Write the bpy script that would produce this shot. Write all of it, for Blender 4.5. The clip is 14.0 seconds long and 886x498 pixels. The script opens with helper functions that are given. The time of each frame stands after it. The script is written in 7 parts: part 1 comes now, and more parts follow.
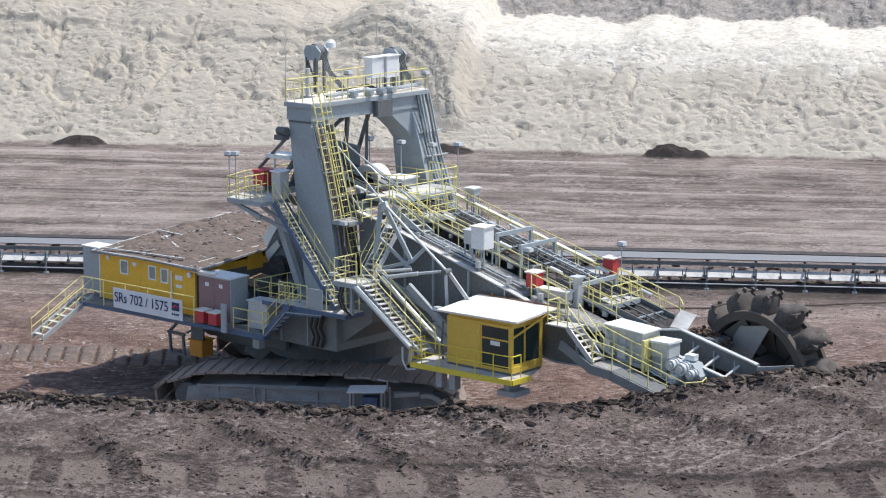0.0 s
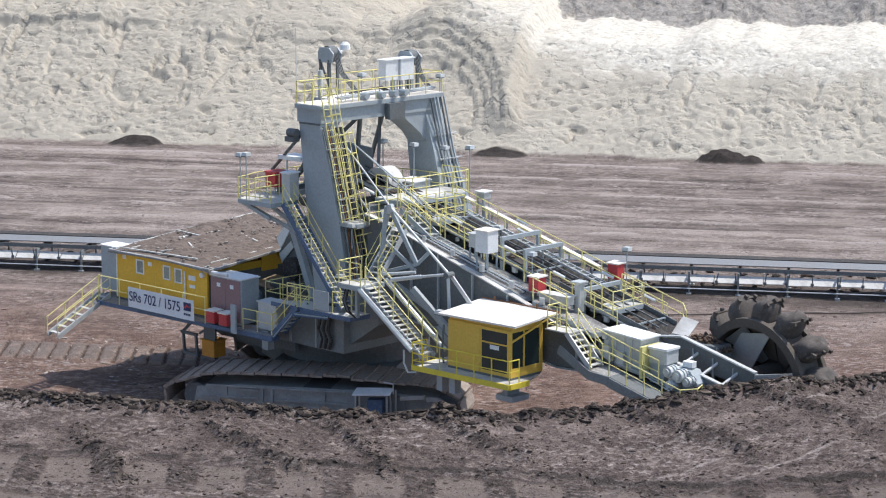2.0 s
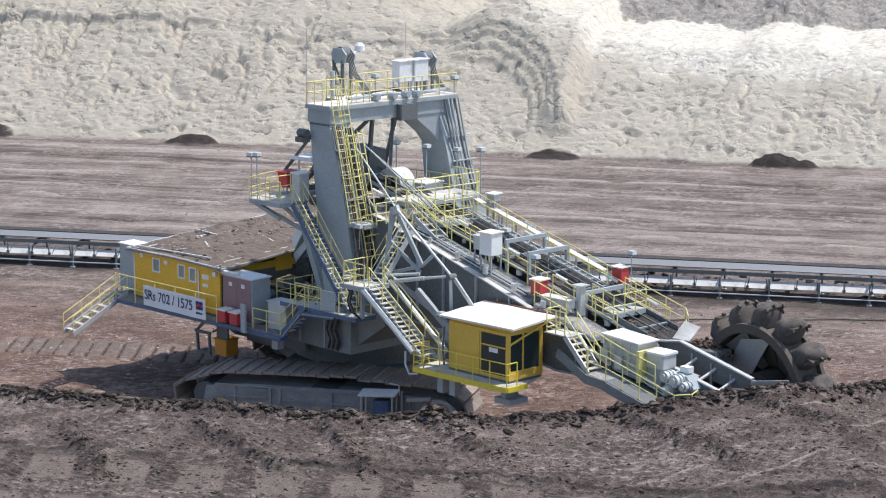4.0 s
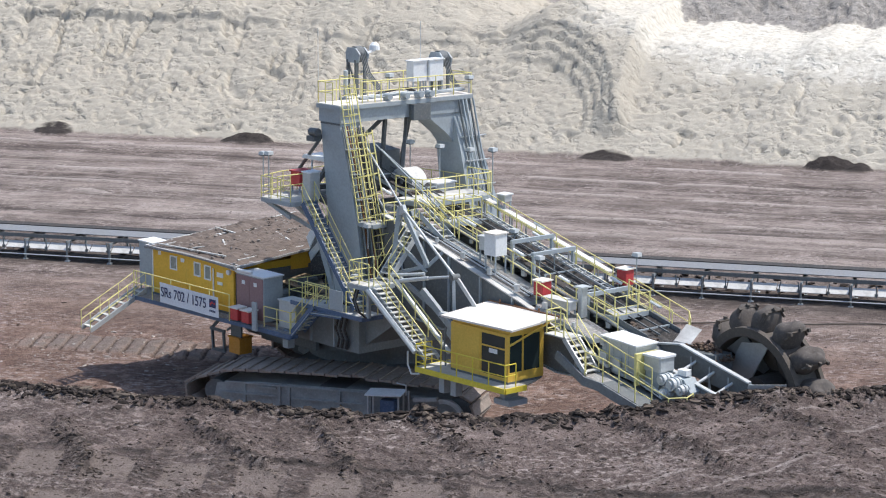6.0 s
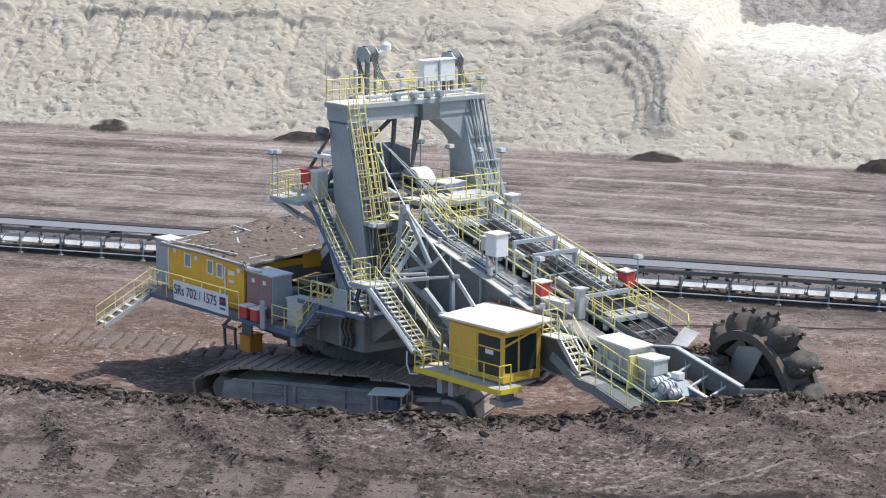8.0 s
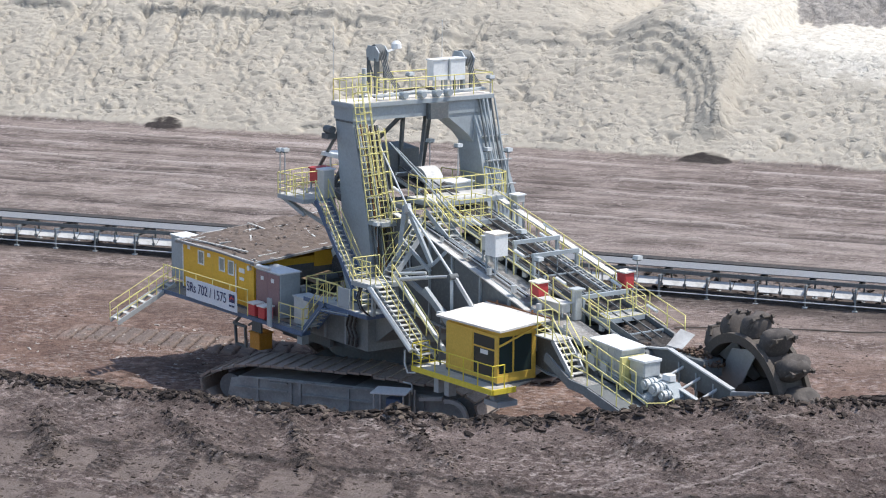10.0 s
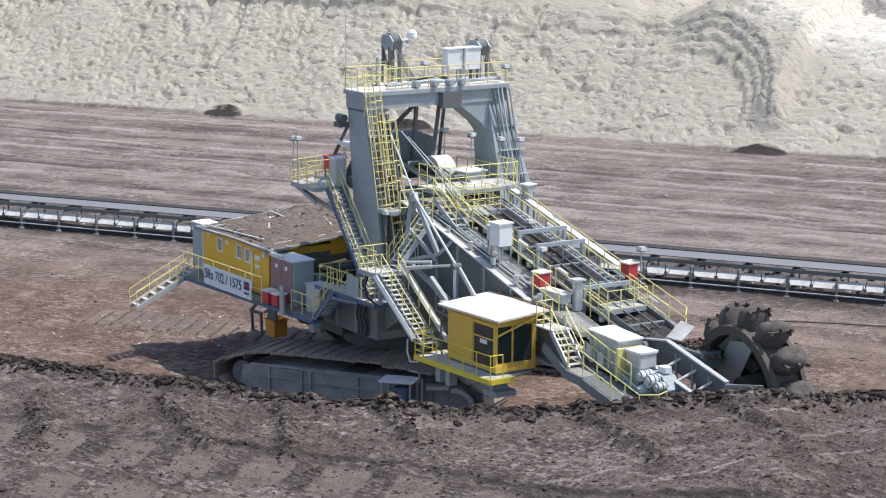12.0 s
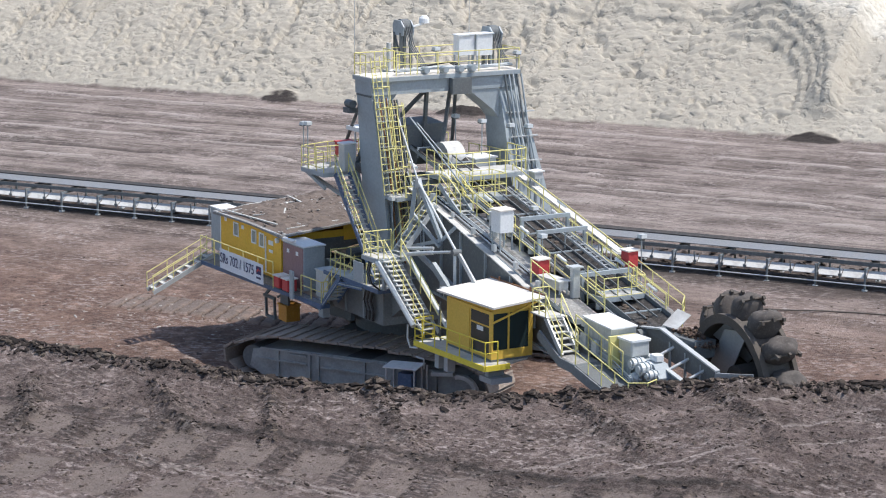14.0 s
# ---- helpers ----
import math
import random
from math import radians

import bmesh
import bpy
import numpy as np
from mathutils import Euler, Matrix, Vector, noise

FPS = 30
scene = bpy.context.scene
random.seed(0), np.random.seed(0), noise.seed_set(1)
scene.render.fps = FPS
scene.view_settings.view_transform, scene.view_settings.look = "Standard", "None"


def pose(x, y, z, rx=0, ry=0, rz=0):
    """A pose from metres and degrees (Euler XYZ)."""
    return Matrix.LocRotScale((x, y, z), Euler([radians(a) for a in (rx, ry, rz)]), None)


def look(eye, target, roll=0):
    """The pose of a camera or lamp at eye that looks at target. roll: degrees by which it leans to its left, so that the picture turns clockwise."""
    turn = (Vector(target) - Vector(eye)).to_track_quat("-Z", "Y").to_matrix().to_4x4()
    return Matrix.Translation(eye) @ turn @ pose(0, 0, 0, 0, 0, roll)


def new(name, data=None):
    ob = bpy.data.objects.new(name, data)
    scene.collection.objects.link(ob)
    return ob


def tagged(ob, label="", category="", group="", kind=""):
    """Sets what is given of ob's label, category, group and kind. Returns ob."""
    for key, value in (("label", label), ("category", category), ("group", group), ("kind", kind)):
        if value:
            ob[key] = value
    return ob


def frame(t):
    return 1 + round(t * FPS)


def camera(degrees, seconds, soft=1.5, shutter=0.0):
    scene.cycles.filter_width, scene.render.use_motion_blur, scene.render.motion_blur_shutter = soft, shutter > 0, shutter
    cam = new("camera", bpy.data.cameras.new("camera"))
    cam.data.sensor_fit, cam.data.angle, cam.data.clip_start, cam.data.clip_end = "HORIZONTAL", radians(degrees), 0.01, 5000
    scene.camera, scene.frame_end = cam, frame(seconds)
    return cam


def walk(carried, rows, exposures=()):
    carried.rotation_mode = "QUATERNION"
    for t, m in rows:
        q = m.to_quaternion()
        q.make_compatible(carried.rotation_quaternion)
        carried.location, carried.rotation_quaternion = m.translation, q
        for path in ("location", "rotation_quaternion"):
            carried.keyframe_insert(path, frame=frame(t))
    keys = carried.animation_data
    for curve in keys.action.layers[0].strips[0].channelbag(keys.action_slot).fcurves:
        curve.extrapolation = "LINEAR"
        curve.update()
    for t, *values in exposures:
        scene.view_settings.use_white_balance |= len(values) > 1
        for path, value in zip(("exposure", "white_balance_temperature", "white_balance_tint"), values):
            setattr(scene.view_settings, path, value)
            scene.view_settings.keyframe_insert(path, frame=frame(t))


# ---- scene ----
# ---- the camera and its walk ----
cam = camera(22.007, 14.0, soft=1.1)
walk(cam, [
    (0, pose(-14.938, -114.026, 28.074, 79.516, -0.000, -10.137) @ pose(0, 0, 0, 0, 0, -0.038)),
    (0.5, pose(-13.780, -114.171, 28.074, 79.537, 0.000, -9.467) @ pose(0, 0, 0, 0, 0, 0.009)),
    (1, pose(-12.624, -114.305, 28.074, 79.558, 0.000, -8.802) @ pose(0, 0, 0, 0, 0, 0.064)),
    (1.5, pose(-11.470, -114.427, 28.074, 79.569, 0.000, -8.145) @ pose(0, 0, 0, 0, 0, 0.095)),
    (2, pose(-10.319, -114.536, 28.074, 79.579, 0.000, -7.484) @ pose(0, 0, 0, 0, 0, 0.125)),
    (2.5, pose(-9.168, -114.634, 28.074, 79.587, 0.000, -6.825) @ pose(0, 0, 0, 0, 0, 0.152)),
    (5, pose(-3.436, -114.949, 28.074, 79.609, 0.000, -3.530) @ pose(0, 0, 0, 0, 0, 0.305)),
    (5.5, pose(-2.291, -114.977, 28.074, 79.605, 0.000, -2.866) @ pose(0, 0, 0, 0, 0, 0.295)),
    (6, pose(-1.147, -114.994, 28.074, 79.595, 0.000, -2.211) @ pose(0, 0, 0, 0, 0, 0.303)),
    (6.5, pose(-0.003, -115.000, 28.074, 79.593, 0.000, -1.564) @ pose(0, 0, 0, 0, 0, 0.335)),
    (7, pose(1.142, -114.994, 28.074, 79.589, 0.000, -0.925) @ pose(0, 0, 0, 0, 0, 0.339)),
    (7.5, pose(2.286, -114.977, 28.074, 79.587, 0.000, -0.288) @ pose(0, 0, 0, 0, 0, 0.337)),
    (8, pose(3.432, -114.949, 28.074, 79.585, 0.000, 0.344) @ pose(0, 0, 0, 0, 0, 0.387)),
    (10.5, pose(9.177, -114.633, 28.074, 79.530, 0.000, 3.537) @ pose(0, 0, 0, 0, 0, 0.460)),
    (11, pose(10.330, -114.535, 28.074, 79.458, 0.000, 4.208) @ pose(0, 0, 0, 0, 0, 0.498)),
    (11.5, pose(11.486, -114.425, 28.074, 79.368, 0.000, 4.884) @ pose(0, 0, 0, 0, 0, 0.461)),
    (12, pose(12.645, -114.303, 28.074, 79.279, 0.000, 5.563) @ pose(0, 0, 0, 0, 0, 0.456)),
    (12.5, pose(13.805, -114.168, 28.074, 79.188, 0.000, 6.243) @ pose(0, 0, 0, 0, 0, 0.459)),
    (13, pose(14.969, -114.022, 28.074, 79.101, 0.000, 6.919) @ pose(0, 0, 0, 0, 0, 0.434)),
    (13.5, pose(16.135, -113.862, 28.074, 79.007, 0.000, 7.580) @ pose(0, 0, 0, 0, 0, 0.400)),
    (14, pose(17.305, -113.691, 28.074, 78.925, 0.000, 8.205) @ pose(0, 0, 0, 0, 0, 0.380)),
])

# ---- sky and sun ----
world = bpy.data.worlds.new("sky")
world.use_nodes = True
scene.world = world
wn = world.node_tree.nodes
sky = wn.new("ShaderNodeTexSky")
sky.sky_type = "NISHITA"
sky.sun_disc = False
TO_SUN = Vector((0.50, 0.06, 1.0)).normalized()
sky.sun_elevation = math.asin(TO_SUN.z)
sky.sun_rotation = math.atan2(TO_SUN.x, TO_SUN.y)
wn["Background"].inputs["Strength"].default_value = 0.15
world.node_tree.links.new(sky.outputs[0], wn["Background"].inputs[0])
sun = new("sun", bpy.data.lights.new("sun", "SUN"))
sun.data.energy = 3.75
sun.data.angle = radians(0.6)
sun.data.color = (1.0, 0.965, 0.92)
sun.matrix_world = look(TO_SUN * 60, (0, 0, 0))
scene.view_settings.exposure = 0.38

# ---- frame of the machine: x along the digging boom, y to its left, z up, origin on the slewing axis ----
MACHINE = pose(0, 0, 0, 0, 0, -51.2)


# ---- materials ----
def nodes_of(name):
    m = bpy.data.materials.new(name)
    m.use_nodes = True
    return m, m.node_tree.nodes, m.node_tree.links, m.node_tree.nodes["Principled BSDF"]


def noise_node(n, l, vec, scale, detail=6.0, rough=0.6):
    t = n.new("ShaderNodeTexNoise")
    t.inputs["Scale"].default_value, t.inputs["Detail"].default_value, t.inputs["Roughness"].default_value = scale, detail, rough
    l.new(vec, t.inputs["Vector"])
    return t.outputs["Fac"]


def ramp(n, l, fac, stops):
    r = n.new("ShaderNodeValToRGB")
    e = r.color_ramp.elements
    while len(e) < len(stops):
        e.new(0.5)
    for k, (p, c) in enumerate(stops):
        e[k].position, e[k].color = p, (*c, 1)
    l.new(fac, r.inputs[0])
    return r.outputs[0]


def mix(n, l, fac, a, b, how="MIX"):
    x = n.new("ShaderNodeMix")
    x.data_type, x.blend_type = "RGBA", how
    for val, sock in ((fac, x.inputs[0]), (a, x.inputs[6]), (b, x.inputs[7])):
        if isinstance(val, (int, float)):
            sock.default_value = val
        elif isinstance(val, tuple):
            sock.default_value = (*val, 1)
        else:
            l.new(val, sock)
    return x.outputs[2]


def bump(n, l, height, strength, dist, target):
    b = n.new("ShaderNodeBump")
    b.inputs["Strength"].default_value, b.inputs["Distance"].default_value = strength, dist
    l.new(height, b.inputs["Height"])
    l.new(b.outputs[0], target)


def paint(name, colour, dirt=(0.16, 0.13, 0.11), amount=0.5, rough=0.45, metal=0.0, dust=(0.45, 0.42, 0.38)):
    """Painted or bare steel with dust and grime at two scales."""
    m, n, l, b = nodes_of(name)
    co = n.new("ShaderNodeTexCoord").outputs["Object"]
    coarse = noise_node(n, l, co, 0.9, 5.0, 0.65)
    fine = noise_node(n, l, co, 9.0, 6.0, 0.7)
    lo = max(0.0, 0.62 - 0.25 * amount)
    grime = ramp(n, l, coarse, [(lo - 0.12, (0, 0, 0)), (lo + 0.2, (1, 1, 1))])
    tint = ramp(n, l, fine, [(0.3, tuple(c * 0.86 for c in colour)), (0.7, tuple(min(0.9, c * 1.1) for c in colour))])
    speck = ramp(n, l, fine, [(0.52, (0, 0, 0)), (0.75, (1, 1, 1))])
    half = n.new("ShaderNodeMath")
    half.operation = "MULTIPLY"
    half.inputs[1].default_value = 0.55 * amount
    l.new(grime, half.inputs[0])
    few = n.new("ShaderNodeMath")
    few.operation = "MULTIPLY"
    few.inputs[1].default_value = 0.45 * amount
    l.new(speck, few.inputs[0])
    c = mix(n, l, half.outputs[0], tint, dirt)
    c = mix(n, l, few.outputs[0], c, dust)
    l.new(c, b.inputs["Base Color"])
    b.inputs["Metallic"].default_value = metal
    r = n.new("ShaderNodeMapRange")
    r.inputs["To Min"].default_value, r.inputs["To Max"].default_value = rough - 0.08, min(1.0, rough + 0.3)
    l.new(coarse, r.inputs["Value"])
    l.new(r.outputs[0], b.inputs["Roughness"])
    bump(n, l, fine, 0.25, 0.01, b.inputs["Normal"])
    return m


STEEL = paint("grey_steel_paint", (0.36, 0.405, 0.43), amount=0.35)
# dark steel; its colour also stands in for shade on some covered parts
STEEL_DARK = paint("dark_and_shaded_steel", (0.125, 0.14, 0.146), amount=0.45, rough=0.6)
STEEL_PALE = paint("pale_galvanised_steel", (0.55, 0.57, 0.57), amount=0.35, rough=0.4, metal=0.25)
GRATE = paint("grey_grating", (0.30, 0.305, 0.30), amount=1.0, rough=0.85, dust=(0.8, 0.79, 0.75))
# grey steel paint darkened for girder sides in shade; conveyor legs share it
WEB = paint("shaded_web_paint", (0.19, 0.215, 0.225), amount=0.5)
TRACKSIDE = paint("blue_grey_track_frame_paint", (0.36, 0.39, 0.39), amount=0.8, rough=0.6, dirt=(0.09, 0.085, 0.08))
DUSTY = paint("dusty_grating", (0.62, 0.62, 0.59), amount=0.75, rough=0.8)
WHITE = paint("white_sheet_metal", (0.78, 0.79, 0.79), amount=0.18)
BLUE = paint("blue_steel_paint", (0.075, 0.13, 0.23), amount=0.4)
RAIL = paint("yellow_handrail_paint", (0.76, 0.68, 0.27), amount=0.18, dirt=(0.45, 0.42, 0.22))
YELLOW = paint("yellow_wall_paint", (0.78, 0.45, 0.04), amount=0.15, dirt=(0.35, 0.2, 0.04))
CABYEL = paint("yellow_cab_paint", (0.74, 0.48, 0.08), amount=0.15, dirt=(0.35, 0.22, 0.05))
LIME = paint("bright_yellow_deck_paint", (0.74, 0.60, 0.06), amount=0.25, dirt=(0.4, 0.36, 0.05))
ROOFW = paint("whitewashed_roof_sheet", (0.80, 0.74, 0.66), amount=0.2, rough=0.6)
RUST = paint("rusty_edge", (0.24, 0.11, 0.05), amount=0.5, rough=0.85)
RED = paint("red_box_paint", (0.5, 0.045, 0.05), amount=0.2)
MAROON = paint("maroon_door_paint", (0.28, 0.165, 0.17), amount=0.2)
RUBBER = paint("black_rubber_belt", (0.03, 0.03, 0.031), amount=0.6, rough=0.75, dirt=(0.10, 0.075, 0.06))
BELT = paint("worn_grey_belt", (0.21, 0.22, 0.235), amount=0.5, rough=0.5, dirt=(0.2, 0.18, 0.16))
PANEL = paint("chalky_cover_sheet", (0.72, 0.72, 0.70), amount=0.8, rough=0.7)
WHEELM = paint("mud_caked_wheel_steel", (0.085, 0.074, 0.065), amount=0.7, rough=0.75, dirt=(0.10, 0.075, 0.055), dust=(0.2, 0.16, 0.13))
POLISH = paint("scoured_steel_plate", (0.48, 0.50, 0.52), amount=0.35, rough=0.35, metal=0.6, dirt=(0.25, 0.2, 0.17))
SHOE = paint("earth_stained_track_shoe", (0.34, 0.285, 0.24), amount=0.9, rough=0.85, dirt=(0.13, 0.10, 0.085), dust=(0.62, 0.55, 0.48))
WOOD = paint("weathered_planks", (0.34, 0.25, 0.16), amount=0.4, rough=0.85)
INK = paint("dark_blue_lettering", (0.02, 0.03, 0.11), amount=0.05)
BANNER = paint("white_banner_cloth", (0.76, 0.78, 0.82), amount=0.1, rough=0.7)


def glass_material():
    m, n, l, b = nodes_of("tinted_window_glass")
    b.inputs["Base Color"].default_value = (0.03, 0.045, 0.045, 1)
    b.inputs["Roughness"].default_value = 0.06
    b.inputs["IOR"].default_value = 1.5
    return m


GLASS = glass_material()
# pale reflection and curtains of the house panes put into the colour
PALE_PANE = paint("curtain_and_reflection_glass", (0.30, 0.33, 0.30), amount=0.3, rough=0.12)


def soil_material(name, stops, scale=1.0, rough=0.95, bumps=0.5):
    m, n, l, b = nodes_of(name)
    co = n.new("ShaderNodeTexCoord").outputs["Object"]
    a = noise_node(n, l, co, 0.5 * scale, 8.0, 0.7)
    f = noise_node(n, l, co, 5.0 * scale, 8.0, 0.75)
    c = mix(n, l, 0.5, ramp(n, l, a, stops), ramp(n, l, f, stops))
    info = n.new("ShaderNodeNewGeometry").outputs["Random Per Island"]
    c = mix(n, l, 0.35, c, ramp(n, l, info, stops))
    l.new(c, b.inputs["Base Color"])
    b.inputs["Roughness"].default_value = rough
    b.inputs["Specular IOR Level"].default_value = 0.2
    bump(n, l, f, bumps, 0.05, b.inputs["Normal"])
    return m


EARTH = soil_material("loose_brown_earth", [(0.3, (0.045, 0.035, 0.03)), (0.55, (0.10, 0.078, 0.066)), (0.75, (0.24, 0.19, 0.155))])
CLOD = soil_material("dark_earth_clods", [(0.3, (0.016, 0.013, 0.012)), (0.62, (0.05, 0.039, 0.034)), (0.93, (0.30, 0.24, 0.19))], 2.0)
ROOFSOIL = soil_material("earth_covered_roof", [(0.3, (0.075, 0.057, 0.048)), (0.55, (0.155, 0.122, 0.104)), (0.78, (0.36, 0.31, 0.275))], 2.4)


def ground_material():
    """Brown clay streaked along the bench, pale sand on the bank, smooth pads where tracks pressed it."""
    m, n, l, b = nodes_of("mine_ground")
    geo = n.new("ShaderNodeNewGeometry").outputs["Position"]
    turn = n.new("ShaderNodeMapping")
    turn.inputs["Rotation"].default_value = (0, 0, radians(19.0))
    l.new(geo, turn.inputs["Vector"])
    flat = turn.outputs[0]
    long = n.new("ShaderNodeMapping")
    long.inputs["Scale"].default_value = (0.016, 0.42, 0.5)
    l.new(flat, long.inputs["Vector"])
    long2 = n.new("ShaderNodeMapping")
    long2.inputs["Scale"].default_value = (0.12, 1.5, 1.0)
    l.new(flat, long2.inputs["Vector"])

    def attr(name):
        a = n.new("ShaderNodeAttribute")
        a.attribute_name = name
        return a.outputs["Fac"]

    clay = [(0.34, (0.054, 0.040, 0.036)), (0.5, (0.132, 0.100, 0.090)), (0.66, (0.30, 0.237, 0.213))]
    streak = [(0.37, (0.072, 0.057, 0.051)), (0.5, (0.190, 0.153, 0.137)), (0.61, (0.43, 0.362, 0.326))]
    big = noise_node(n, l, geo, 0.22, 8.0, 0.68)
    mid = noise_node(n, l, geo, 1.7, 8.0, 0.72)
    fine = noise_node(n, l, geo, 9.0, 6.0, 0.75)
    lines = noise_node(n, l, long.outputs[0], 1.0, 7.0, 0.62)
    lines2 = noise_node(n, l, long2.outputs[0], 1.0, 7.0, 0.66)
    rough_clay = mix(n, l, 0.5, ramp(n, l, big, clay), ramp(n, l, mid, clay))
    rough_clay = mix(n, l, 0.3, rough_clay, ramp(n, l, fine, clay))
    drawn = mix(n, l, 0.30, ramp(n, l, lines, streak), ramp(n, l, lines2, streak))
    drawn = mix(n, l, 0.38, drawn, ramp(n, l, big, streak))
    # thin broken lines left by the rollers of the shifted conveyor
    thin = n.new("ShaderNodeMapping")
    thin.inputs["Scale"].default_value = (0.006, 0.2, 0.0)
    l.new(flat, thin.inputs["Vector"])
    track = ramp(n, l, noise_node(n, l, thin.outputs[0], 1.0, 2.0, 0.5), [(0.44, (0, 0, 0)), (0.46, (1, 1, 1)), (0.48, (0, 0, 0)), (0.55, (0, 0, 0)), (0.57, (0.8, 0.8, 0.8)), (0.59, (0, 0, 0))])
    broken = ramp(n, l, noise_node(n, l, long2.outputs[0], 2.0, 6.0, 0.7), [(0.44, (0, 0, 0)), (0.56, (0.9, 0.9, 0.9))])
    drawn = mix(n, l, mix(n, l, 1.0, track, broken, "MULTIPLY"), drawn, (0.34, 0.29, 0.26))
    c = mix(n, l, attr("streaked"), rough_clay, drawn)
    chalk = ramp(n, l, noise_node(n, l, geo, 0.65, 9.0, 0.72), [(0.53, (0, 0, 0)), (0.68, (0.7, 0.7, 0.7))])
    c = mix(n, l, chalk, c, (0.36, 0.29, 0.262))
    c = mix(n, l, attr("windrow"), c, (0.46, 0.40, 0.365))
    c = mix(n, l, attr("warm"), c, (1.16, 0.98, 0.86), "MULTIPLY")
    short = n.new("ShaderNodeMapping")
    short.inputs["Scale"].default_value = (1.5, 2.3, 1.0)
    l.new(geo, short.inputs["Vector"])
    flakes = ramp(n, l, noise_node(n, l, short.outputs[0], 1.3, 9.0, 0.75), [(0.50, (0, 0, 0)), (0.62, (0.9, 0.9, 0.9))])
    flakes = mix(n, l, 1.0, flakes, ramp(n, l, noise_node(n, l, geo, 0.19, 4.0, 0.6), [(0.40, (0.12, 0.12, 0.12)), (0.60, (1, 1, 1))]), "MULTIPLY")
    c = mix(n, l, flakes, c, (0.47, 0.40, 0.37))
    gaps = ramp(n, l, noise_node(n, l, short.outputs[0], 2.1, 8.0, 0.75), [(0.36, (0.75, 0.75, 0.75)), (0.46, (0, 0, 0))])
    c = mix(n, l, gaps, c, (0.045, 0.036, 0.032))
    c = mix(n, l, attr("pads"), c, ramp(n, l, mid, [(0.3, (0.16, 0.128, 0.112)), (0.7, (0.25, 0.203, 0.18))]))
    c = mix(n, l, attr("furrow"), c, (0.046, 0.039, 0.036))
    grains = mix(n, l, 0.5, ramp(n, l, noise_node(n, l, geo, 0.16, 9.0, 0.7), [(0.3, (0.35, 0.313, 0.258)), (0.5, (0.42, 0.38, 0.315)), (0.68, (0.475, 0.432, 0.362))]),
                 ramp(n, l, mid, [(0.32, (0.25, 0.222, 0.186)), (0.44, (0.41, 0.371, 0.308)), (0.8, (0.475, 0.432, 0.362))]))
    c = mix(n, l, attr("sand"), c, grains)
    pale = n.new("ShaderNodeMath")
    pale.operation = "MULTIPLY"
    l.new(attr("pale"), pale.inputs[0])
    l.new(ramp(n, l, mid, [(0.35, (0.15, 0.15, 0.15)), (0.6, (0.95, 0.95, 0.95))]), pale.inputs[1])
    c = mix(n, l, pale.outputs[0], c, (0.68, 0.64, 0.565))
    c = mix(n, l, attr("grey"), c, ramp(n, l, mid, [(0.33, (0.15, 0.138, 0.126)), (0.5, (0.275, 0.254, 0.232)), (0.68, (0.40, 0.37, 0.337))]))
    l.new(c, b.inputs["Base Color"])
    b.inputs["Roughness"].default_value = 0.95
    b.inputs["Specular IOR Level"].default_value = 0.15
    add = n.new("ShaderNodeMath")
    l.new(mid, add.inputs[0])
    l.new(fine, add.inputs[1])
    calm = n.new("ShaderNodeMapRange")
    calm.inputs["To Min"].default_value, calm.inputs["To Max"].default_value = 1.0, 0.30
    l.new(attr("sand"), calm.inputs["Value"])
    grain = n.new("ShaderNodeMath")
    grain.operation = "MULTIPLY"
    l.new(add.outputs[0], grain.inputs[0])
    l.new(calm.outputs[0], grain.inputs[1])
    stretched = n.new("ShaderNodeMapping")
    stretched.inputs["Scale"].default_value = (1.0, 1.0, 1.15)
    l.new(flat, stretched.inputs["Vector"])
    dents = ramp(n, l, noise_node(n, l, stretched.outputs[0], 0.80, 3.0, 0.5), [(0.33, (0, 0, 0)), (0.45, (0.85, 0.85, 0.85)), (0.75, (1, 1, 1))])
    coarse = mix(n, l, 0.35, dents, noise_node(n, l, stretched.outputs[0], 2.1, 3.0, 0.55))
    mul = n.new("ShaderNodeMath")
    mul.operation = "MULTIPLY_ADD"
    l.new(coarse, mul.inputs[0])
    scaled = n.new("ShaderNodeMath")
    scaled.operation = "MULTIPLY"
    scaled.inputs[1].default_value = 1.3
    l.new(attr("sand"), scaled.inputs[0])
    l.new(scaled.outputs[0], mul.inputs[1])
    l.new(grain.outputs[0], mul.inputs[2])
    bump(n, l, mul.outputs[0], 1.0, 0.15, b.inputs["Normal"])
    return m


GROUND = ground_material()


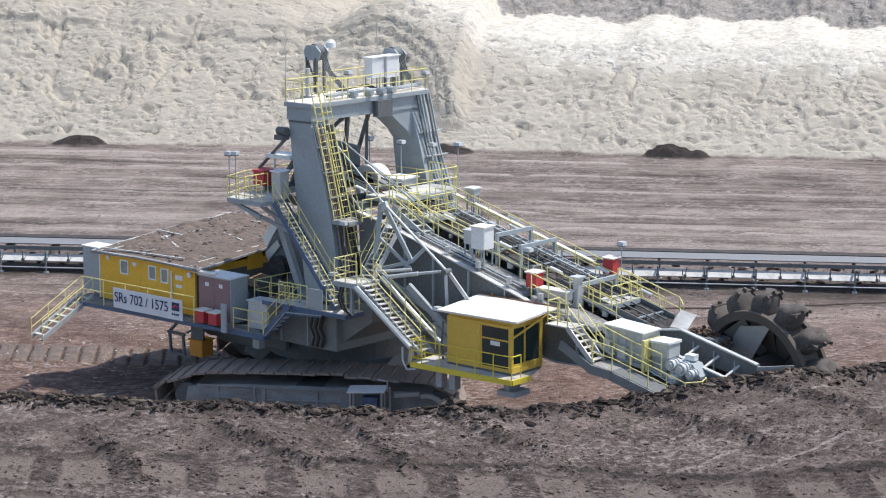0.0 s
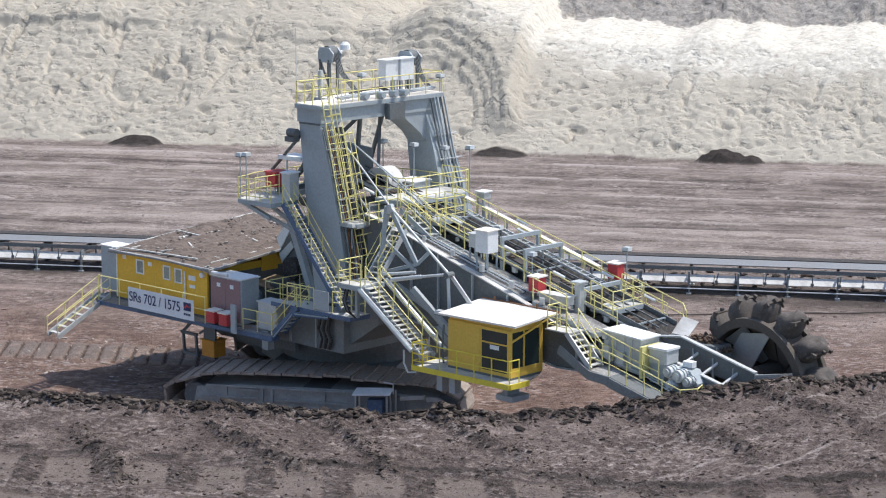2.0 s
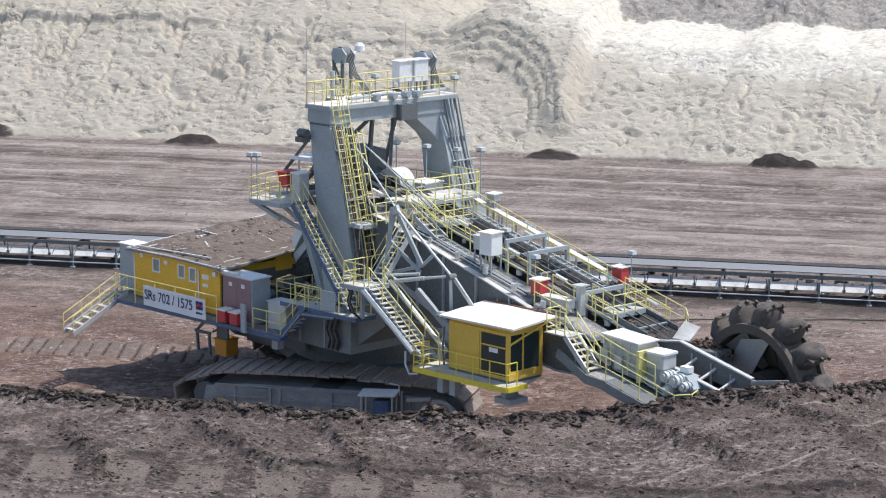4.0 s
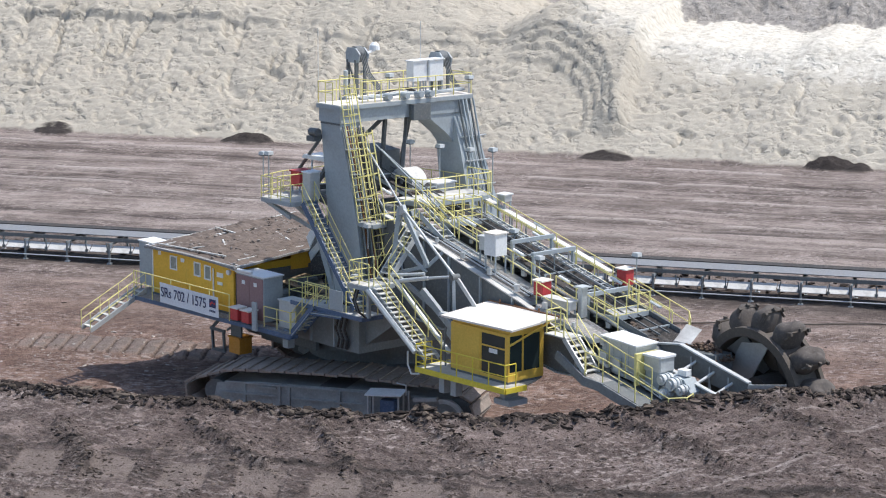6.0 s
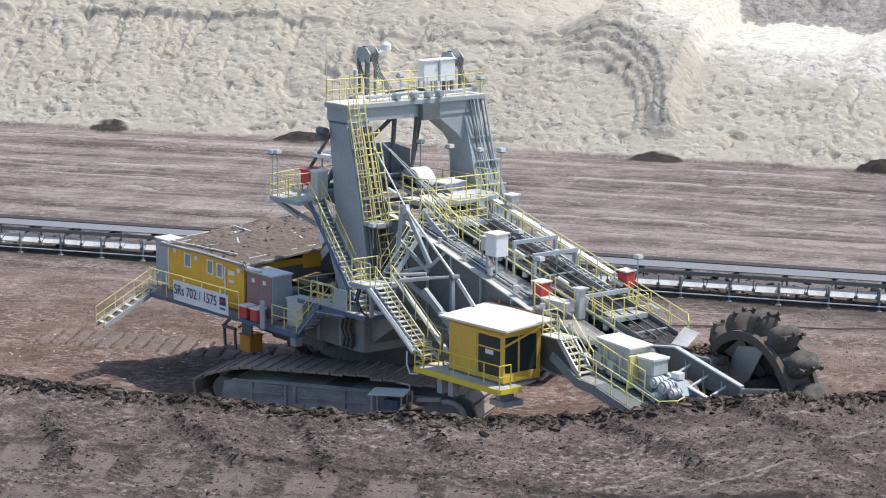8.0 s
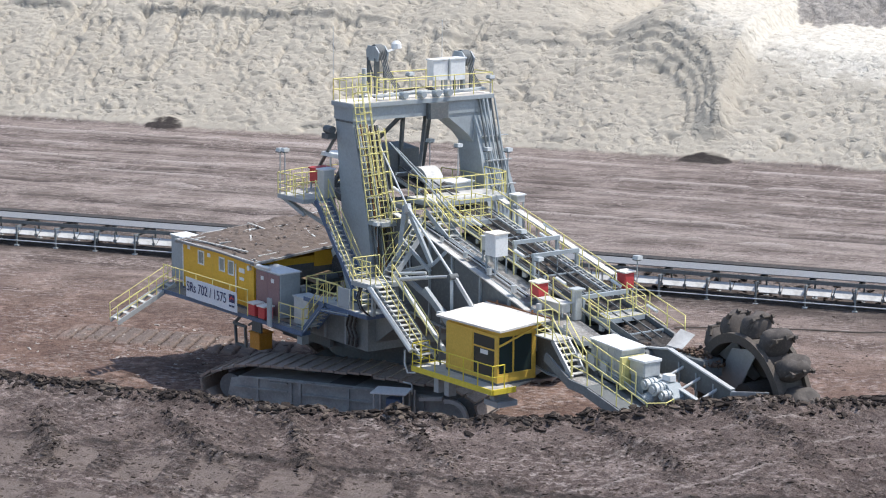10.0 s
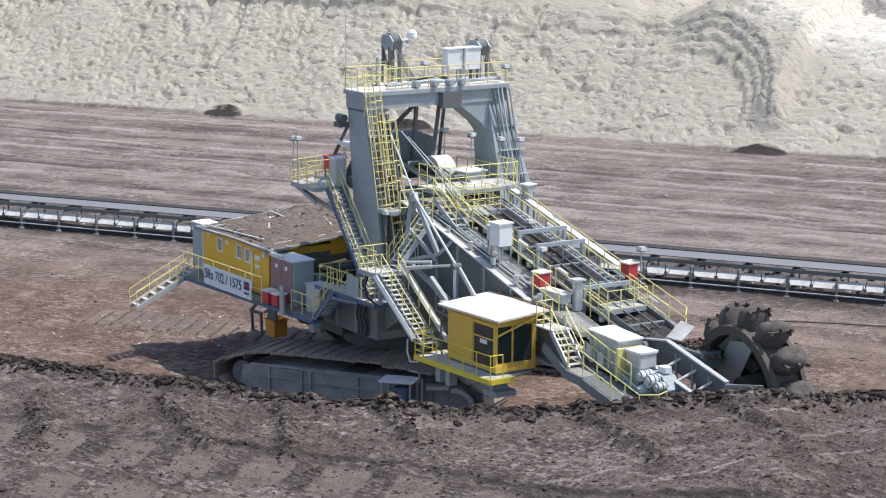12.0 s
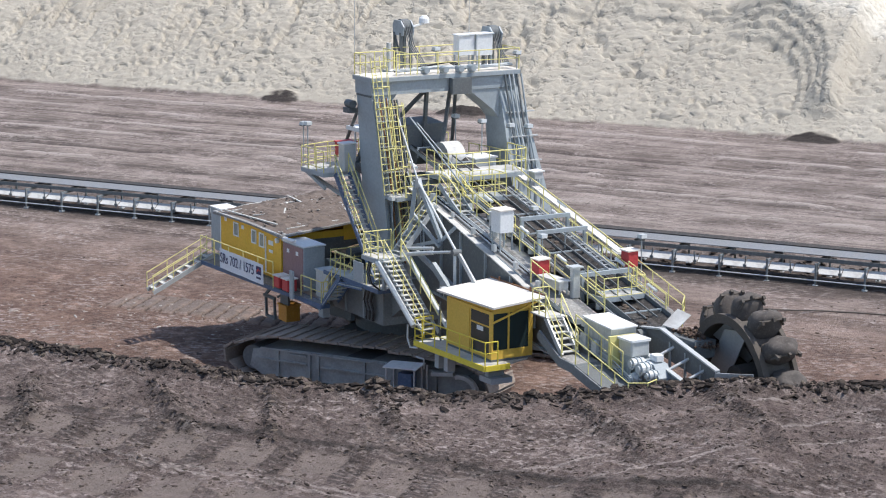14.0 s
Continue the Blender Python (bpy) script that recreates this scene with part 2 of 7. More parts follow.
# ---- building helpers ----
class Shape:
    """Collects simple solids into one mesh."""

    def __init__(self):
        self.v, self.f = [], []

    def add(self, verts, faces):
        k = len(self.v)
        self.v += [tuple(p) for p in verts]
        self.f += [tuple(i + k for i in f) for f in faces]
        return self

    def box(self, x0, x1, y0, y1, z0, z1, c=0.0):
        """A box, its upright edges cut by c."""
        if c <= 0:
            ring = [(x0, y0), (x1, y0), (x1, y1), (x0, y1)]
        else:
            ring = [(x0 + c, y0), (x1 - c, y0), (x1, y0 + c), (x1, y1 - c), (x1 - c, y1), (x0 + c, y1), (x0, y1 - c), (x0, y0 + c)]
        return self.prism([(x, y, z0) for x, y in ring], (0, 0, z1 - z0))

    def prism(self, ring, way):
        """A flat ring of points pushed along way."""
        w, q = Vector(way), [Vector(p) for p in ring]
        nrm = Vector((0, 0, 0))
        for i in range(len(q)):
            nrm += q[i].cross(q[(i + 1) % len(q)])
        if nrm.dot(w) < 0:
            q.reverse()
        n = len(q)
        return self.add(q + [p + w for p in q], [tuple(range(n - 1, -1, -1)), tuple(range(n, 2 * n))] + [(i, (i + 1) % n, n + (i + 1) % n, n + i) for i in range(n)])

    def beam(self, a, b, w, h, up=(0, 0, 1)):
        """A bar of section w across, h upwards, from a to b."""
        a, b = Vector(a), Vector(b)
        d = (b - a).normalized()
        s = d.cross(Vector(up))
        if s.length < 1e-4:
            s = d.cross(Vector((0, 1, 0)))
        s.normalize()
        u = s.cross(d)
        ring = [a + s * (w / 2 * i) + u * (h / 2 * j) for i, j in ((-1, -1), (1, -1), (1, 1), (-1, 1))]
        return self.prism(ring, b - a)

    def ibeam(self, a, b, w, h, t=0.03):
        a, b = Vector(a), Vector(b)
        d = (b - a).normalized()
        u = d.cross(Vector((0, 0, 1))).normalized().cross(d)
        for o in (h / 2 - t / 2, -h / 2 + t / 2):
            self.beam(a + u * o, b + u * o, w, t)
        return self.beam(a, b, t, h - 2 * t)

    def tube(self, a, b, r, n=6, r2=None):
        a, b = Vector(a), Vector(b)
        d = (b - a).normalized()
        s = d.cross(Vector((0.31, 0.87, 0.38))).normalized()
        u = s.cross(d)
        r2 = r if r2 is None else r2
        p = [a + (s * math.cos(k * math.tau / n) + u * math.sin(k * math.tau / n)) * r for k in range(n)]
        q = [b + (s * math.cos(k * math.tau / n) + u * math.sin(k * math.tau / n)) * r2 for k in range(n)]
        return self.add(p + q, [(k, (k + 1) % n, n + (k + 1) % n, n + k)[::-1] for k in range(n)] + [tuple(range(n)), tuple(range(2 * n - 1, n - 1, -1))])

    def pipe(self, pts, r, n=6):
        pts = [Vector(p) for p in pts]
        if len(pts) < 2:
            return self
        ways = [(b - a).normalized() for a, b in zip(pts, pts[1:])]
        up = Vector((0, 0, 1)) if abs(ways[0].z) < 0.9 else Vector((1, 0, 0))
        side = ways[0].cross(up).normalized()
        v = []
        for k, p in enumerate(pts):
            w = (ways[max(k - 1, 0)] + ways[min(k, len(ways) - 1)])
            w = w.normalized() if w.length > 0.1 else ways[min(k, len(ways) - 1)]
            side = (side - w * side.dot(w)).normalized()
            up = w.cross(side)
            v += [p + side * (r * math.cos(math.tau * j / n)) + up * (r * math.sin(math.tau * j / n)) for j in range(n)]
        f = [(k * n + j, k * n + (j + 1) % n, (k + 1) * n + (j + 1) % n, (k + 1) * n + j) for k in range(len(pts) - 1) for j in range(n)]
        m = n * (len(pts) - 1)
        return self.add(v, f + [tuple(range(n))[::-1], tuple(range(m, m + n))])

    def ring(self, c, axis, r0, r1, half, n=36, a0=0.0, a1=math.tau):
        """A flat ring or arc with thickness, axis along y or x."""
        c = Vector(c)
        ex, ez = (Vector((1, 0, 0)), Vector((0, 0, 1))) if axis == "y" else (Vector((0, 1, 0)), Vector((0, 0, 1)))
        ey = Vector((0, 1, 0)) if axis == "y" else Vector((1, 0, 0))
        full = abs(a1 - a0 - math.tau) < 1e-6
        m = n if full else n + 1
        v = []
        for k in range(m):
            a = a0 + (a1 - a0) * k / n
            d = ex * math.cos(a) + ez * math.sin(a)
            v += [c + d * r0 - ey * half, c + d * r1 - ey * half, c + d * r1 + ey * half, c + d * r0 + ey * half]
        f = []
        for k in range(n):
            i, j = 4 * k, 4 * ((k + 1) % m)
            f += [(i + e, j + e, j + (e + 1) % 4, i + (e + 1) % 4) for e in range(4)]
        if not full:
            f += [(0, 1, 2, 3), (4 * n + 3, 4 * n + 2, 4 * n + 1, 4 * n)]
        return self.add(v, f)

    def mesh(self, name, material):
        me = bpy.data.meshes.new(name)
        me.from_pydata(self.v, [], self.f)
        me.materials.append(material)
        me.update()
        return me


def thing(name, base, label, category, group="", where=None, kind=""):
    """An Empty at the base of a thing of the machine (or of another frame) that carries its parts."""
    ob = new(name)
    ob.empty_display_size = 0.3
    ob.matrix_world = (MACHINE if where is None else where) @ Matrix.Translation(base)
    ob["base"] = list(base)
    return tagged(ob, label, category, group, kind)


def part(name, shape, material, parent, label=""):
    """One mesh under a thing or under a part; its points are given in the frame of the machine."""
    ob = new(name, shape if isinstance(shape, bpy.types.Mesh) else shape.mesh(name, material))
    root = parent
    while root.parent:
        root = root.parent
    ob.parent = parent
    if parent is root:
        ob.location = -Vector(root["base"])
    if label:
        ob["label"] = label
    return ob


def solid(name, shape, material, base, label, category, group="", where=None):
    """A thing that is one mesh."""
    o = Vector(base)
    shape.v = [tuple(Vector(p) - o) for p in shape.v]
    ob = new(name, shape.mesh(name, material))
    ob.matrix_world = (MACHINE if where is None else where) @ Matrix.Translation(o)
    return tagged(ob, label, category, group)


def bevelled(ob, width=0.02):
    b = ob.modifiers.new("bevel", "BEVEL")
    b.width, b.segments, b.limit_method = width, 2, "ANGLE"
    return ob


def along(pts, step):
    """Points spread along a line of points, ends and corners included."""
    out = []
    for a, b in zip(pts, pts[1:]):
        a, b = Vector(a), Vector(b)
        n = max(1, round((b - a).length / step))
        out += [a.lerp(b, k / n) for k in range(n)]
    return out + [Vector(pts[-1])]


def handrail(pts, label="yellow tubular handrail with knee rail and posts", h=1.05, step=1.25, where=None, r=0.028, material=None, rails=2):
    """A handrail that stands on a line of deck points."""
    material = material or RAIL
    ob = thing("handrail", pts[0], label, "handrail", "handrails of the excavator", where)
    up = Vector((0, 0, 1))
    for k, share in enumerate((1.0, 0.52, 0.2)[:rails]):
        part(("top_rail", "knee_rail", "low_rail")[k], Shape().pipe([Vector(p) + up * h * share for p in pts], r if k == 0 else r * 0.85), material, ob)
    for p in along(pts, step):
        part("post", Shape().tube(p, p + up * h, r), material, ob)
    return ob


def deck(name, ring, thick, label, material=None, edge=None):
    """A walkway plate with an edge beam."""
    ob = thing(name, ring[0], label, "walkway", "walkways of the excavator")
    part("grating", Shape().prism([Vector(p) - Vector((0, 0, thick)) for p in ring], (0, 0, thick)), material or DUSTY, ob)
    e = Shape()
    for a, b in zip(ring, list(ring[1:]) + [ring[0]]):
        e.beam(Vector(a) - Vector((0, 0, thick + 0.06)), Vector(b) - Vector((0, 0, thick + 0.06)), 0.07, 0.2)
    part("edge_beam", e, edge or STEEL, ob)
    return ob


def stair(a, b, width_way, label, stringer=None, rail=True, tread=None, h=1.0):
    """A flight from the foot a to the head b; width_way points from one stringer to the other."""
    a, b, w = Vector(a), Vector(b), Vector(width_way)
    ob = thing("staircase", a, label, "staircase", "staircases of the excavator")
    for o in (Vector((0, 0, 0)), w):
        part("stringer", Shape().beam(a + o, b + o, 0.07, 0.24), stringer or STEEL, ob)
    n = max(3, int(abs(b.z - a.z) / 0.21))
    run = Vector((b.x - a.x, b.y - a.y, 0)).normalized()
    base = Shape().prism([run * -0.13, run * 0.13, run * 0.13 + w, run * -0.13 + w], (0, 0, 0.04)).mesh("tread", tread or DUSTY)
    for k in range(n):
        t = part("tread", base, None, ob)
        t.location = t.location + a.lerp(b, (k + 0.5) / n)
    if rail:
        up = Vector((0, 0, h))
        for o in (Vector((0, 0, 0)), w):
            part("rail", Shape().pipe([a + o, a + o + up, b + o + up, b + o], 0.028), RAIL, ob)
            part("rail", Shape().tube(a + o + up * 0.5, b + o + up * 0.5, 0.024), RAIL, ob)
            for p in along([a + o, b + o], 1.4)[1:-1]:
                part("post", Shape().tube(p, p + up, 0.026), RAIL, ob)
    return ob


def floodlight(foot, height, face=(0, -1), label="grey floodlight on a thin steel pole"):
    x, y, z = foot
    ob = thing("floodlight", foot, label, "floodlight", "floodlights of the excavator")
    part("pole", Shape().tube(foot, (x, y, z + height), 0.028), STEEL, ob)
    fx, fy = face
    hd = Shape()
    top = z + height
    hd.prism([(x - 0.2, y - 0.16, top), (x + 0.2, y - 0.16, top), (x + 0.16, y - 0.12, top + 0.16), (x - 0.16, y - 0.12, top + 0.16)], (0, 0.3, 0))
    part("head", hd, STEEL_PALE, ob)
    part("lens", Shape().box(x - 0.17 + 0.03 * fx, x + 0.17 + 0.03 * fx, y - 0.13 + 0.03 * fy, y + 0.11 + 0.03 * fy, top - 0.05, top - 0.004), STEEL_DARK, ob)
    return ob


def cabinet(name, x0, x1, y0, y1, z0, z1, body, lid, label, legs=0.0, door=None, category="cabinet", group=""):
    ob = thing(name, (x0, y0, z0 - legs), label, category, group)
    part("body", Shape().box(x0, x1, y0, y1, z0, z1, 0.03), body, ob)
    part("lid", Shape().prism([(x0 - 0.05, y0 - 0.05, z1 + 0.004), (x1 + 0.05, y0 - 0.05, z1 + 0.004), (x1 + 0.05, y1 + 0.05, z1 + 0.03), (x0 - 0.05, y1 + 0.05, z1 + 0.03)], (0, 0, 0.06)), lid, ob)
    if door:
        mx = (x0 + x1) / 2
        part("door", Shape().box(x0 + 0.06, mx - 0.01, y0 - 0.03, y0 - 0.002, z0 + 0.06, z1 - 0.06), door, ob)
        part("door", Shape().box(mx + 0.01, x1 - 0.06, y0 - 0.03, y0 - 0.002, z0 + 0.06, z1 - 0.06), door, ob)
    if legs:
        for lx in (x0 + 0.06, x1 - 0.06):
            for ly in (y0 + 0.06, y1 - 0.06):
                part("leg", Shape().box(lx - 0.03, lx + 0.03, ly - 0.03, ly + 0.03, z0 - legs, z0), STEEL, ob)
    return ob


# ---- the ground: pit floor, bench in front, conveyor strip and sand bank, one sheet ----
FLOOR = -0.6
AX, AY = 0.946, -0.3256          # way along the strip and the bank
rng = np.random.default_rng(7)
PERM = rng.random((256, 256))


def vnoise(x, y):
    """Smooth value noise, 0 to 1."""
    xi, yi = np.floor(x).astype(int), np.floor(y).astype(int)
    fx, fy = x - xi, y - yi
    fx, fy = fx * fx * (3 - 2 * fx), fy * fy * (3 - 2 * fy)
    a, b = PERM[xi % 256, yi % 256], PERM[(xi + 1) % 256, yi % 256]
    c, d = PERM[xi % 256, (yi + 1) % 256], PERM[(xi + 1) % 256, (yi + 1) % 256]
    return (a + (b - a) * fx) * (1 - fy) + (c + (d - c) * fx) * fy


def fbm(x, y, octaves=5, gain=0.5):
    t, amp, tot = 0, 1.0, 0
    for k in range(octaves):
        t = t + amp * vnoise(x * 2 ** k + 17.3 * k, y * 2 ** k + 5.1 * k)
        tot += amp
        amp *= gain
    return t / tot


def ridge(x, y, octaves=4):
    t, amp, tot = 0, 1.0, 0
    for k in range(octaves):
        t = t + amp * (1 - np.abs(2 * vnoise(x * 2 ** k + 3.7 * k, y * 2 ** k + 9.2 * k) - 1))
        tot += amp
        amp *= 0.5
    return t / tot


def step01(a, b, x):
    t = np.clip((x - a) / (b - a), 0, 1)
    return t * t * (3 - 2 * t)


def bench_edge(x):
    """Where the bench in front ends, and its height there."""
    e = -23.3 + 0.030 * (x - 4.5) ** 2 * np.exp(-np.abs(x - 4.5) / 26) + 0.35 * (fbm(x * 0.5, x * 0 + 3.0) - 0.5)
    cut = step01(13.0, 17.0, x) * (1 - step01(21.0, 27.0, x))
    return np.minimum(e, -14.0) - 1.5 * cut, 3.86 + 0.35 * step01(9, 14, x) * (1 - step01(16, 20, x)) + 0.40 * cut


def bank_foot(s):
    return 87.9 + 1.6 * (fbm(s * 0.11, s * 0 + 7.0, 4) - 0.5)


def terrain(x, y):
    s, n = x * AX + y * AY, -x * AY + y * AX
    z = np.full_like(x, FLOOR) + 0.20 * (fbm(x * 0.25, y * 0.25) - 0.5)
    # ruts and streaks along the strip
    far = step01(2, 18, n)
    z += far * (0.22 * (fbm(s * 0.06, n * 0.45, 4) - 0.5) + 0.14 * (fbm(s * 0.02 + 5, n * 0.16, 3) - 0.5))
    rough = (1 - far) * 0.16 * (fbm(x * 1.6, y * 1.6, 4) - 0.5)
    z += rough
    # tread marks left behind by the far track
    trail = step01(3.6, 4.0, n) * (1 - step01(7.2, 7.6, n)) * (1 - step01(-9.5, -8.5, s)) * step01(-24, -22, s)
    plates = trail * (np.mod(s + 0.25 * n, 0.95) < 0.74) * (0.35 + 0.65 * step01(0.30, 0.42, fbm(x * 0.7, y * 0.7, 3)))
    z += 0.16 * plates
    # old windrows and ruts along the strip
    light, ruts = np.zeros_like(x), np.zeros_like(x)
    for k, n0 in enumerate((81.5, 74.2, 66.8, 61.3, 56.2, 48.8)):
        off = n - n0 - 3.0 * (fbm(s * 0.022 + 3.1 * k, s * 0 + k, 3) - 0.5)
        light = np.maximum(light, np.exp(-(off / 0.30) ** 2) * step01(0.46, 0.58, fbm(s * 0.14 + 7 * k, n * 0.5, 4, 0.6)))
    for k, n0 in enumerate((78.0, 71.6, 70.0, 65.4, 63.0, 54.0, 46.8)):
        off = n - n0 - 3.0 * (fbm(s * 0.022 + 5.7 * k, s * 0 + k + 20, 3) - 0.5)
        ruts = np.maximum(ruts, np.exp(-(off / 0.42) ** 2) * step01(0.48, 0.58, fbm(s * 0.10 + 3 * k, n * 0.6 + 9, 4, 0.6)))
    z += 0.22 * light - 0.15 * ruts
    # a low wall of spoil along the conveyor
    z += 0.7 * np.exp(-((n - 34.5) / 1.5) ** 2) * (0.5 + fbm(s * 0.3, n * 0.3))
    # bench
    e, top = bench_edge(x)
    d = y - e
    up = np.clip(1 - d / 8.0, 0, 1)
    bench = top + 0.30 * (fbm(x * 0.35, y * 0.35) - 0.5) + 0.26 * (fbm(x * 1.3 + 40, y * 1.3, 5, 0.6) - 0.5) + 0.16 * (fbm(x * 4.0, y * 2.6, 3, 0.6) - 0.5)
    berm = np.exp(-((d + 0.5) / 0.7) ** 2) * (0.12 + 0.5 * fbm(x * 1.1, y * 1.1, 5, 0.65))
    bench = bench + berm
    # rows of clods that run towards the berm
    furrow = np.zeros_like(x)
    for x0, lean in ((-13.5, -0.30), (-8.2, -0.47), (-3.0, -0.22), (1.3, -0.36), (9.5, -0.45), (15.5, -0.4)):
        off = x - (x0 + lean * (y + 22.8))
        run = step01(-32, -29.5, y) * (1 - step01(-23.6, -22.4, y))
        g = np.exp(-(off / 0.42) ** 2) * run
        bench = bench + g * (0.10 + 0.45 * fbm(x * 2.2, y * 2.2, 4, 0.65))
        furrow = np.maximum(furrow, 0.75 * g * step01(0.42, 0.68, fbm(x * 1.9 + 9, y * 1.9, 4, 0.6)))
    # pads pressed by wide track shoes
    px, py = (x + 11.5) * 0.946 - (y + 27.4) * 0.324, (x + 11.5) * 0.324 + (y + 27.4) * 0.946
    ragged = 0.35 * (fbm(x * 1.4 + 5, y * 1.4, 3) - 0.5)
    cell = np.mod(px + 0.25 * py + ragged, 3.09)
    inrow = step01(-3.6, -3.4, py + ragged) * (1 - step01(-0.2, 0.0, py + ragged))
    pads = step01(0.0, 0.16, cell) * (1 - step01(1.90, 2.06, cell)) * inrow
    low = np.mod(px + 0.25 * py + 1.3 + ragged, 3.09)
    pads = np.maximum(pads, step01(0.0, 0.16, low) * (1 - step01(1.90, 2.06, low)) * step01(-8.4, -8.2, py) * (1 - step01(-5.4, -5.2, py)))
    ribs = 0.55 + 0.45 * np.sin((py + 0.1 * px) * 17.0)
    edge_dark = step01(-3.7, -3.4, py) * (1 - step01(-0.1, 0.2, py)) * (1 - pads) * ribs * (0.45 + 0.9 * fbm(x * 1.5, y * 1.5, 4))
    edge_dark = np.maximum(edge_dark, np.exp(-((py - 0.75) / 0.55) ** 2) * step01(0.28, 0.48, fbm(x * 0.9 + 2, y * 1.6, 4, 0.6)))
    pads = pads * (0.45 + 0.55 * step01(0.30, 0.44, fbm(x * 0.8 + 5, y * 0.8, 4, 0.6)))
    scratch = np.zeros_like(x)
    for p0 in (-4.1, -4.7, -9.1):
        scratch = np.maximum(scratch, np.exp(-((py - p0 + 0.5 * (fbm(px * 0.12 + p0, px * 0, 3) - 0.5)) / 0.10) ** 2) * step01(0.36, 0.5, fbm(px * 0.5, py * 0 + p0, 4)))
    bench = bench + (top + 0.30 * (fbm(x * 0.35, y * 0.35) - 0.5) - bench) * 0.85 * pads
    bench = bench - 0.07 * pads + 0.10 * edge_dark * (fbm(x * 3.0, y * 3.0, 3) - 0.3)
    bars = (y > -44) * (np.mod(px * 0.5 + py, 0.42) < 0.22) * step01(0.5, 0.6, fbm(x * 0.5 + 60, y * 0.5, 3))
    bench = bench + 0.06 * bars * (1 - pads)
    for off in (0.0, 2.6, 6.5):
        near_line = (y + 34 - off) - 0.6 * (x - 11) + 0.5 * (fbm(x * 0.3 + off, x * 0, 3) - 0.5)
        scratch = np.maximum(scratch, np.exp(-(near_line / 0.13) ** 2) * step01(0.38, 0.52, fbm(x * 0.4 + off, y * 0.4, 4)) * step01(4, 7, x))
    z = np.where(d < 0, bench, z * (1 - up) + (bench - 0.0) * up ** 1.2 + 0 * z)
    # bank of sand: a straight slope under a wandering crest
    f = bank_foot(s)
    r = n - f
    crest = np.interp(s, (-200, -40, -24, -17, -14, -10, -5, 0, 5, 13, 40, 90), (10.3, 10.3, 10.2, 10.1, 10.0, 9.5, 9.4, 9.0, 8.9, 8.8, 8.6, 9.6)) + 0.5 * (fbm(s * 0.30, s * 0 + 1.0, 4) - 0.5)
    for s0, w, h in ((-14.2, 2.6, 0.9), (-2.5, 1.6, 0.25), (9.3, 1.9, 0.9), (13.4, 1.5, 0.7), (24.0, 2.5, 0.8), (37.0, 2.0, 0.6)):
        crest = crest + h * np.exp(-((s - s0) / w) ** 2)
    face = 0.66 * r + 0.25 * (fbm(s * 0.12, r * 0.12, 3) - 0.5)
    wander = fbm(s * 0.55, r * 0.55 + 3, 4, 0.55) - 0.5
    # the broken edge: level along the crest, then bending down to the foot
    bend = np.clip(s + 18.5, 0, 60)
    high = 11.0 + 1.0 * (1 - step01(-42, -22, s))
    edge = 10.5 * (np.sqrt((bend / 10.0) ** 2 + (np.clip(r - 3, 0, 60) / high) ** 2) - 1) + 0.9 * wander
    turned = step01(-21.5, -17.0, s) * (1 - step01(-8.5, -6.5, s - 0.15 * np.clip(6 - r, 0, 6))) * step01(2.2, 5.0, r)
    lift = 0.0
    for k, e0 in enumerate((-2.5, -1.6, -0.8, 0.0)):
        lift = lift + 0.50 * turned * step01(-0.06, 0.06, edge + 0.30 * (fbm(s * 1.9, r * 1.9, 3, 0.6) - 0.5) - e0 - 0.25 * (fbm(s * 1.1 + 9 * k, r * 1.1, 3) - 0.5))
    along_top = (1 - step01(-21.5, -18.0, s))
    broken = 0.25 + 0.9 * step01(0.36, 0.56, fbm(s * 0.13 + 4, s * 0 + 6.0, 3))
    lift = lift + along_top * broken * 0.62 * step01(-0.12, 0.12, edge)
    lift = lift + along_top * 0.30 * step01(-0.12, 0.12, edge + 1.3 + 2.2 * (fbm(s * 0.35 + 70, s * 0, 4, 0.6) - 0.5)) * step01(0.42, 0.52, fbm(s * 0.16 + 30, s * 0 + 2.0, 3))
    # thin rills that run down from the edge, dents and crumbs
    left = 1 - step01(-40, -25, s)
    run = s + 0.10 * r + 3.2 * (fbm(s * 0.30, r * 0.30, 4, 0.55) - 0.5)
    gully = 1 - np.abs(2 * vnoise(run * 0.62, r * 0.05 + 4) - 1)
    gully2 = 1 - np.abs(2 * vnoise(run * 1.35 + 30, r * 0.10 + 9) - 1)
    reach = step01(4, 9, r + 5 * (fbm(s * 0.2 + 8, s * 0, 3) - 0.5))
    rills = -(0.60 * step01(0.90, 0.99, gully) + 0.45 * step01(0.88, 0.99, gully2)) * reach * step01(0.34, 0.55, fbm(s * 0.3 + 90, r * 0.3, 3)) * (0.15 + 0.85 * left) * along_top
    comb = step01(0.84, 0.99, 1 - np.abs(2 * vnoise((s - 0.32 * r) * 0.95 + 12, r * 0.06) - 1))
    rills = rills - 0.50 * comb * step01(-7, -4, s) * step01(5.0, 7.0, r) * (1 - step01(9.0, 11.0, r)) * step01(0.46, 0.60, fbm(s * 0.30 + 5, r * 0.1 + 2, 3))
    rills = rills - 0.28 * step01(0.90, 1.0, gully2) * step01(-4, 4, s) * step01(1.5, 4, r) * (1 - step01(7, 9, r))
    smooth = step01(-11, -6, s) * step01(7.5, 9.5, r + 2.5 * wander)
    crowd = step01(0.36, 0.60, fbm(s * 0.22 + 40, r * 0.3, 3))
    dents = step01(0.80, 0.94, vnoise(s * 1.05 + 19, r * 1.5)) * crowd
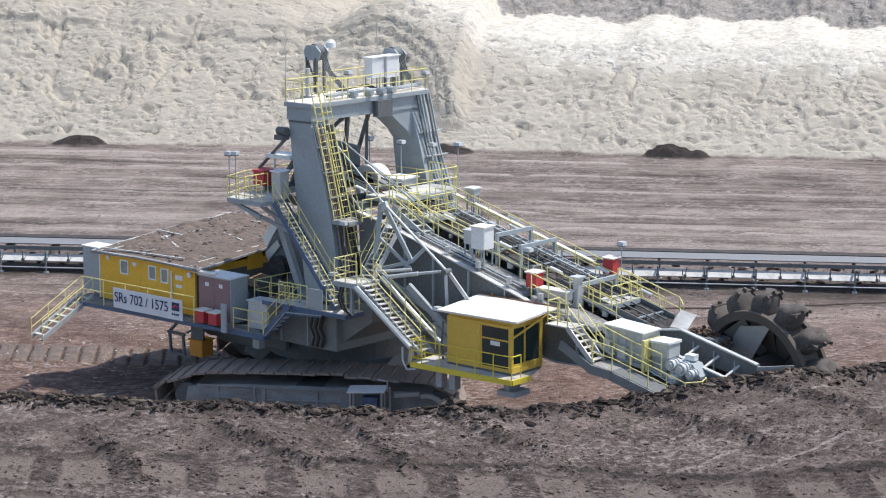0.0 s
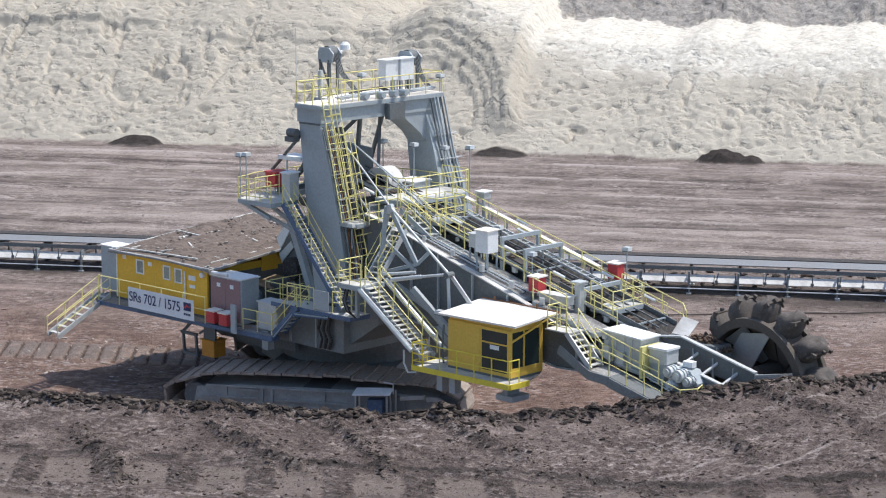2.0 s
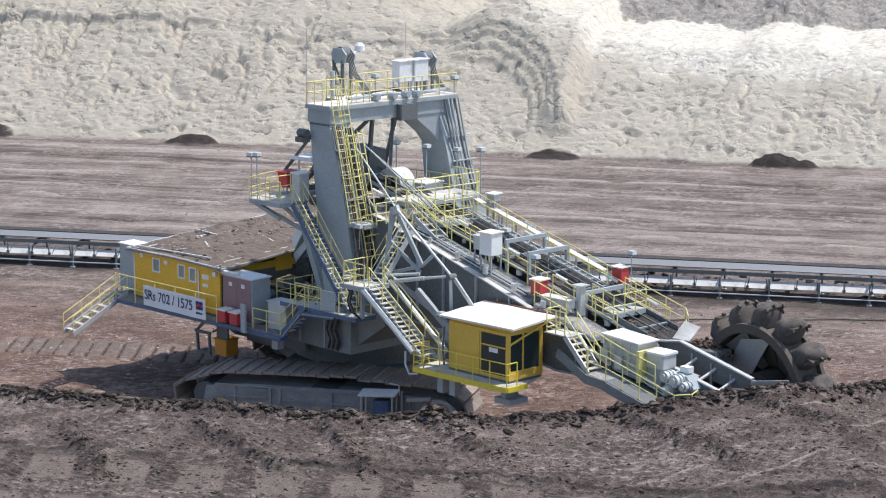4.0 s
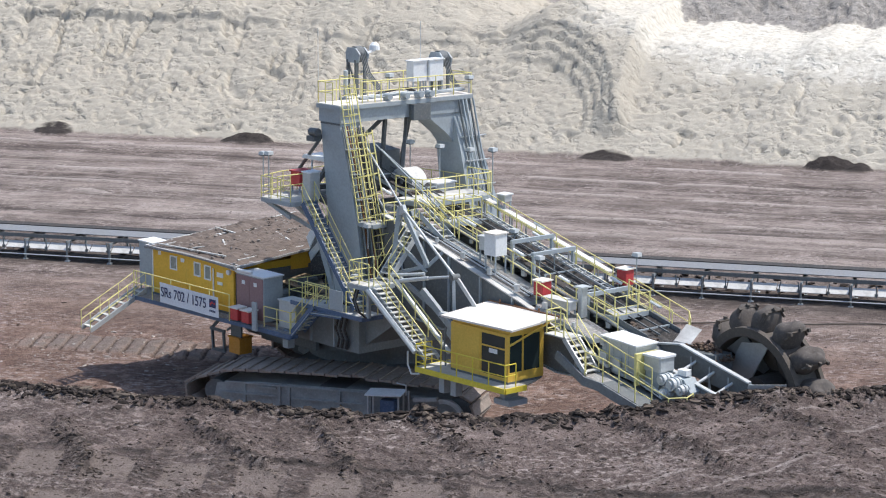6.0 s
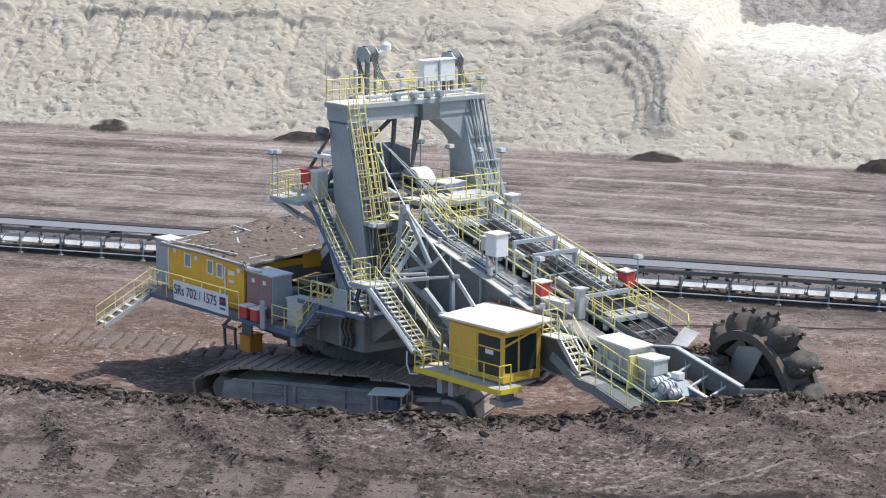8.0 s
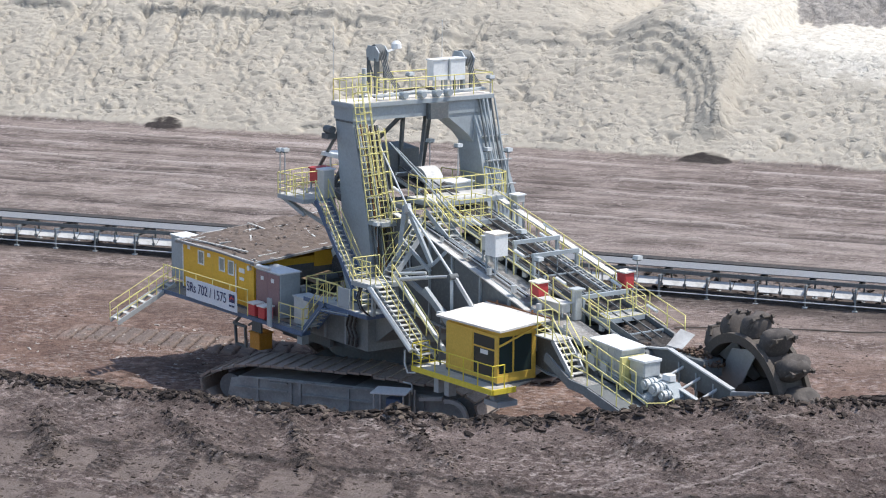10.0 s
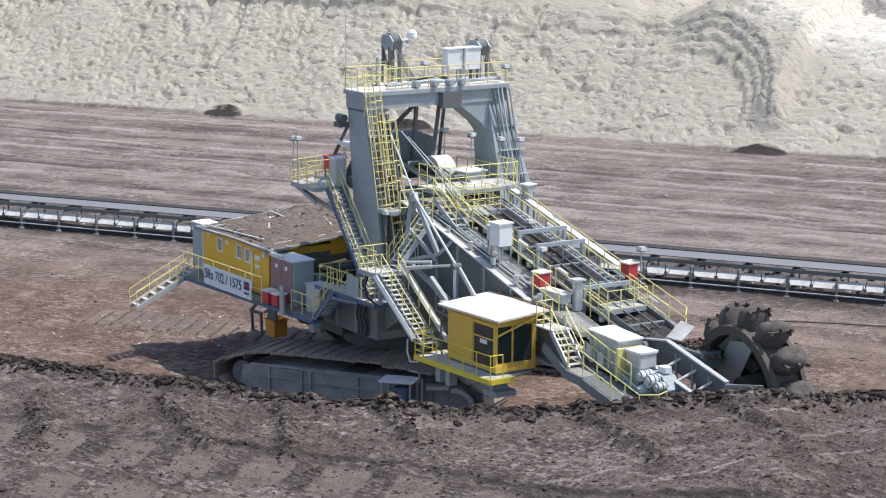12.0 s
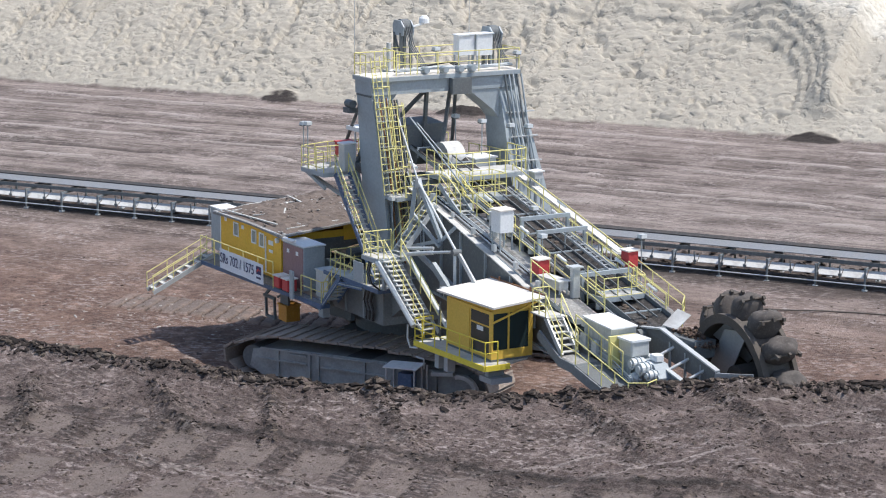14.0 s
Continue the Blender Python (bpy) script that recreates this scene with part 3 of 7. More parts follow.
    pits = step01(0.76, 0.92, vnoise(s * 1.9 + 3, r * 2.6)) * (0.35 + 0.65 * crowd)
    lumps = 0.30 * (fbm(s * 0.45, r * 0.55, 4, 0.5) - 0.5) + (1 - 0.7 * smooth) * (0.30 * (fbm(s * 1.5 + 7, r * 1.9, 3, 0.6) - 0.5) - 0.10 * step01(0.56, 0.66, fbm(s * 2.6 + 11, r * 3.2, 3, 0.6)) - 0.55 * dents - 0.45 * pits)
    face = face + (rills + lumps + lift) * step01(0, 2.0, r)
    k = 0.22
    back = np.clip(r - crest / 0.66, 0, 60)
    cap = crest + 0.03 * back + 0.5 * (fbm(s * 0.35 + 8, n * 0.35, 4) - 0.5) + lift
    # behind the edge the sand climbs on, and ends in a rounded shoulder
    climb = 0.50 * np.clip(r - 15.5, 0, 60) * (1 - step01(-29, -17.5, s + 0.10 * np.clip(r - 16, 0, 60))) + (lumps + 0.8 * (fbm(s * 0.22, r * 0.22, 4) - 0.5)) * step01(15, 18, r)
    cap = cap + climb
    body = -np.logaddexp(-face / k, -cap / k) * k
    second = crest - 1.2 + 0.50 * (n - 112 - 5 * (fbm(s * 0.05 + 3, s * 0, 3)))
    second = second + 1.5 * (fbm(s * 0.35 + 31, n * 0.35, 5, 0.6) - 0.5) - 0.5 * step01(0.58, 0.70, fbm(s * 1.0, n * 0.9, 3))
    second = np.where(s > -34, np.minimum(second, 46), -5.0)
    behind = second > body
    body = np.maximum(body, second)
    z = np.where(r > 0, np.maximum(z, FLOOR + body), z)
    # dark heaps at the foot of the bank
    heap = np.zeros_like(x)
    for s0, n0, w, h in ((-62.0, 87.6, 2.2, 0.40), (-42.0, 87.2, 2.7, 0.62), (-7.8, 87.2, 2.8, 0.28), (12.0, 87.7, 2.3, 0.85), (14.3, 87.3, 1.5, 0.45)):
        g = h * np.clip(1 - ((s - s0) / w) ** 2 - ((n - n0) / 1.5) ** 2, 0, 1) ** 0.8 * (0.1 + 1.9 * fbm(s * 1.1, n * 1.6, 4, 0.65))
        heap = np.maximum(heap, g)
    z = z + heap
    sand = step01(0.0, 0.5, r + 0.6 * (fbm(s * 1.1, n * 1.1, 4) - 0.5)) * (1 - step01(0.05, 0.25, heap))
    grey = 1.0 * behind * (r > 0)
    streaked = step01(4, 34, n) * (1 - sand)
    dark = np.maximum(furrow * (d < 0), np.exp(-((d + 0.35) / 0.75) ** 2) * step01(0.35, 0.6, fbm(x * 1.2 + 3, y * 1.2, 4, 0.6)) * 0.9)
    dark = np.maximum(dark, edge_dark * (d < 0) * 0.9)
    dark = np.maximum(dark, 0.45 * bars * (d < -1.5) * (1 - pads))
    dark = np.maximum(dark, 0.7 * trail * (plates < 0.1))
    dark = np.maximum(dark, step01(0.04, 0.14, heap) * 0.95)
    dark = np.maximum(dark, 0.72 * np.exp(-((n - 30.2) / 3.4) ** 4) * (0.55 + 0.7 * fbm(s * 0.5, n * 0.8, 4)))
    dark = np.maximum(dark, 0.7 * ruts * (1 - sand))
    warm = (1 - streaked) * (d > 0) * (1 - sand)
    # paler dry sand near the crest, with its full sun painted in
    sunlit_drift = step01(-7, 3, s) * step01(9.0, 11.5, r + 4.5 * wander) + 0.75 * step01(-17, -11, s) * step01(11.5, 13.5, r + 2.0 * wander)
    pale = sand * np.clip(0.12 * step01(-12, 0, s) + sunlit_drift, 0, 1) * (1 - grey)
    return z, sand, streaked, np.maximum(pads * (d < 0), 1.0 * plates), dark, grey, warm, pale, np.maximum(np.maximum(light * (1 - sand), 0.6 * scratch * (d < 0)), 0.85 * plates)


def build_ground():
    u = np.concatenate([-np.geomspace(40, 1.06, 16), np.linspace(-1, 1, 640), np.geomspace(1.06, 40, 16)])
    rows = np.concatenate([-np.geomspace(900, 50, 8), np.arange(-46, -16, 0.11), np.arange(-16, 12, 0.22), np.arange(12, 40, 0.35), np.arange(40, 82, 0.35),
                           np.arange(82, 91, 0.3), np.arange(91, 114, 0.13), np.arange(114, 140, 0.4), np.arange(140, 170, 0.9), np.geomspace(175, 2500, 12)])
    uu, rr = np.meshgrid(u, rows)
    width = 25 + np.clip(rr + 20, 0, 150) * 0.40
    x = uu * width + 3 * step01(-30, 80, rr)
    y = rr - 0.344 * np.clip(x, -120, 120) * step01(-14, 30, rr)
    z, sand, streaked, pads, dark, grey, warm, pale, light = terrain(x, y)
    nr, nc = x.shape
    me = bpy.data.meshes.new("ground")
    me.vertices.add(nr * nc)
    me.vertices.foreach_set("co", np.stack([x, y, z], -1).astype(np.float32).ravel())
    i = (np.arange(nr - 1)[:, None] * nc + np.arange(nc - 1)[None, :]).ravel()
    quads = np.stack([i, i + 1, i + nc + 1, i + nc], -1).astype(np.int32)
    me.loops.add(quads.size)
    me.loops.foreach_set("vertex_index", quads.ravel())
    me.polygons.add(len(quads))
    me.polygons.foreach_set("loop_start", np.arange(0, quads.size, 4, dtype=np.int32))
    me.polygons.foreach_set("use_smooth", np.ones(len(quads), dtype=bool))
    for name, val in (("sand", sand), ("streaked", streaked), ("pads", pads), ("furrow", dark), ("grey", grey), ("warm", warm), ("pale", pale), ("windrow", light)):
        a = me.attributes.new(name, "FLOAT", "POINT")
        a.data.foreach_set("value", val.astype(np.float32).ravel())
    me.update(calc_edges=True)
    me.validate()
    me.materials.append(GROUND)
    return tagged(new("ground", me), "brown clay pit floor rising to a pale sand bank", "ground", kind="structure")


build_ground()


def ground_z(x, y):
    return float(terrain(np.array([float(x)]), np.array([float(y)]))[0][0])


def ico():
    bm = bmesh.new()
    bmesh.ops.create_icosphere(bm, subdivisions=1, radius=1)
    v = np.array([p.co[:] for p in bm.verts])
    f = np.array([[q.index for q in p.verts] for p in bm.faces])
    bm.free()
    return v, f


def clods(name, xs, ys, sizes, material, label, sink=0.2, flat=0.5):
    v, f = ico()
    n = len(xs)
    zs = terrain(np.array(xs), np.array(ys))[0]
    pts, faces = [], []
    for k in range(n):
        jag = 1 + 0.85 * (rng.random(len(v)) - 0.5)
        q = v * jag[:, None] * np.array([1.0 + 1.1 * rng.random(), 0.55 + 0.5 * rng.random(), flat])
        a = rng.random() * math.tau
        t = (rng.random() - 0.5) * 1.4
        c, s = math.cos(a), math.sin(a)
        q = np.stack([q[:, 0], q[:, 1] * math.cos(t) - q[:, 2] * math.sin(t), q[:, 1] * math.sin(t) + q[:, 2] * math.cos(t)], -1)
        q = np.stack([q[:, 0] * c - q[:, 1] * s, q[:, 0] * s + q[:, 1] * c, q[:, 2]], -1) * sizes[k]
        pts.append(q + np.array([xs[k], ys[k], zs[k] + sizes[k] * (flat - sink - 0.2)]))
        faces.append(f + k * len(v))
    me = bpy.data.meshes.new(name)
    me.from_pydata(np.concatenate(pts).tolist(), [], np.concatenate(faces).tolist())
    me.materials.append(material)
    return tagged(new(name, me), label, "earth", kind="stuff")


# clods heaped along the edge of the bench
cx = rng.uniform(-30, 36, 4200)
cy = bench_edge(cx)[0] - 0.45 + rng.normal(0, 0.42, 4200)
clods("earth_clods", cx, cy, 0.04 + 0.15 * rng.random(4200) ** 2.6, CLOD, "dark broken clods of clay along the cut edge")
# rows of clods across the bench
bx, by = [], []
for x0, lean in ((-13.5, -0.30), (-8.2, -0.47), (-3.0, -0.22), (1.3, -0.36), (9.5, -0.45), (15.5, -0.4)):
    ty = rng.uniform(-31, -22.5, 260)
    bx.append(x0 + lean * (ty + 22.8) + rng.normal(0, 0.42, 260))
    by.append(ty)
bx, by = np.concatenate(bx), np.concatenate(by)
clods("earth_clods", bx, by, 0.02 + 0.08 * rng.random(len(bx)) ** 2.5, CLOD, "rows of small dark clods across the bench")
# stones and crumbs strewn on the bench and the pit floor
sx, sy = rng.uniform(-26, 30, 9000), rng.uniform(-38, -23, 9000)
clods("earth_crumbs", sx, sy, 0.02 + 0.07 * rng.random(9000) ** 3, EARTH, "small crumbs of brown earth strewn on the bench")
fx, fy = rng.uniform(-40, 45, 2600), rng.uniform(-14, 26, 2600)
clods("earth_crumbs", fx, fy, 0.02 + 0.07 * rng.random(2600) ** 3, EARTH, "small lumps of earth strewn on the pit floor")

# pale stones strewn behind the tail stair
px_, py_ = rng.uniform(-26, -7, 260), rng.uniform(1, 15, 260)
clods("pale_stones", px_, py_, 0.03 + 0.10 * rng.random(260) ** 3, soil_material("pale_stone", [(0.3, (0.25, 0.21, 0.18)), (0.6, (0.45, 0.41, 0.37)), (0.8, (0.62, 0.58, 0.54))], 3.0), "pale stones strewn on the pit floor beside the tail stair")

# ---- belt conveyor behind the machine ----
CONV = pose(0, 0, 0, 0, 0, -17.6) @ pose(0, 0, FLOOR)
CN = 29.3


def build_conveyor():
    ob = thing("belt_conveyor", (0, CN, 0), "long belt conveyor on steel trestles with pale return trays", "conveyor", where=CONV)
    x0, x1 = -62.0, 66.0
    n = 42
    trough = Shape()
    prof = [(-0.85, 0.30), (-0.42, 0.06), (0.42, 0.06), (0.85, 0.30)]
    for (ya, za), (yb, zb) in zip(prof, prof[1:]):
        trough.prism([(x0, CN + 1.3 + ya, 1.55 + za), (x0, CN + 1.3 + yb, 1.55 + zb), (x0, CN + 1.3 + yb, 1.58 + zb), (x0, CN + 1.3 + ya, 1.58 + za)], (x1 - x0, 0, 0))
    part("carrying_belt", trough, BELT, ob, "worn grey rubber belt")
    part("cover_strip", Shape().prism([(x0, CN + 0.1, 1.78), (x0, CN + 0.85, 2.02), (x0, CN + 0.85, 2.05), (x0, CN + 0.1, 1.81)], (x1 - x0, 0, 0)), BELT, ob, "pale grey belt edge")
    part("back_cover", Shape().prism([(x0, CN + 2.0, 1.85), (x0, CN + 2.5, 1.95), (x0, CN + 2.5, 1.99), (x0, CN + 2.0, 1.89)], (x1 - x0, 0, 0)), RUBBER, ob)
    for y in (CN + 0.05, CN + 2.35):
        part("stringer", Shape().beam((x0, y, 1.52), (x1, y, 1.52), 0.10, 0.24), STEEL_DARK, ob)
    part("foot_pipe", Shape().tube((x0, CN - 0.75, 0.38), (x1, CN - 0.75, 0.38), 0.045), STEEL_PALE, ob)
    leg = Shape().box(-0.055, 0.055, -0.05, 0.05, 0, 1.42).mesh("leg", WEB)
    foot = Shape().box(-0.16, 0.16, -0.16, 0.16, -0.12, 0.08, 0.04).mesh("foot", STEEL_PALE)
    cross = Shape().beam((0, -0.65, 1.3), (0, 2.4, 1.3), 0.1, 0.14).mesh("crossbeam", WEB)
    tray = Shape()
    tray.prism([(0.04, -0.50, 0.74), (0.04, 0.05, 1.10), (0.04, 0.05, 1.13), (0.04, -0.50, 0.77)], (1.47, 0, 0))
    tray_m = tray.mesh("return_tray", PANEL)
    idler = Shape().tube((0, 0.3, 1.5), (0, 2.2, 1.5), 0.09, 8).mesh("idler", STEEL_DARK)
    bracket = Shape().beam((0, -0.5, 1.42), (0, -0.56, 0.66), 0.07, 0.07).box(-0.1, 0.1, -0.6, -0.5, 0.78, 0.92).mesh("bracket", STEEL_DARK)
    o = Vector((0, 0, 0)) - Vector(ob["base"])
    for k in range(n):
        x = x0 + 0.6 + 3.07 * k
        for name, me, off in (("leg", leg, -0.65), ("leg", leg, 2.4), ("foot", foot, -0.65), ("foot", foot, 2.4), ("crossbeam", cross, 0.0), ("idler", idler, 0.0)):
            p = part(name, me, None, ob)
            p.location = o + Vector((x, CN + off, 0))
        for j in (0.0, 1.53):
            p = part("return_tray", tray_m, None, ob)
            p.location = o + Vector((x + j, CN, 0))
            p.rotation_euler = (radians(rng.uniform(-2.5, 2.5)), 0, radians(rng.uniform(-0.3, 0.3)))
            p.location += Vector((0, 0, rng.uniform(-0.012, 0.012)))
            q = part("bracket", bracket, None, ob)
            q.location = o + Vector((x + j, CN, 0))
            q.rotation_euler = (0, radians(rng.uniform(-12, 12)), 0)
    return ob


build_conveyor()
lumps_s, lumps_n = rng.uniform(-60, 60, 700), rng.uniform(31.0, 33.5, 700)
cmat = pose(0, 0, 0, 0, 0, -17.6)
lw = [cmat @ Vector((a, b + 0.3, 0)) for a, b in zip(lumps_s, lumps_n)]
clods("spoil_lumps", [p.x for p in lw], [p.y for p in lw], 0.08 + 0.22 * rng.random(700) ** 2, CLOD, "dark lumps of spilled earth behind the conveyor")
cpts = []
for k in range(40):
    s, nn = 9.0 + 0.8 * k, 20.0 + 0.27 * k + 0.15 * math.sin(k * 0.5)
    x, y = s * AX - nn * AY, s * AY + nn * AX
    cpts.append((x, y, ground_z(x, y) + 0.10))
solid("power_cable", Shape().pipe(cpts, 0.05), WHEELM, cpts[0], "thick brown power cable lying on the pit floor", "cable", where=Matrix())

# ---- crawlers, standing on the pit floor ----
TRACK = pose(0, 0, 0, 0, 0, -20.0)


def build_crawler(n0, n1, name_label):
    """A crawler of length 15 m between the offsets n0 (outer) and n1."""
    ob = thing("crawler", (0, n0, FLOOR), name_label, "crawler", "crawlers under the excavator", TRACK)
    lo, hi = min(n0, n1), max(n0, n1)
    out = lo if n0 < n1 else hi
    sgn = -1 if n0 < n1 else 1
    top = [(-7.75, 0.85), (-7.2, 1.25), (-5.6, 1.72), (-4.0, 1.88), (-0.5, 1.92), (3.0, 1.86), (6.0, 1.70), (7.0, 1.2), (7.3, 0.45)]
    bot = [(6.9, -0.25), (6.0, -0.5), (-5.8, -0.5), (-7.0, -0.1), (-7.7, 0.45)]
    loop = [Vector((a, 0, b)) for a, b in top + bot]
    loop.append(loop[0])
    # shoes round the loop
    length = sum((b - a).length for a, b in zip(loop, loop[1:]))
    count = 46
    shoe = Shape()
    w = length / count
    shoe.box(-w / 2 + 0.035, w / 2 - 0.035, lo, hi, -0.05, 0.06)
    shoe.box(-w / 2 + 0.035, -w / 2 + 0.13, lo, hi, 0.06, 0.13)
    me = shoe.mesh("track_shoe", SHOE)
    seg, pos = 0, 0.0
    for k in range(count):
        want = (k + 0.5) * w
        acc = 0.0
        for a, b in zip(loop, loop[1:]):
            L = (b - a).length
            if acc + L >= want:
                p, d = a.lerp(b, (want - acc) / L), (b - a).normalized()
                break
            acc += L
        s = part("track_shoe", me, None, ob)
        s.location = p - Vector(ob["base"])
        s.rotation_euler = (radians(rng.uniform(-0.6, 0.6)), -math.atan2(d.z, d.x), 0)
    # side frame with ribs
    y0 = out - sgn * 0.22
    ring = [(-6.3, y0, 0.15), (-6.1, y0, 1.02), (-4.0, y0, 1.22), (3.0, y0, 1.26), (6.1, y0, 1.12), (6.6, y0, 0.3), (5.8, y0, -0.25), (-5.6, y0, -0.25)]
    part("side_frame", Shape().prism(ring, (0, -sgn * (hi - lo - 0.5), 0)), TRACKSIDE, ob)
    for x in (-4.6, -2.75, -2.25, 0.4, 2.0, 4.4):
        part("rib", Shape().box(x - 0.07, x + 0.07, y0 - 0.12 if sgn < 0 else y0, y0 if sgn < 0 else y0 + 0.12, -0.2, 1.12), TRACKSIDE, ob)
    yy = y0 + sgn * 0.06
    for z, x0, x1 in ((1.10, -5.6, 5.6), (0.55, -5.9, -2.9), (0.95, -3.9, -2.9), (0.5, -2.1, 1.6)):
        part("flange", Shape().box(x0, x1, min(yy, yy + sgn * 0.08), max(yy, yy + sgn * 0.08), z, z + 0.09), TRACKSIDE, ob)
    for x in (-4.8, -3.4, -1.6, 0.0, 1.6, 3.2, 4.8):
        part("roller", Shape().tube((x, lo + 0.3, -0.22), (x, hi - 0.3, -0.22), 0.26, 12), STEEL_DARK, ob)
    for x, z in ((-6.2, 0.55), (6.4, 0.6)):
        part("idler", Shape().tube((x, lo + 0.35, z), (x, hi - 0.35, z), 0.62, 18), STEEL_DARK, ob)
    # pale arched guard over the drive end
    g = Shape().ring((5.9, out + sgn * 0.05, 0.25), "y", 0.75, 0.95, 0.12, 10, radians(5), radians(110))
    g.beam((5.5, out + sgn * 0.05, 1.18), (4.3, out + sgn * 0.05, 1.05), 0.24, 0.18)
    part("drive_guard", g, STEEL_PALE, ob, "pale arched drive guard")
    return ob


build_crawler(-7.1, -4.3, "wide steel crawler with earth-stained shoes on the pit floor")
build_crawler(7.1, 4.3, "far steel crawler with earth-stained shoes in shadow")


def build_track_hut():
    ob = thing("equipment_shelter", (2.3, -8.1, 0.3), "small shelter with a white sheet roof on the crawler", "shelter", where=TRACK)
    part("roof", Shape().prism([(2.15, -8.2, 1.32), (4.0, -8.2, 1.40), (4.0, -7.25, 1.52), (2.15, -7.25, 1.44)], (0, 0, 0.06)), WHITE, ob)
    for x in (2.3, 3.85):
        for y in (-8.1, -7.35):
            part("post", Shape().box(x - 0.035, x + 0.035, y - 0.035, y + 0.035, 0.15, 1.36), STEEL_PALE, ob)
    part("cabinet", Shape().box(2.85, 3.6, -7.95, -7.4, 0.2, 1.1, 0.03), BLUE, ob)
    part("floor", Shape().box(2.2, 3.95, -8.15, -7.2, 0.1, 0.18), STEEL, ob)
    part("bracket", Shape().pipe([(4.0, -7.4, 1.3), (4.0, -7.4, 1.8), (3.5, -7.3, 1.85)], 0.04).pipe([(4.1, -7.3, 0.3), (4.1, -7.3, 1.5)], 0.05), STEEL_PALE, ob)
    return ob


build_track_hut()


def build_undercarriage():
    ob = thing("undercarriage", (0, 0, FLOOR), "heavy dark steel undercarriage between the crawlers", "undercarriage", where=TRACK)
    part("main_girder", Shape().box(-3.2, 3.2, -4.6, 4.6, 0.35, 1.7, 0.6), STEEL_DARK, ob)
    part("axle", Shape().box(-0.7, 0.7, -6.8, 6.8, 0.5, 1.25), STEEL_DARK, ob)
    part("slewing_ring", Shape().tube((0, 0, 1.7), (0, 0, 2.25), 3.6, 40), STEEL_DARK, ob)
    # flange coloured dark for the shadow under the platform
    part("ring_flange", Shape().tube((0, 0, 2.25), (0, 0, 2.5), 3.7, 40), STEEL_DARK, ob)
    part("pedestal", Shape().tube((0, 0, FLOOR + 0.05), (0, 0, 0.4), 1.2, 20), STEEL_DARK, ob)
    return ob


build_undercarriage()


# ---- the excavator's upper works ----
def build_lower_platform():
    ob = thing("slewing_platform", (0, 0, 2.4), "grey steel slewing platform carrying the tower and house", "platform")
    # girder side lies in shadow, so its shade is put into a darker paint
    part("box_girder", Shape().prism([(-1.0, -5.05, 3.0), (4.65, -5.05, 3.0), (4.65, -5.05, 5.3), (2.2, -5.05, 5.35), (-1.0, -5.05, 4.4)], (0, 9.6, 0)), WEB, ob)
    # dark colour here imitates the shadow below the box girder
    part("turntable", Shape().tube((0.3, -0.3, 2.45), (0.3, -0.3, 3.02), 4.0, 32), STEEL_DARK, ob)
    # added dark girder that stands in for the shade under the tail
    part("shade_fill_girder", Shape().prism([(-11.3, -4.8, 3.3), (-1.0, -4.8, 2.7), (-1.0, -4.8, 3.55), (-11.3, -4.8, 3.55)], (0, 8.6, 0)), STEEL_DARK, ob)
    for y in (-5.6, -3.0, 1.5, 4.4):
        part("rib", Shape().ibeam((-11.4, y, 3.42), (0.4, y, 3.42), 0.25, 0.36), STEEL, ob)
    for x in (-1.0, 0.9, 2.8):
        part("stiffener", Shape().box(x - 0.04, x + 0.04, -5.17, -5.052, 3.05, 4.6), STEEL, ob)
    # hoses hanging down the side of the girder
    for k in range(5):
        x = 3.2 + 0.17 * k
        part("hose", Shape().pipe([(x + 0.35, -5.15, 5.4), (x + 0.1, -5.25, 4.7), (x - 0.05, -5.3, 4.1), (x + 0.15, -5.25, 3.6), (x - 0.1, -5.15, 3.1)], 0.06), (RUBBER, STEEL_DARK)[k % 2], ob)
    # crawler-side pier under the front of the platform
    # same darkened paint for the shaded outrigger
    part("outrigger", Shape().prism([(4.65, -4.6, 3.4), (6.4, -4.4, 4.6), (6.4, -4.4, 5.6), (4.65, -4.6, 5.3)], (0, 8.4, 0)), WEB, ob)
    return ob


build_lower_platform()


def leg_ring(y):
    return [(x, y, z) for x, z in ((1.05, 14.8), (2.55, 14.8), (2.6, 14.0), (3.25, 12.0), (3.95, 9.3), (4.55, 6.0), (4.6, 5.25), (2.35, 5.25), (2.1, 6.2), (1.75, 9.0), (1.42, 11.7))]


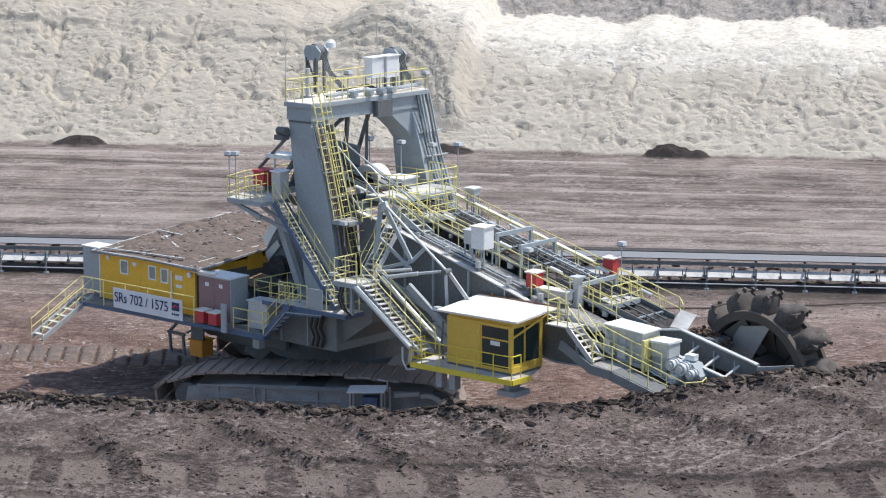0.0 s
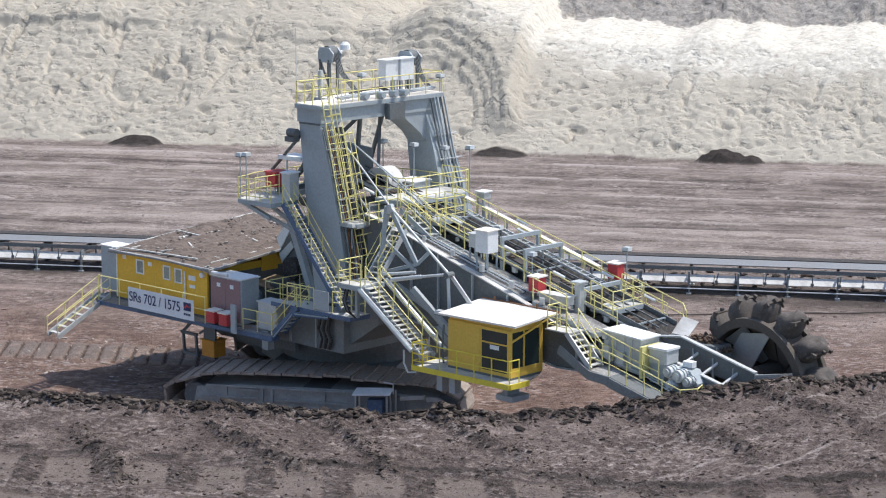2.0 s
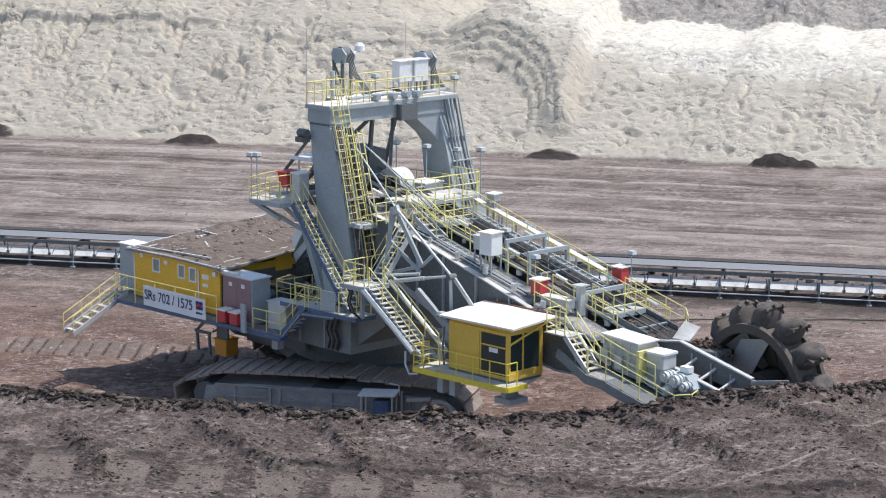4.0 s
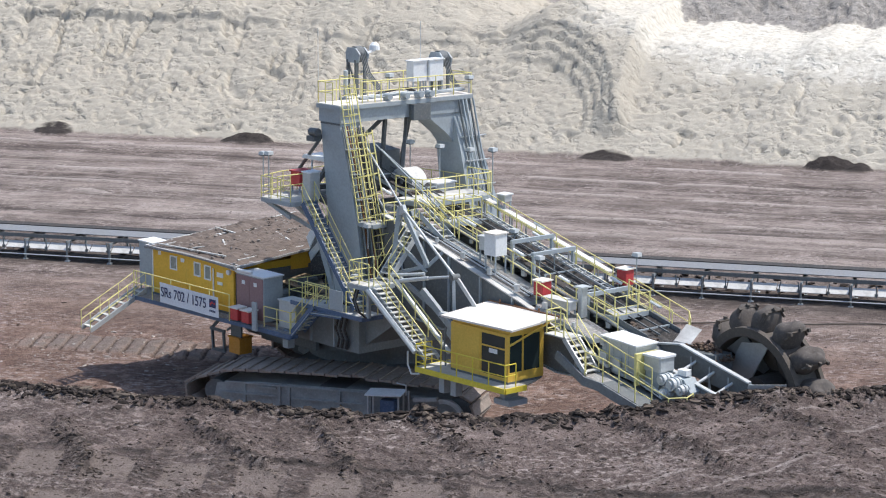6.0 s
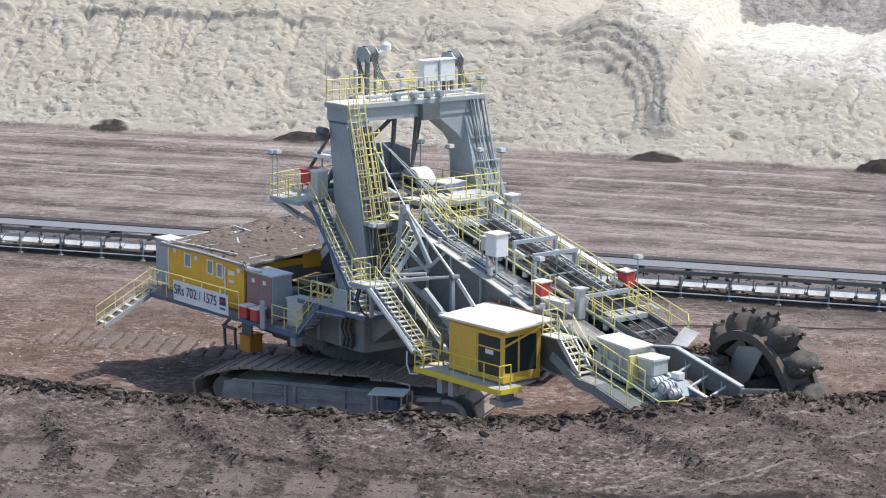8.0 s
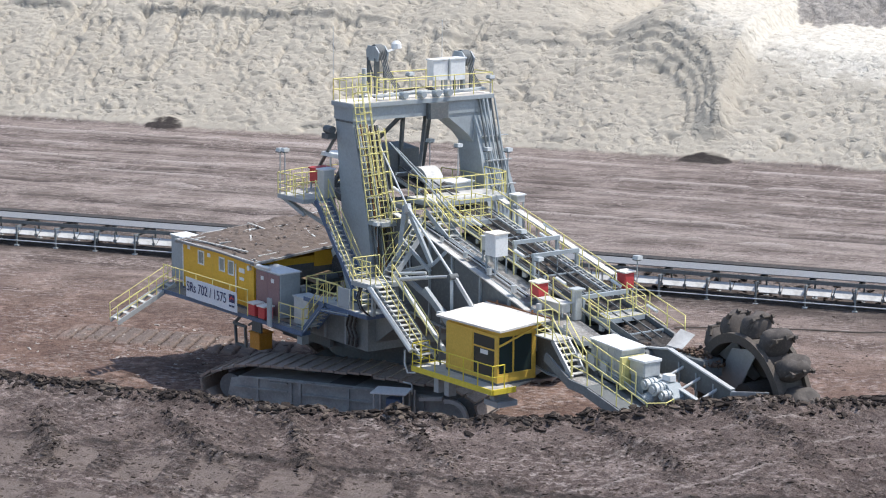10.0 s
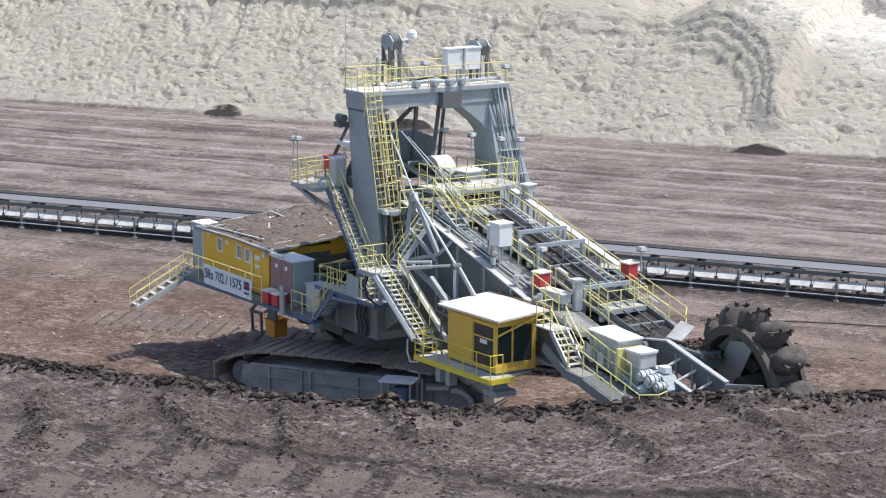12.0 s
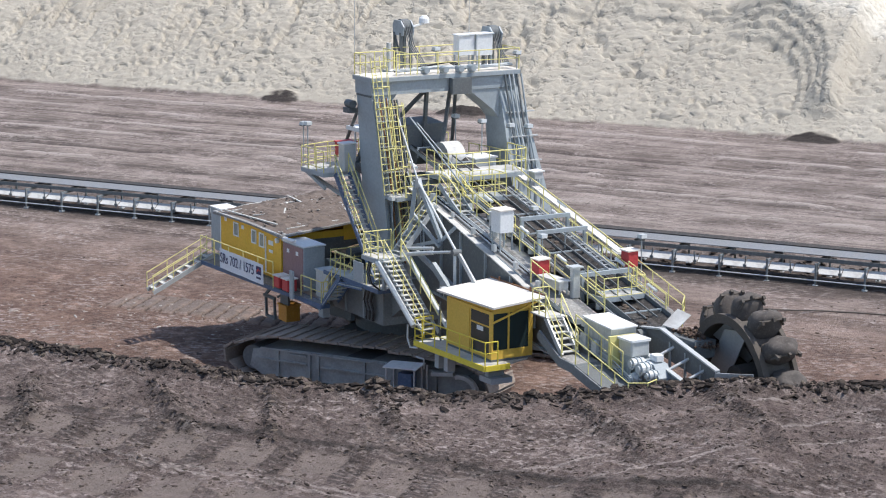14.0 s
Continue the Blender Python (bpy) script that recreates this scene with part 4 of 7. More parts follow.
def build_tower():
    ob = thing("tower_portal", (3, 0, 5.3), "tall grey steel portal tower with two leaning legs", "tower")
    part("leg", Shape().prism(leg_ring(-4.62), (0, 1.05, 0)), STEEL, ob)
    far = leg_ring(2.72)
    s = Shape()
    n = len(far)
    outer = [(x, 3.75 + (14.8 - z) * 0.17, z) for x, y, z in far]
    s.add(far + outer, [tuple(range(n)), tuple(range(2 * n - 1, n - 1, -1))] + [(i, n + i, n + (i + 1) % n, (i + 1) % n) for i in range(n)])
    part("leg", s, STEEL, ob)
    part("crossbeam", Shape().box(1.05, 2.7, -4.66, 3.78, 14.05, 14.8), STEEL, ob)
    part("gusset", Shape().prism([(1.3, 0.9, 14.05), (1.3, 2.72, 14.05), (1.3, 2.72, 12.5), (1.3, 2.35, 12.95)], (1.35, 0, 0)), STEEL, ob)
    part("gusset", Shape().prism([(1.3, -3.57, 14.05), (1.3, -3.1, 14.05), (1.3, -3.57, 13.5)], (1.2, 0, 0)), STEEL, ob)
    part("knuckle", Shape().box(2.7, 3.05, -0.3, 0.9, 13.9, 14.7, 0.06), STEEL_DARK, ob)
    part("seam", Shape().box(1.2, 2.68, -4.68, -4.63, 13.95, 14.03), STEEL_DARK, ob)
    # conduits on the front edge of both legs
    for k in range(6):
        y = -4.5 + 0.13 * k
        part("conduit", Shape().pipe([(2.72, y, 13.9), (3.36, y, 12.0), (4.08, y, 9.3), (4.68, y, 6.0)], 0.045), (STEEL_DARK, STEEL, RUST)[k % 3], ob)
    for k in range(4):
        y = -3.72 + 0.14 * k
        part("conduit", Shape().pipe([(2.80, y, 13.8), (3.42, y, 12.0), (4.14, y, 9.3), (4.72, y, 6.4)], 0.055), (RUBBER, STEEL_DARK)[k % 2], ob, "dark hose beside the leg")
    for k in range(5):
        y0 = 2.95 + 0.24 * k
        part("conduit", Shape().pipe([(2.78, y0, 14.7), (3.36, y0 + 0.12, 12.0), (4.1, y0 + 0.35, 9.3)], 0.055), (STEEL_DARK, STEEL, STEEL_PALE)[k % 3], ob)
    for z in (12.8, 11.6, 10.4):
        x = 2.6 + (14.0 - z) * 0.31
        part("bracket", Shape().box(x + 0.06, x + 0.2, 2.9, 4.5, z, z + 0.05), STEEL_PALE, ob)
        part("bracket", Shape().box(x + 0.06, x + 0.2, -4.6, -3.6, z, z + 0.05), STEEL_PALE, ob)
    # braces seen through the portal
    for a, b in (((2.0, -3.3, 14.0), (-1.4, -1.9, 10.4)), ((1.6, -1.0, 14.0), (-1.6, -2.6, 10.6)), ((1.6, -0.9, 14.0), (1.2, -0.9, 10.4)), ((1.4, 0.9, 14.0), (-1.2, 2.2, 10.2)),
                 ((1.7, 0.4, 14.0), (2.8, -0.9, 10.0)), ((0.4, -2.7, 14.0), (0.4, -2.7, 10.2)), ((1.0, -3.5, 12.6), (-1.6, -3.5, 9.4))):
        part("brace", Shape().beam(a, b, 0.16, 0.18), STEEL_DARK, ob)
    part("rear_frame", Shape().beam((-1.5, -3.6, 10.2), (-1.5, 2.8, 10.2), 0.3, 0.4).beam((-1.5, -3.6, 10.2), (1.8, -3.6, 9.6), 0.25, 0.35).beam((-1.5, 2.8, 10.2), (1.8, 2.8, 9.6), 0.25, 0.35), STEEL_DARK, ob)
    for y in (-3.4, 2.8):
        part("rear_post", Shape().beam((-1.5, y, 10.2), (0.8, y, 5.0), 0.3, 0.35), STEEL, ob)
    return ob


build_tower()

deck("tower_deck", [(1.0, -4.75, 14.95), (2.8, -4.75, 14.95), (2.8, 3.85, 14.95), (-0.2, 3.85, 14.95), (-0.2, -2.4, 14.95), (1.0, -2.4, 14.95)], 0.08, "white dusty grating deck on top of the tower", ROOFW)
handrail([(1.05, -4.7, 14.95), (1.05, -2.45, 14.95), (-0.15, -2.4, 14.95), (-0.15, 3.8, 14.95)], step=1.1)
handrail([(2.75, -3.3, 14.95), (2.75, 3.8, 14.95), (1.2, 3.8, 14.95)], step=1.1)
handrail([(1.05, -4.7, 14.95), (2.2, -4.7, 14.95)], step=0.6)
handrail([(1.1, -2.5, 14.95), (2.75, -2.5, 14.95)], step=0.6)


def build_sheave(x, y, z0, z1, label, lean):
    ob = thing("sheave_block", (x, y, z0), label, "sheave block", "sheave blocks on the tower")
    for o in (-0.28, 0.28):
        for dx in (-0.33, 0.3):
            part("upright", Shape().beam((x + dx, y + o, z0), (x + dx, y + o, z1 - 0.6), 0.10, 0.15), STEEL_DARK, ob)
        part("cheek_plate", Shape().prism([(x - 0.45, y + o - 0.04, z1 - 0.75), (x + 0.5, y + o - 0.04, z1 - 0.75), (x + 0.62, y + o - 0.04, z1 - 0.3), (x + 0.3, y + o - 0.04, z1), (x - 0.35, y + o - 0.04, z1), (x - 0.5, y + o - 0.04, z1 - 0.25)], (0, 0.08, 0)), STEEL, ob)
    part("brace", Shape().beam((x + 0.3, y - 0.28, z0 + 0.5), (x - 0.3, y - 0.28, z1 - 0.8), 0.06, 0.08), STEEL_DARK, ob)
    part("sheave", Shape().tube((x + 0.05, y - 0.2, z1 - 0.35), (x + 0.05, y + 0.2, z1 - 0.35), 0.42, 20), STEEL_DARK, ob)
    for o in (-0.15, -0.05, 0.05, 0.15):
        part("rope", Shape().pipe([(x + 0.42, y + o, z1 - 0.2), (x + 0.75 + 0.1 * lean, y + o, z1 - 1.2), (x + 1.5 * lean, y + o + 0.2, z0 + 0.1)], 0.03), STEEL_DARK, ob)
    return ob


build_sheave(-0.3, -1.2, 14.95, 17.35, "grey sheave block with steel ropes on the tower deck", 1.3)
build_sheave(0.9, 3.3, 14.95, 16.95, "second grey sheave block with steel ropes on the tower deck", 0.9)
cabinet("control_cabinet", 0.95, 1.5, 1.0, 1.95, 15.62, 16.6, WHITE, WHITE, "white control cabinet on thin legs on the tower deck", legs=0.6, group="white cabinets on the tower")
cabinet("control_cabinet", 1.0, 1.6, 2.0, 2.95, 15.58, 16.62, WHITE, WHITE, "white control cabinet on thin legs on the tower deck", legs=0.55, group="white cabinets on the tower")
floodlight((2.7, 3.7, 14.95), 0.75, (1, 0), "pale floodlight at the corner of the tower deck")
floodlight((0.6, 0.2, 14.95), 0.9)
solid("aerial", Shape().tube((1.05, -4.7, 14.95), (1.05, -4.7, 18.6), 0.018), STEEL_PALE, (1.05, -4.7, 14.95), "thin whip aerial on the tower deck rail", "aerial")
solid("aerial", Shape().tube((1.0, 1.9, 16.6), (1.0, 1.9, 18.6), 0.016), STEEL_PALE, (1.0, 1.9, 16.6), "thin whip aerial above the white cabinet", "aerial")
dish = Shape().tube((-0.6, 0.2, 17.12), (-0.6, 0.2, 17.36), 0.27, 14, 0.25).tube((-0.6, 0.2, 17.36), (-0.6, 0.2, 17.50), 0.25, 14, 0.12)
dish.beam((-0.3, -0.95, 16.95), (-0.6, 0.2, 17.1), 0.07, 0.09)
solid("antenna_dome", dish, WHITE, (-0.3, -0.9, 16.95), "small white antenna dome on a bracket of the sheave block", "antenna")
solid("vent_pipe", Shape().tube((0.2, -2.3, 14.9), (0.2, -2.3, 16.3), 0.12, 12), STEEL_PALE, (0.2, -2.3, 14.9), "white upright pipe on the tower deck", "pipe")
for k, (x, y) in enumerate(((2.75, -0.6), (2.75, 0.3), (2.75, 1.0), (2.6, -1.6))):
    s = Shape().tube((x - 0.2, y, 15.15), (x + 0.25, y, 15.15), 0.16, 12)
    s.box(x - 0.15, x + 0.1, y - 0.14, y + 0.14, 14.95, 15.05)
    solid("winch_motor", s, STEEL, (x, y, 14.95), "small grey winch motor on the tower deck", "motor", "winch motors")


def build_ladder(a, b, side, label):
    a, b, s = Vector(a), Vector(b), Vector(side)
    ob = thing("caged_ladder", b, label, "ladder", "ladders of the excavator")
    for o in (s * 0, s):
        part("stile", Shape().tube(a + o, b + o, 0.03), RAIL, ob)
    n = int((a - b).length / 0.32)
    rung = Shape().tube((0, 0, 0), s, 0.02).mesh("rung", RAIL)
    for k in range(n):
        r = part("rung", rung, None, ob)
        r.location = r.location + b.lerp(a, (k + 0.5) / n)
    d = (a - b).normalized()
    out = s.cross(d).normalized() * 0.7
    if out.x < 0:
        out = -out
    hoop = [Vector((0, 0, 0)), out * 0.75 - s * 0.15, out + s * 0.2, out + s * 0.8, out * 0.75 + s * 1.15, s]
    hm = Shape().pipe(hoop, 0.022).mesh("hoop", RAIL)
    for k in range(0, n, 3):
        h = part("hoop", hm, None, ob)
        h.location = h.location + b.lerp(a, (k + 0.5) / n)
    for p in hoop[1:-1]:
        part("cage_bar", Shape().tube(b + d * 1.6 + p, a + p, 0.02), RAIL, ob)
    return ob


build_ladder((2.72, -4.72, 15.9), (4.4, -4.85, 9.4), (0, 0.5, 0), "yellow caged ladder up the leaning tower leg")
build_ladder((3.15, -4.0, 13.6), (4.95, -4.2, 7.6), (0, 0.5, 0), "yellow caged ladder beside the tower leg")
deck("ladder_landing", [(4.0, -4.6, 9.4), (5.1, -4.6, 9.4), (5.1, -3.4, 9.4), (4.0, -3.4, 9.4)], 0.06, "small grating landing at the foot of a ladder")
floodlight((4.9, -4.7, 8.2), 1.05, label="pale floodlight beside the tower ladder")
floodlight((5.0, -5.6, 5.3), 1.6, label="pale floodlight on the lower walkway")

# rear deck behind the tower, with its staircase
deck("rear_deck", [(-1.4, -6.4, 10.15), (1.0, -6.4, 10.15), (1.0, -4.75, 10.15), (-1.0, -4.0, 10.15), (-1.0, 2.5, 10.15), (-2.0, 2.5, 10.15), (-2.0, -4.6, 10.15)], 0.07, "grating deck behind the tower at half height", DUSTY)
handrail([(1.0, -6.4, 10.15), (-1.4, -6.4, 10.15), (-2.0, -4.6, 10.15), (-2.0, 2.5, 10.15)], step=0.9, rails=3)
handrail([(-0.6, -6.0, 10.15), (-0.6, -4.4, 10.15)], step=0.8)
for a, b in (((-1.3, -6.3, 10.0), (1.5, -4.7, 8.4)), ((-1.9, -4.6, 10.0), (1.4, -4.4, 8.4)), ((-1.3, -6.2, 9.95), (0.6, -6.1, 9.3)), ((-1.9, -1.0, 10.0), (-0.8, -1.0, 8.8))):
    solid("deck_bracket", Shape().beam(a, b, 0.12, 0.18), STEEL, b, "grey bracket under the rear deck", "bracket", "deck brackets")
cabinet("hose_box", -1.7, -0.95, -4.35, -3.5, 10.5, 11.2, RED, RED, "red fire hose box on the rear deck", legs=0.33, category="hose box", group="red hose boxes")
cabinet("switch_cabinet", 0.65, 1.25, -5.4, -4.75, 10.18, 11.5, STEEL_PALE, WHITE, "pale grey switch cabinet beside the tower leg")
floodlight((-1.35, -6.3, 10.15), 2.1, label="floodlight pair on a pole of the rear deck")
floodlight((-0.9, -6.3, 10.15), 2.15, label="floodlight pair on a pole of the rear deck")
hood = Shape().prism([(-1.2, -4.0, 11.9), (0.6, -4.0, 11.9), (0.5, -4.0, 12.1), (-1.1, -4.0, 12.1)], (0, 1.1, 0))
hood.tube((-0.9, -3.6, 10.2), (-0.9, -3.6, 11.95), 0.05).tube((0.4, -3.3, 10.2), (0.4, -3.3, 11.95), 0.05)
solid("rain_hood", hood, WHITE, (-0.3, -3.6, 10.2), "white rain hood over the rear deck drive", "hood")
solid("boom_stay", Shape().tube((1.2, -4.5, 13.4), (-2.2, -3.4, 11.2), 0.09, 8), STEEL_DARK, (-2.2, -3.4, 11.2), "dark stay rod at the back of the tower", "stay rod")
winch = Shape().tube((0.7, -4.9, 13.5), (1.3, -4.9, 13.5), 0.2, 12)
winch.box(0.6, 1.2, -5.1, -4.65, 13.05, 13.3)
solid("small_winch", winch, STEEL_DARK, (0.9, -4.8, 13.05), "small dark winch on the tower leg", "winch")
stair((5.4, -5.95, 5.4), (1.35, -5.95, 10.1), (0, 0.75, 0), "long staircase with blue stringers up the tower side", BLUE)
deck("side_walkway", [(0.9, -6.35, 5.3), (6.5, -6.35, 5.3), (6.5, -5.1, 5.3), (2.1, -5.1, 5.3)], 0.07, "grating walkway with blue edge beam beside the girder", DUSTY, BLUE)
handrail([(2.0, -6.3, 5.3), (3.9, -6.3, 5.3)], step=0.95)
handrail([(5.2, -6.3, 5.3), (6.5, -6.3, 5.3), (6.5, -5.4, 5.3)], step=0.95)
solid("kick_panel", Shape().box(4.0, 5.0, -6.38, -6.34, 5.35, 6.3), STEEL, (4.5, -6.36, 5.35), "grey sheet panel on the walkway rail", "panel")
stair((1.1, -6.5, 3.65), (2.9, -6.5, 5.28), (0, 0.8, 0), "short staircase from the platform to the side walkway", BLUE)

# ---- tail with the house ----
def build_house():
    ob = thing("control_house", (-11.4, -6.25, 3.7), "ochre yellow machinery house with an earth-covered roof", "house")
    x0, x1, y0, y1, z0, z1 = -11.4, -4.05, -6.25, 3.6, 3.75, 6.15
    wins = [(-9.75, -9.1, 5.22, 5.98), (-7.55, -6.95, 5.2, 5.95), (-6.62, -6.02, 5.15, 5.92)]
    # front wall in pieces round the openings
    cuts = [x0, -9.75, -9.1, -7.55, -6.95, -6.62, -6.02, x1]
    for a, b in zip(cuts, cuts[1:]):
        op = next((w for w in wins if abs(w[0] - a) < 0.01), None)
        if op:
            part("wall_panel", Shape().box(a, b, y0, y0 + 0.12, z0, op[2]), YELLOW, ob)
            part("wall_panel", Shape().box(a, b, y0, y0 + 0.12, op[3], z1), YELLOW, ob)
        else:
            part("wall_panel", Shape().box(a, b, y0, y0 + 0.12, z0, z1), YELLOW, ob)
    part("end_wall", Shape().box(x0, x0 + 0.12, y0 + 0.12, y1, z0, z1 + 0.02), YELLOW, ob)
    # dark colour imitates the shaded opening at this end of the house
    part("end_wall", Shape().box(x1 - 0.12, x1, y0 + 0.12, y1, z0, z1 - 0.35), STEEL_DARK, ob, "end wall coloured dark as the shaded gap under the roof")
    part("end_fascia", Shape().box(x1 - 0.12, x1, y0 + 0.12, y1, z1 - 0.35, z1 + 0.02), YELLOW, ob)
    part("end_panel", Shape().box(x1 + 0.003, x1 + 0.05, -2.6, -1.5, 5.6, 6.4), YELLOW, ob)
    part("back_wall", Shape().box(x0, x1, y1, y1 + 0.12, z0, z1 + 0.6), YELLOW, ob)
    part("floor_slab", Shape().box(x0, x1, y0, y1, z0 - 0.12, z0 - 0.004), STEEL_DARK, ob)
    for a, b, c, d in wins:
        w = part("window_frame", Shape().box(a, b, y0 - 0.03, y0 + 0.05, c, c + 0.07).box(a, b, y0 - 0.03, y0 + 0.05, d - 0.07, d).box(a, a + 0.07, y0 - 0.03, y0 + 0.05, c + 0.07, d - 0.07).box(b - 0.07, b, y0 - 0.03, y0 + 0.05, c + 0.07, d - 0.07), WHITE, ob, "white window frame")
        part("pane", Shape().box(a + 0.07, b - 0.07, y0 + 0.0, y0 + 0.02, c + 0.07, d - 0.07), PALE_PANE, w)
    part("downpipe", Shape().pipe([(-5.75, y0 - 0.06, 5.85), (-5.75, y0 - 0.06, 3.9)], 0.045), WHITE, ob, "thin white pipe")
    for x, z, w, h in ((-8.75, 5.75, 0.3, 0.2), (-10.85, 5.85, 0.26, 0.2), (-5.5, 5.45, 0.55, 0.24), (-5.45, 5.05, 0.45, 0.16)):
        part("sign_plate", Shape().box(x, x + w, y0 - 0.025, y0 - 0.003, z, z + h), WHITE, ob, "small white notice plate")
    part("wall_lamp", Shape().tube((-4.35, y0 - 0.16, 5.85), (-4.35, y0 - 0.02, 5.85), 0.14, 10), WHITE, ob)
    part("corner_trim", Shape().box(x0 - 0.02, x0 + 0.07, y0 - 0.02, y0 - 0.003, z0, z1), WHITE, ob)
    for x in (-8.2, -5.0):
        part("seam", Shape().box(x - 0.015, x + 0.015, y0 - 0.012, y0 - 0.002, z0, z1), CABYEL, ob)
    # roof plate, slightly raised to the back, bowed eaves
    r = Shape()
    nx, ny = 10, 8
    top = []
    for j in range(ny + 1):
        for i in range(nx + 1):
            x = -11.75 + (8.25) * i / nx
            y = -6.55 + 10.5 * j / ny
            top.append((x, y, 6.2 + 0.75 * math.sin(math.pi * 0.5 * j / ny) + 0.12 * math.sin(math.pi * i / nx)))
    low = [(x, y, z - 0.1) for x, y, z in top]
    q = [(j * (nx + 1) + i, j * (nx + 1) + i + 1, (j + 1) * (nx + 1) + i + 1, (j + 1) * (nx + 1) + i) for j in range(ny) for i in range(nx)]
    m = len(top)
    r.add(top + low, q + [tuple(k + m for k in f[::-1]) for f in q] + [(i + 1, i, i + m, i + 1 + m) for i in range(nx)] + [(m - 1 - i - 1, m - 1 - i, 2 * m - 1 - i, 2 * m - 2 - i) for i in range(nx)]
          + [(j * (nx + 1), (j + 1) * (nx + 1), (j + 1) * (nx + 1) + m, j * (nx + 1) + m) for j in range(ny)] + [((j + 1) * (nx + 1) - 1, (j + 1) * (nx + 1) - 1 + m, (j + 2) * (nx + 1) - 1 + m, (j + 2) * (nx + 1) - 1) for j in range(ny)])
    part("roof", r, GRATE, ob, "grey dusty roof sheet")
    e = Shape()
    for y in (-6.5, -6.2):
        e.beam((-11.7, y, 6.27), (-3.6, y, 6.27), 0.05, 0.07)
    e.beam((-3.55, -6.5, 6.26), (-3.55, 3.6, 6.98), 0.05, 0.05).beam((-11.7, -6.5, 6.26), (-11.7, 3.6, 7.0), 0.05, 0.05)
    part("gutter", e, PANEL, ob, "chalky pale gutter along the eaves")
    return ob


build_house()


def build_roof_earth():
    s = Shape()
    nx, ny = 46, 54
    v = []
    for j in range(ny + 1):
        for i in range(nx + 1):
            a, b = i / nx, j / ny
            x, y = -11.6 + 8.0 * a, -6.35 + 10.1 * b
            base = 6.2 + 0.75 * math.sin(math.pi * 0.5 * (y + 6.55) / 10.5) + 0.12 * math.sin(math.pi * (x + 11.75) / 8.25)
            rim = min(1.0, 14 * min(a, 1 - a), 12 * min(b, 1 - b))
            h = rim * (0.10 + 0.16 * noise.fractal(Vector((x * 0.9, y * 0.9, 3.0)), 1.0, 2.0, 5) + 0.10 * noise.noise(Vector((x * 3.5, y * 3.5, 1))))
            v.append((x, y, base + 0.006 + max(-0.02, h)))
    q = [(j * (nx + 1) + i, j * (nx + 1) + i + 1, (j + 1) * (nx + 1) + i + 1, (j + 1) * (nx + 1) + i) for j in range(ny) for i in range(nx)]
    s.add(v, q)
    ob = solid("roof_earth", s, ROOFSOIL, (-8, -1, 6.3), "layer of brown spilled earth lying on the house roof", "earth")
    return tagged(ob, kind="stuff")


build_roof_earth()
stones = Shape()
v0, f0 = ico()
for k in range(420):
    x, y = rng.uniform(-11.2, -3.9), rng.uniform(-6.3, 3.6)
    z = 6.3 + 0.75 * math.sin(math.pi * 0.5 * (y + 6.55) / 10.5) + 0.12 * math.sin(math.pi * (x + 11.75) / 8.25)
    r = 0.03 + 0.07 * rng.random() ** 2
    stones.add([(x + p[0] * r * 1.4, y + p[1] * r, z + p[2] * r * 0.8) for p in v0 * (1 + 0.4 * (rng.random((len(v0), 1)) - 0.5))], f0.tolist())
tagged(solid("roof_stones", stones, soil_material("pale_roof_stones", [(0.3, (0.10, 0.08, 0.07)), (0.6, (0.26, 0.22, 0.19)), (0.8, (0.5, 0.47, 0.43))], 3.0), (-8, -1, 6.4), "pale stones scattered on the earth of the house roof", "stones"), kind="stuff")
planks = Shape()
for a, b in (((-10.9, -5.4, 6.5), (-8.6, 1.0, 7.0)), ((-9.8, -3.0, 6.75), (-7.0, -4.6, 6.65)), ((-7.4, -1.0, 6.95), (-5.2, -1.8, 6.9)), ((-11.5, -5.0, 6.45), (-11.3, 3.2, 7.05)), ((-11.0, -6.2, 6.42), (-5.2, -5.9, 6.52)), ((-10.4, -6.0, 6.44), (-10.0, 2.6, 7.08)), ((-9.2, 1.9, 7.05), (-4.4, 2.6, 7.08)), ((-11.3, -2.2, 6.8), (-8.9, -2.6, 6.85)), ((-8.3, -5.8, 6.5), (-6.9, -3.6, 6.75)), ((-4.3, -5.8, 6.42), (-3.9, 1.0, 6.95))):
    planks.beam(a, b, 0.1, 0.06)
tagged(solid("roof_battens", planks, DUSTY, (-8, -2, 6.5), "pale battens lying on the earth of the roof", "battens"), kind="stuff")

cabinet("tail_cabinet", -12.85, -11.55, -6.15, -5.2, 4.0, 6.3, STEEL, WHITE, "tall grey cabinet at the tail of the house", legs=0.32)
deck("tail_walkway", [(-11.6, -7.4, 3.66), (1.35, -6.75, 3.6), (1.35, -6.3, 3.6), (-11.4, -6.3, 3.66), (-11.4, -5.0, 3.66), (-12.9, -5.0, 3.66), (-12.9, -6.5, 3.66)], 0.04, "grating walkway with blue edge beam along the house", GRATE, BLUE)
handrail([(-11.5, -7.4, 3.68), (-3.2, -7.15, 3.64)], step=1.6, h=1.35)
handrail([(-0.7, -6.82, 3.7), (1.3, -6.72, 3.68), (1.3, -6.35, 3.68)], step=1.0)
stair((-11.2, -10.35, 2.2), (-11.5, -6.65, 3.85), (-0.95, 0.05, 0), "yellow-railed staircase hanging from the tail walkway", STEEL_PALE, h=0.95)


def bars(x, y, z, w, h, n, s):
    for k in range(n):
        s.box(x + k * w / n, x + (k + 0.72) * w / n, y - 0.012, y - 0.003, z, z + h)
    return s


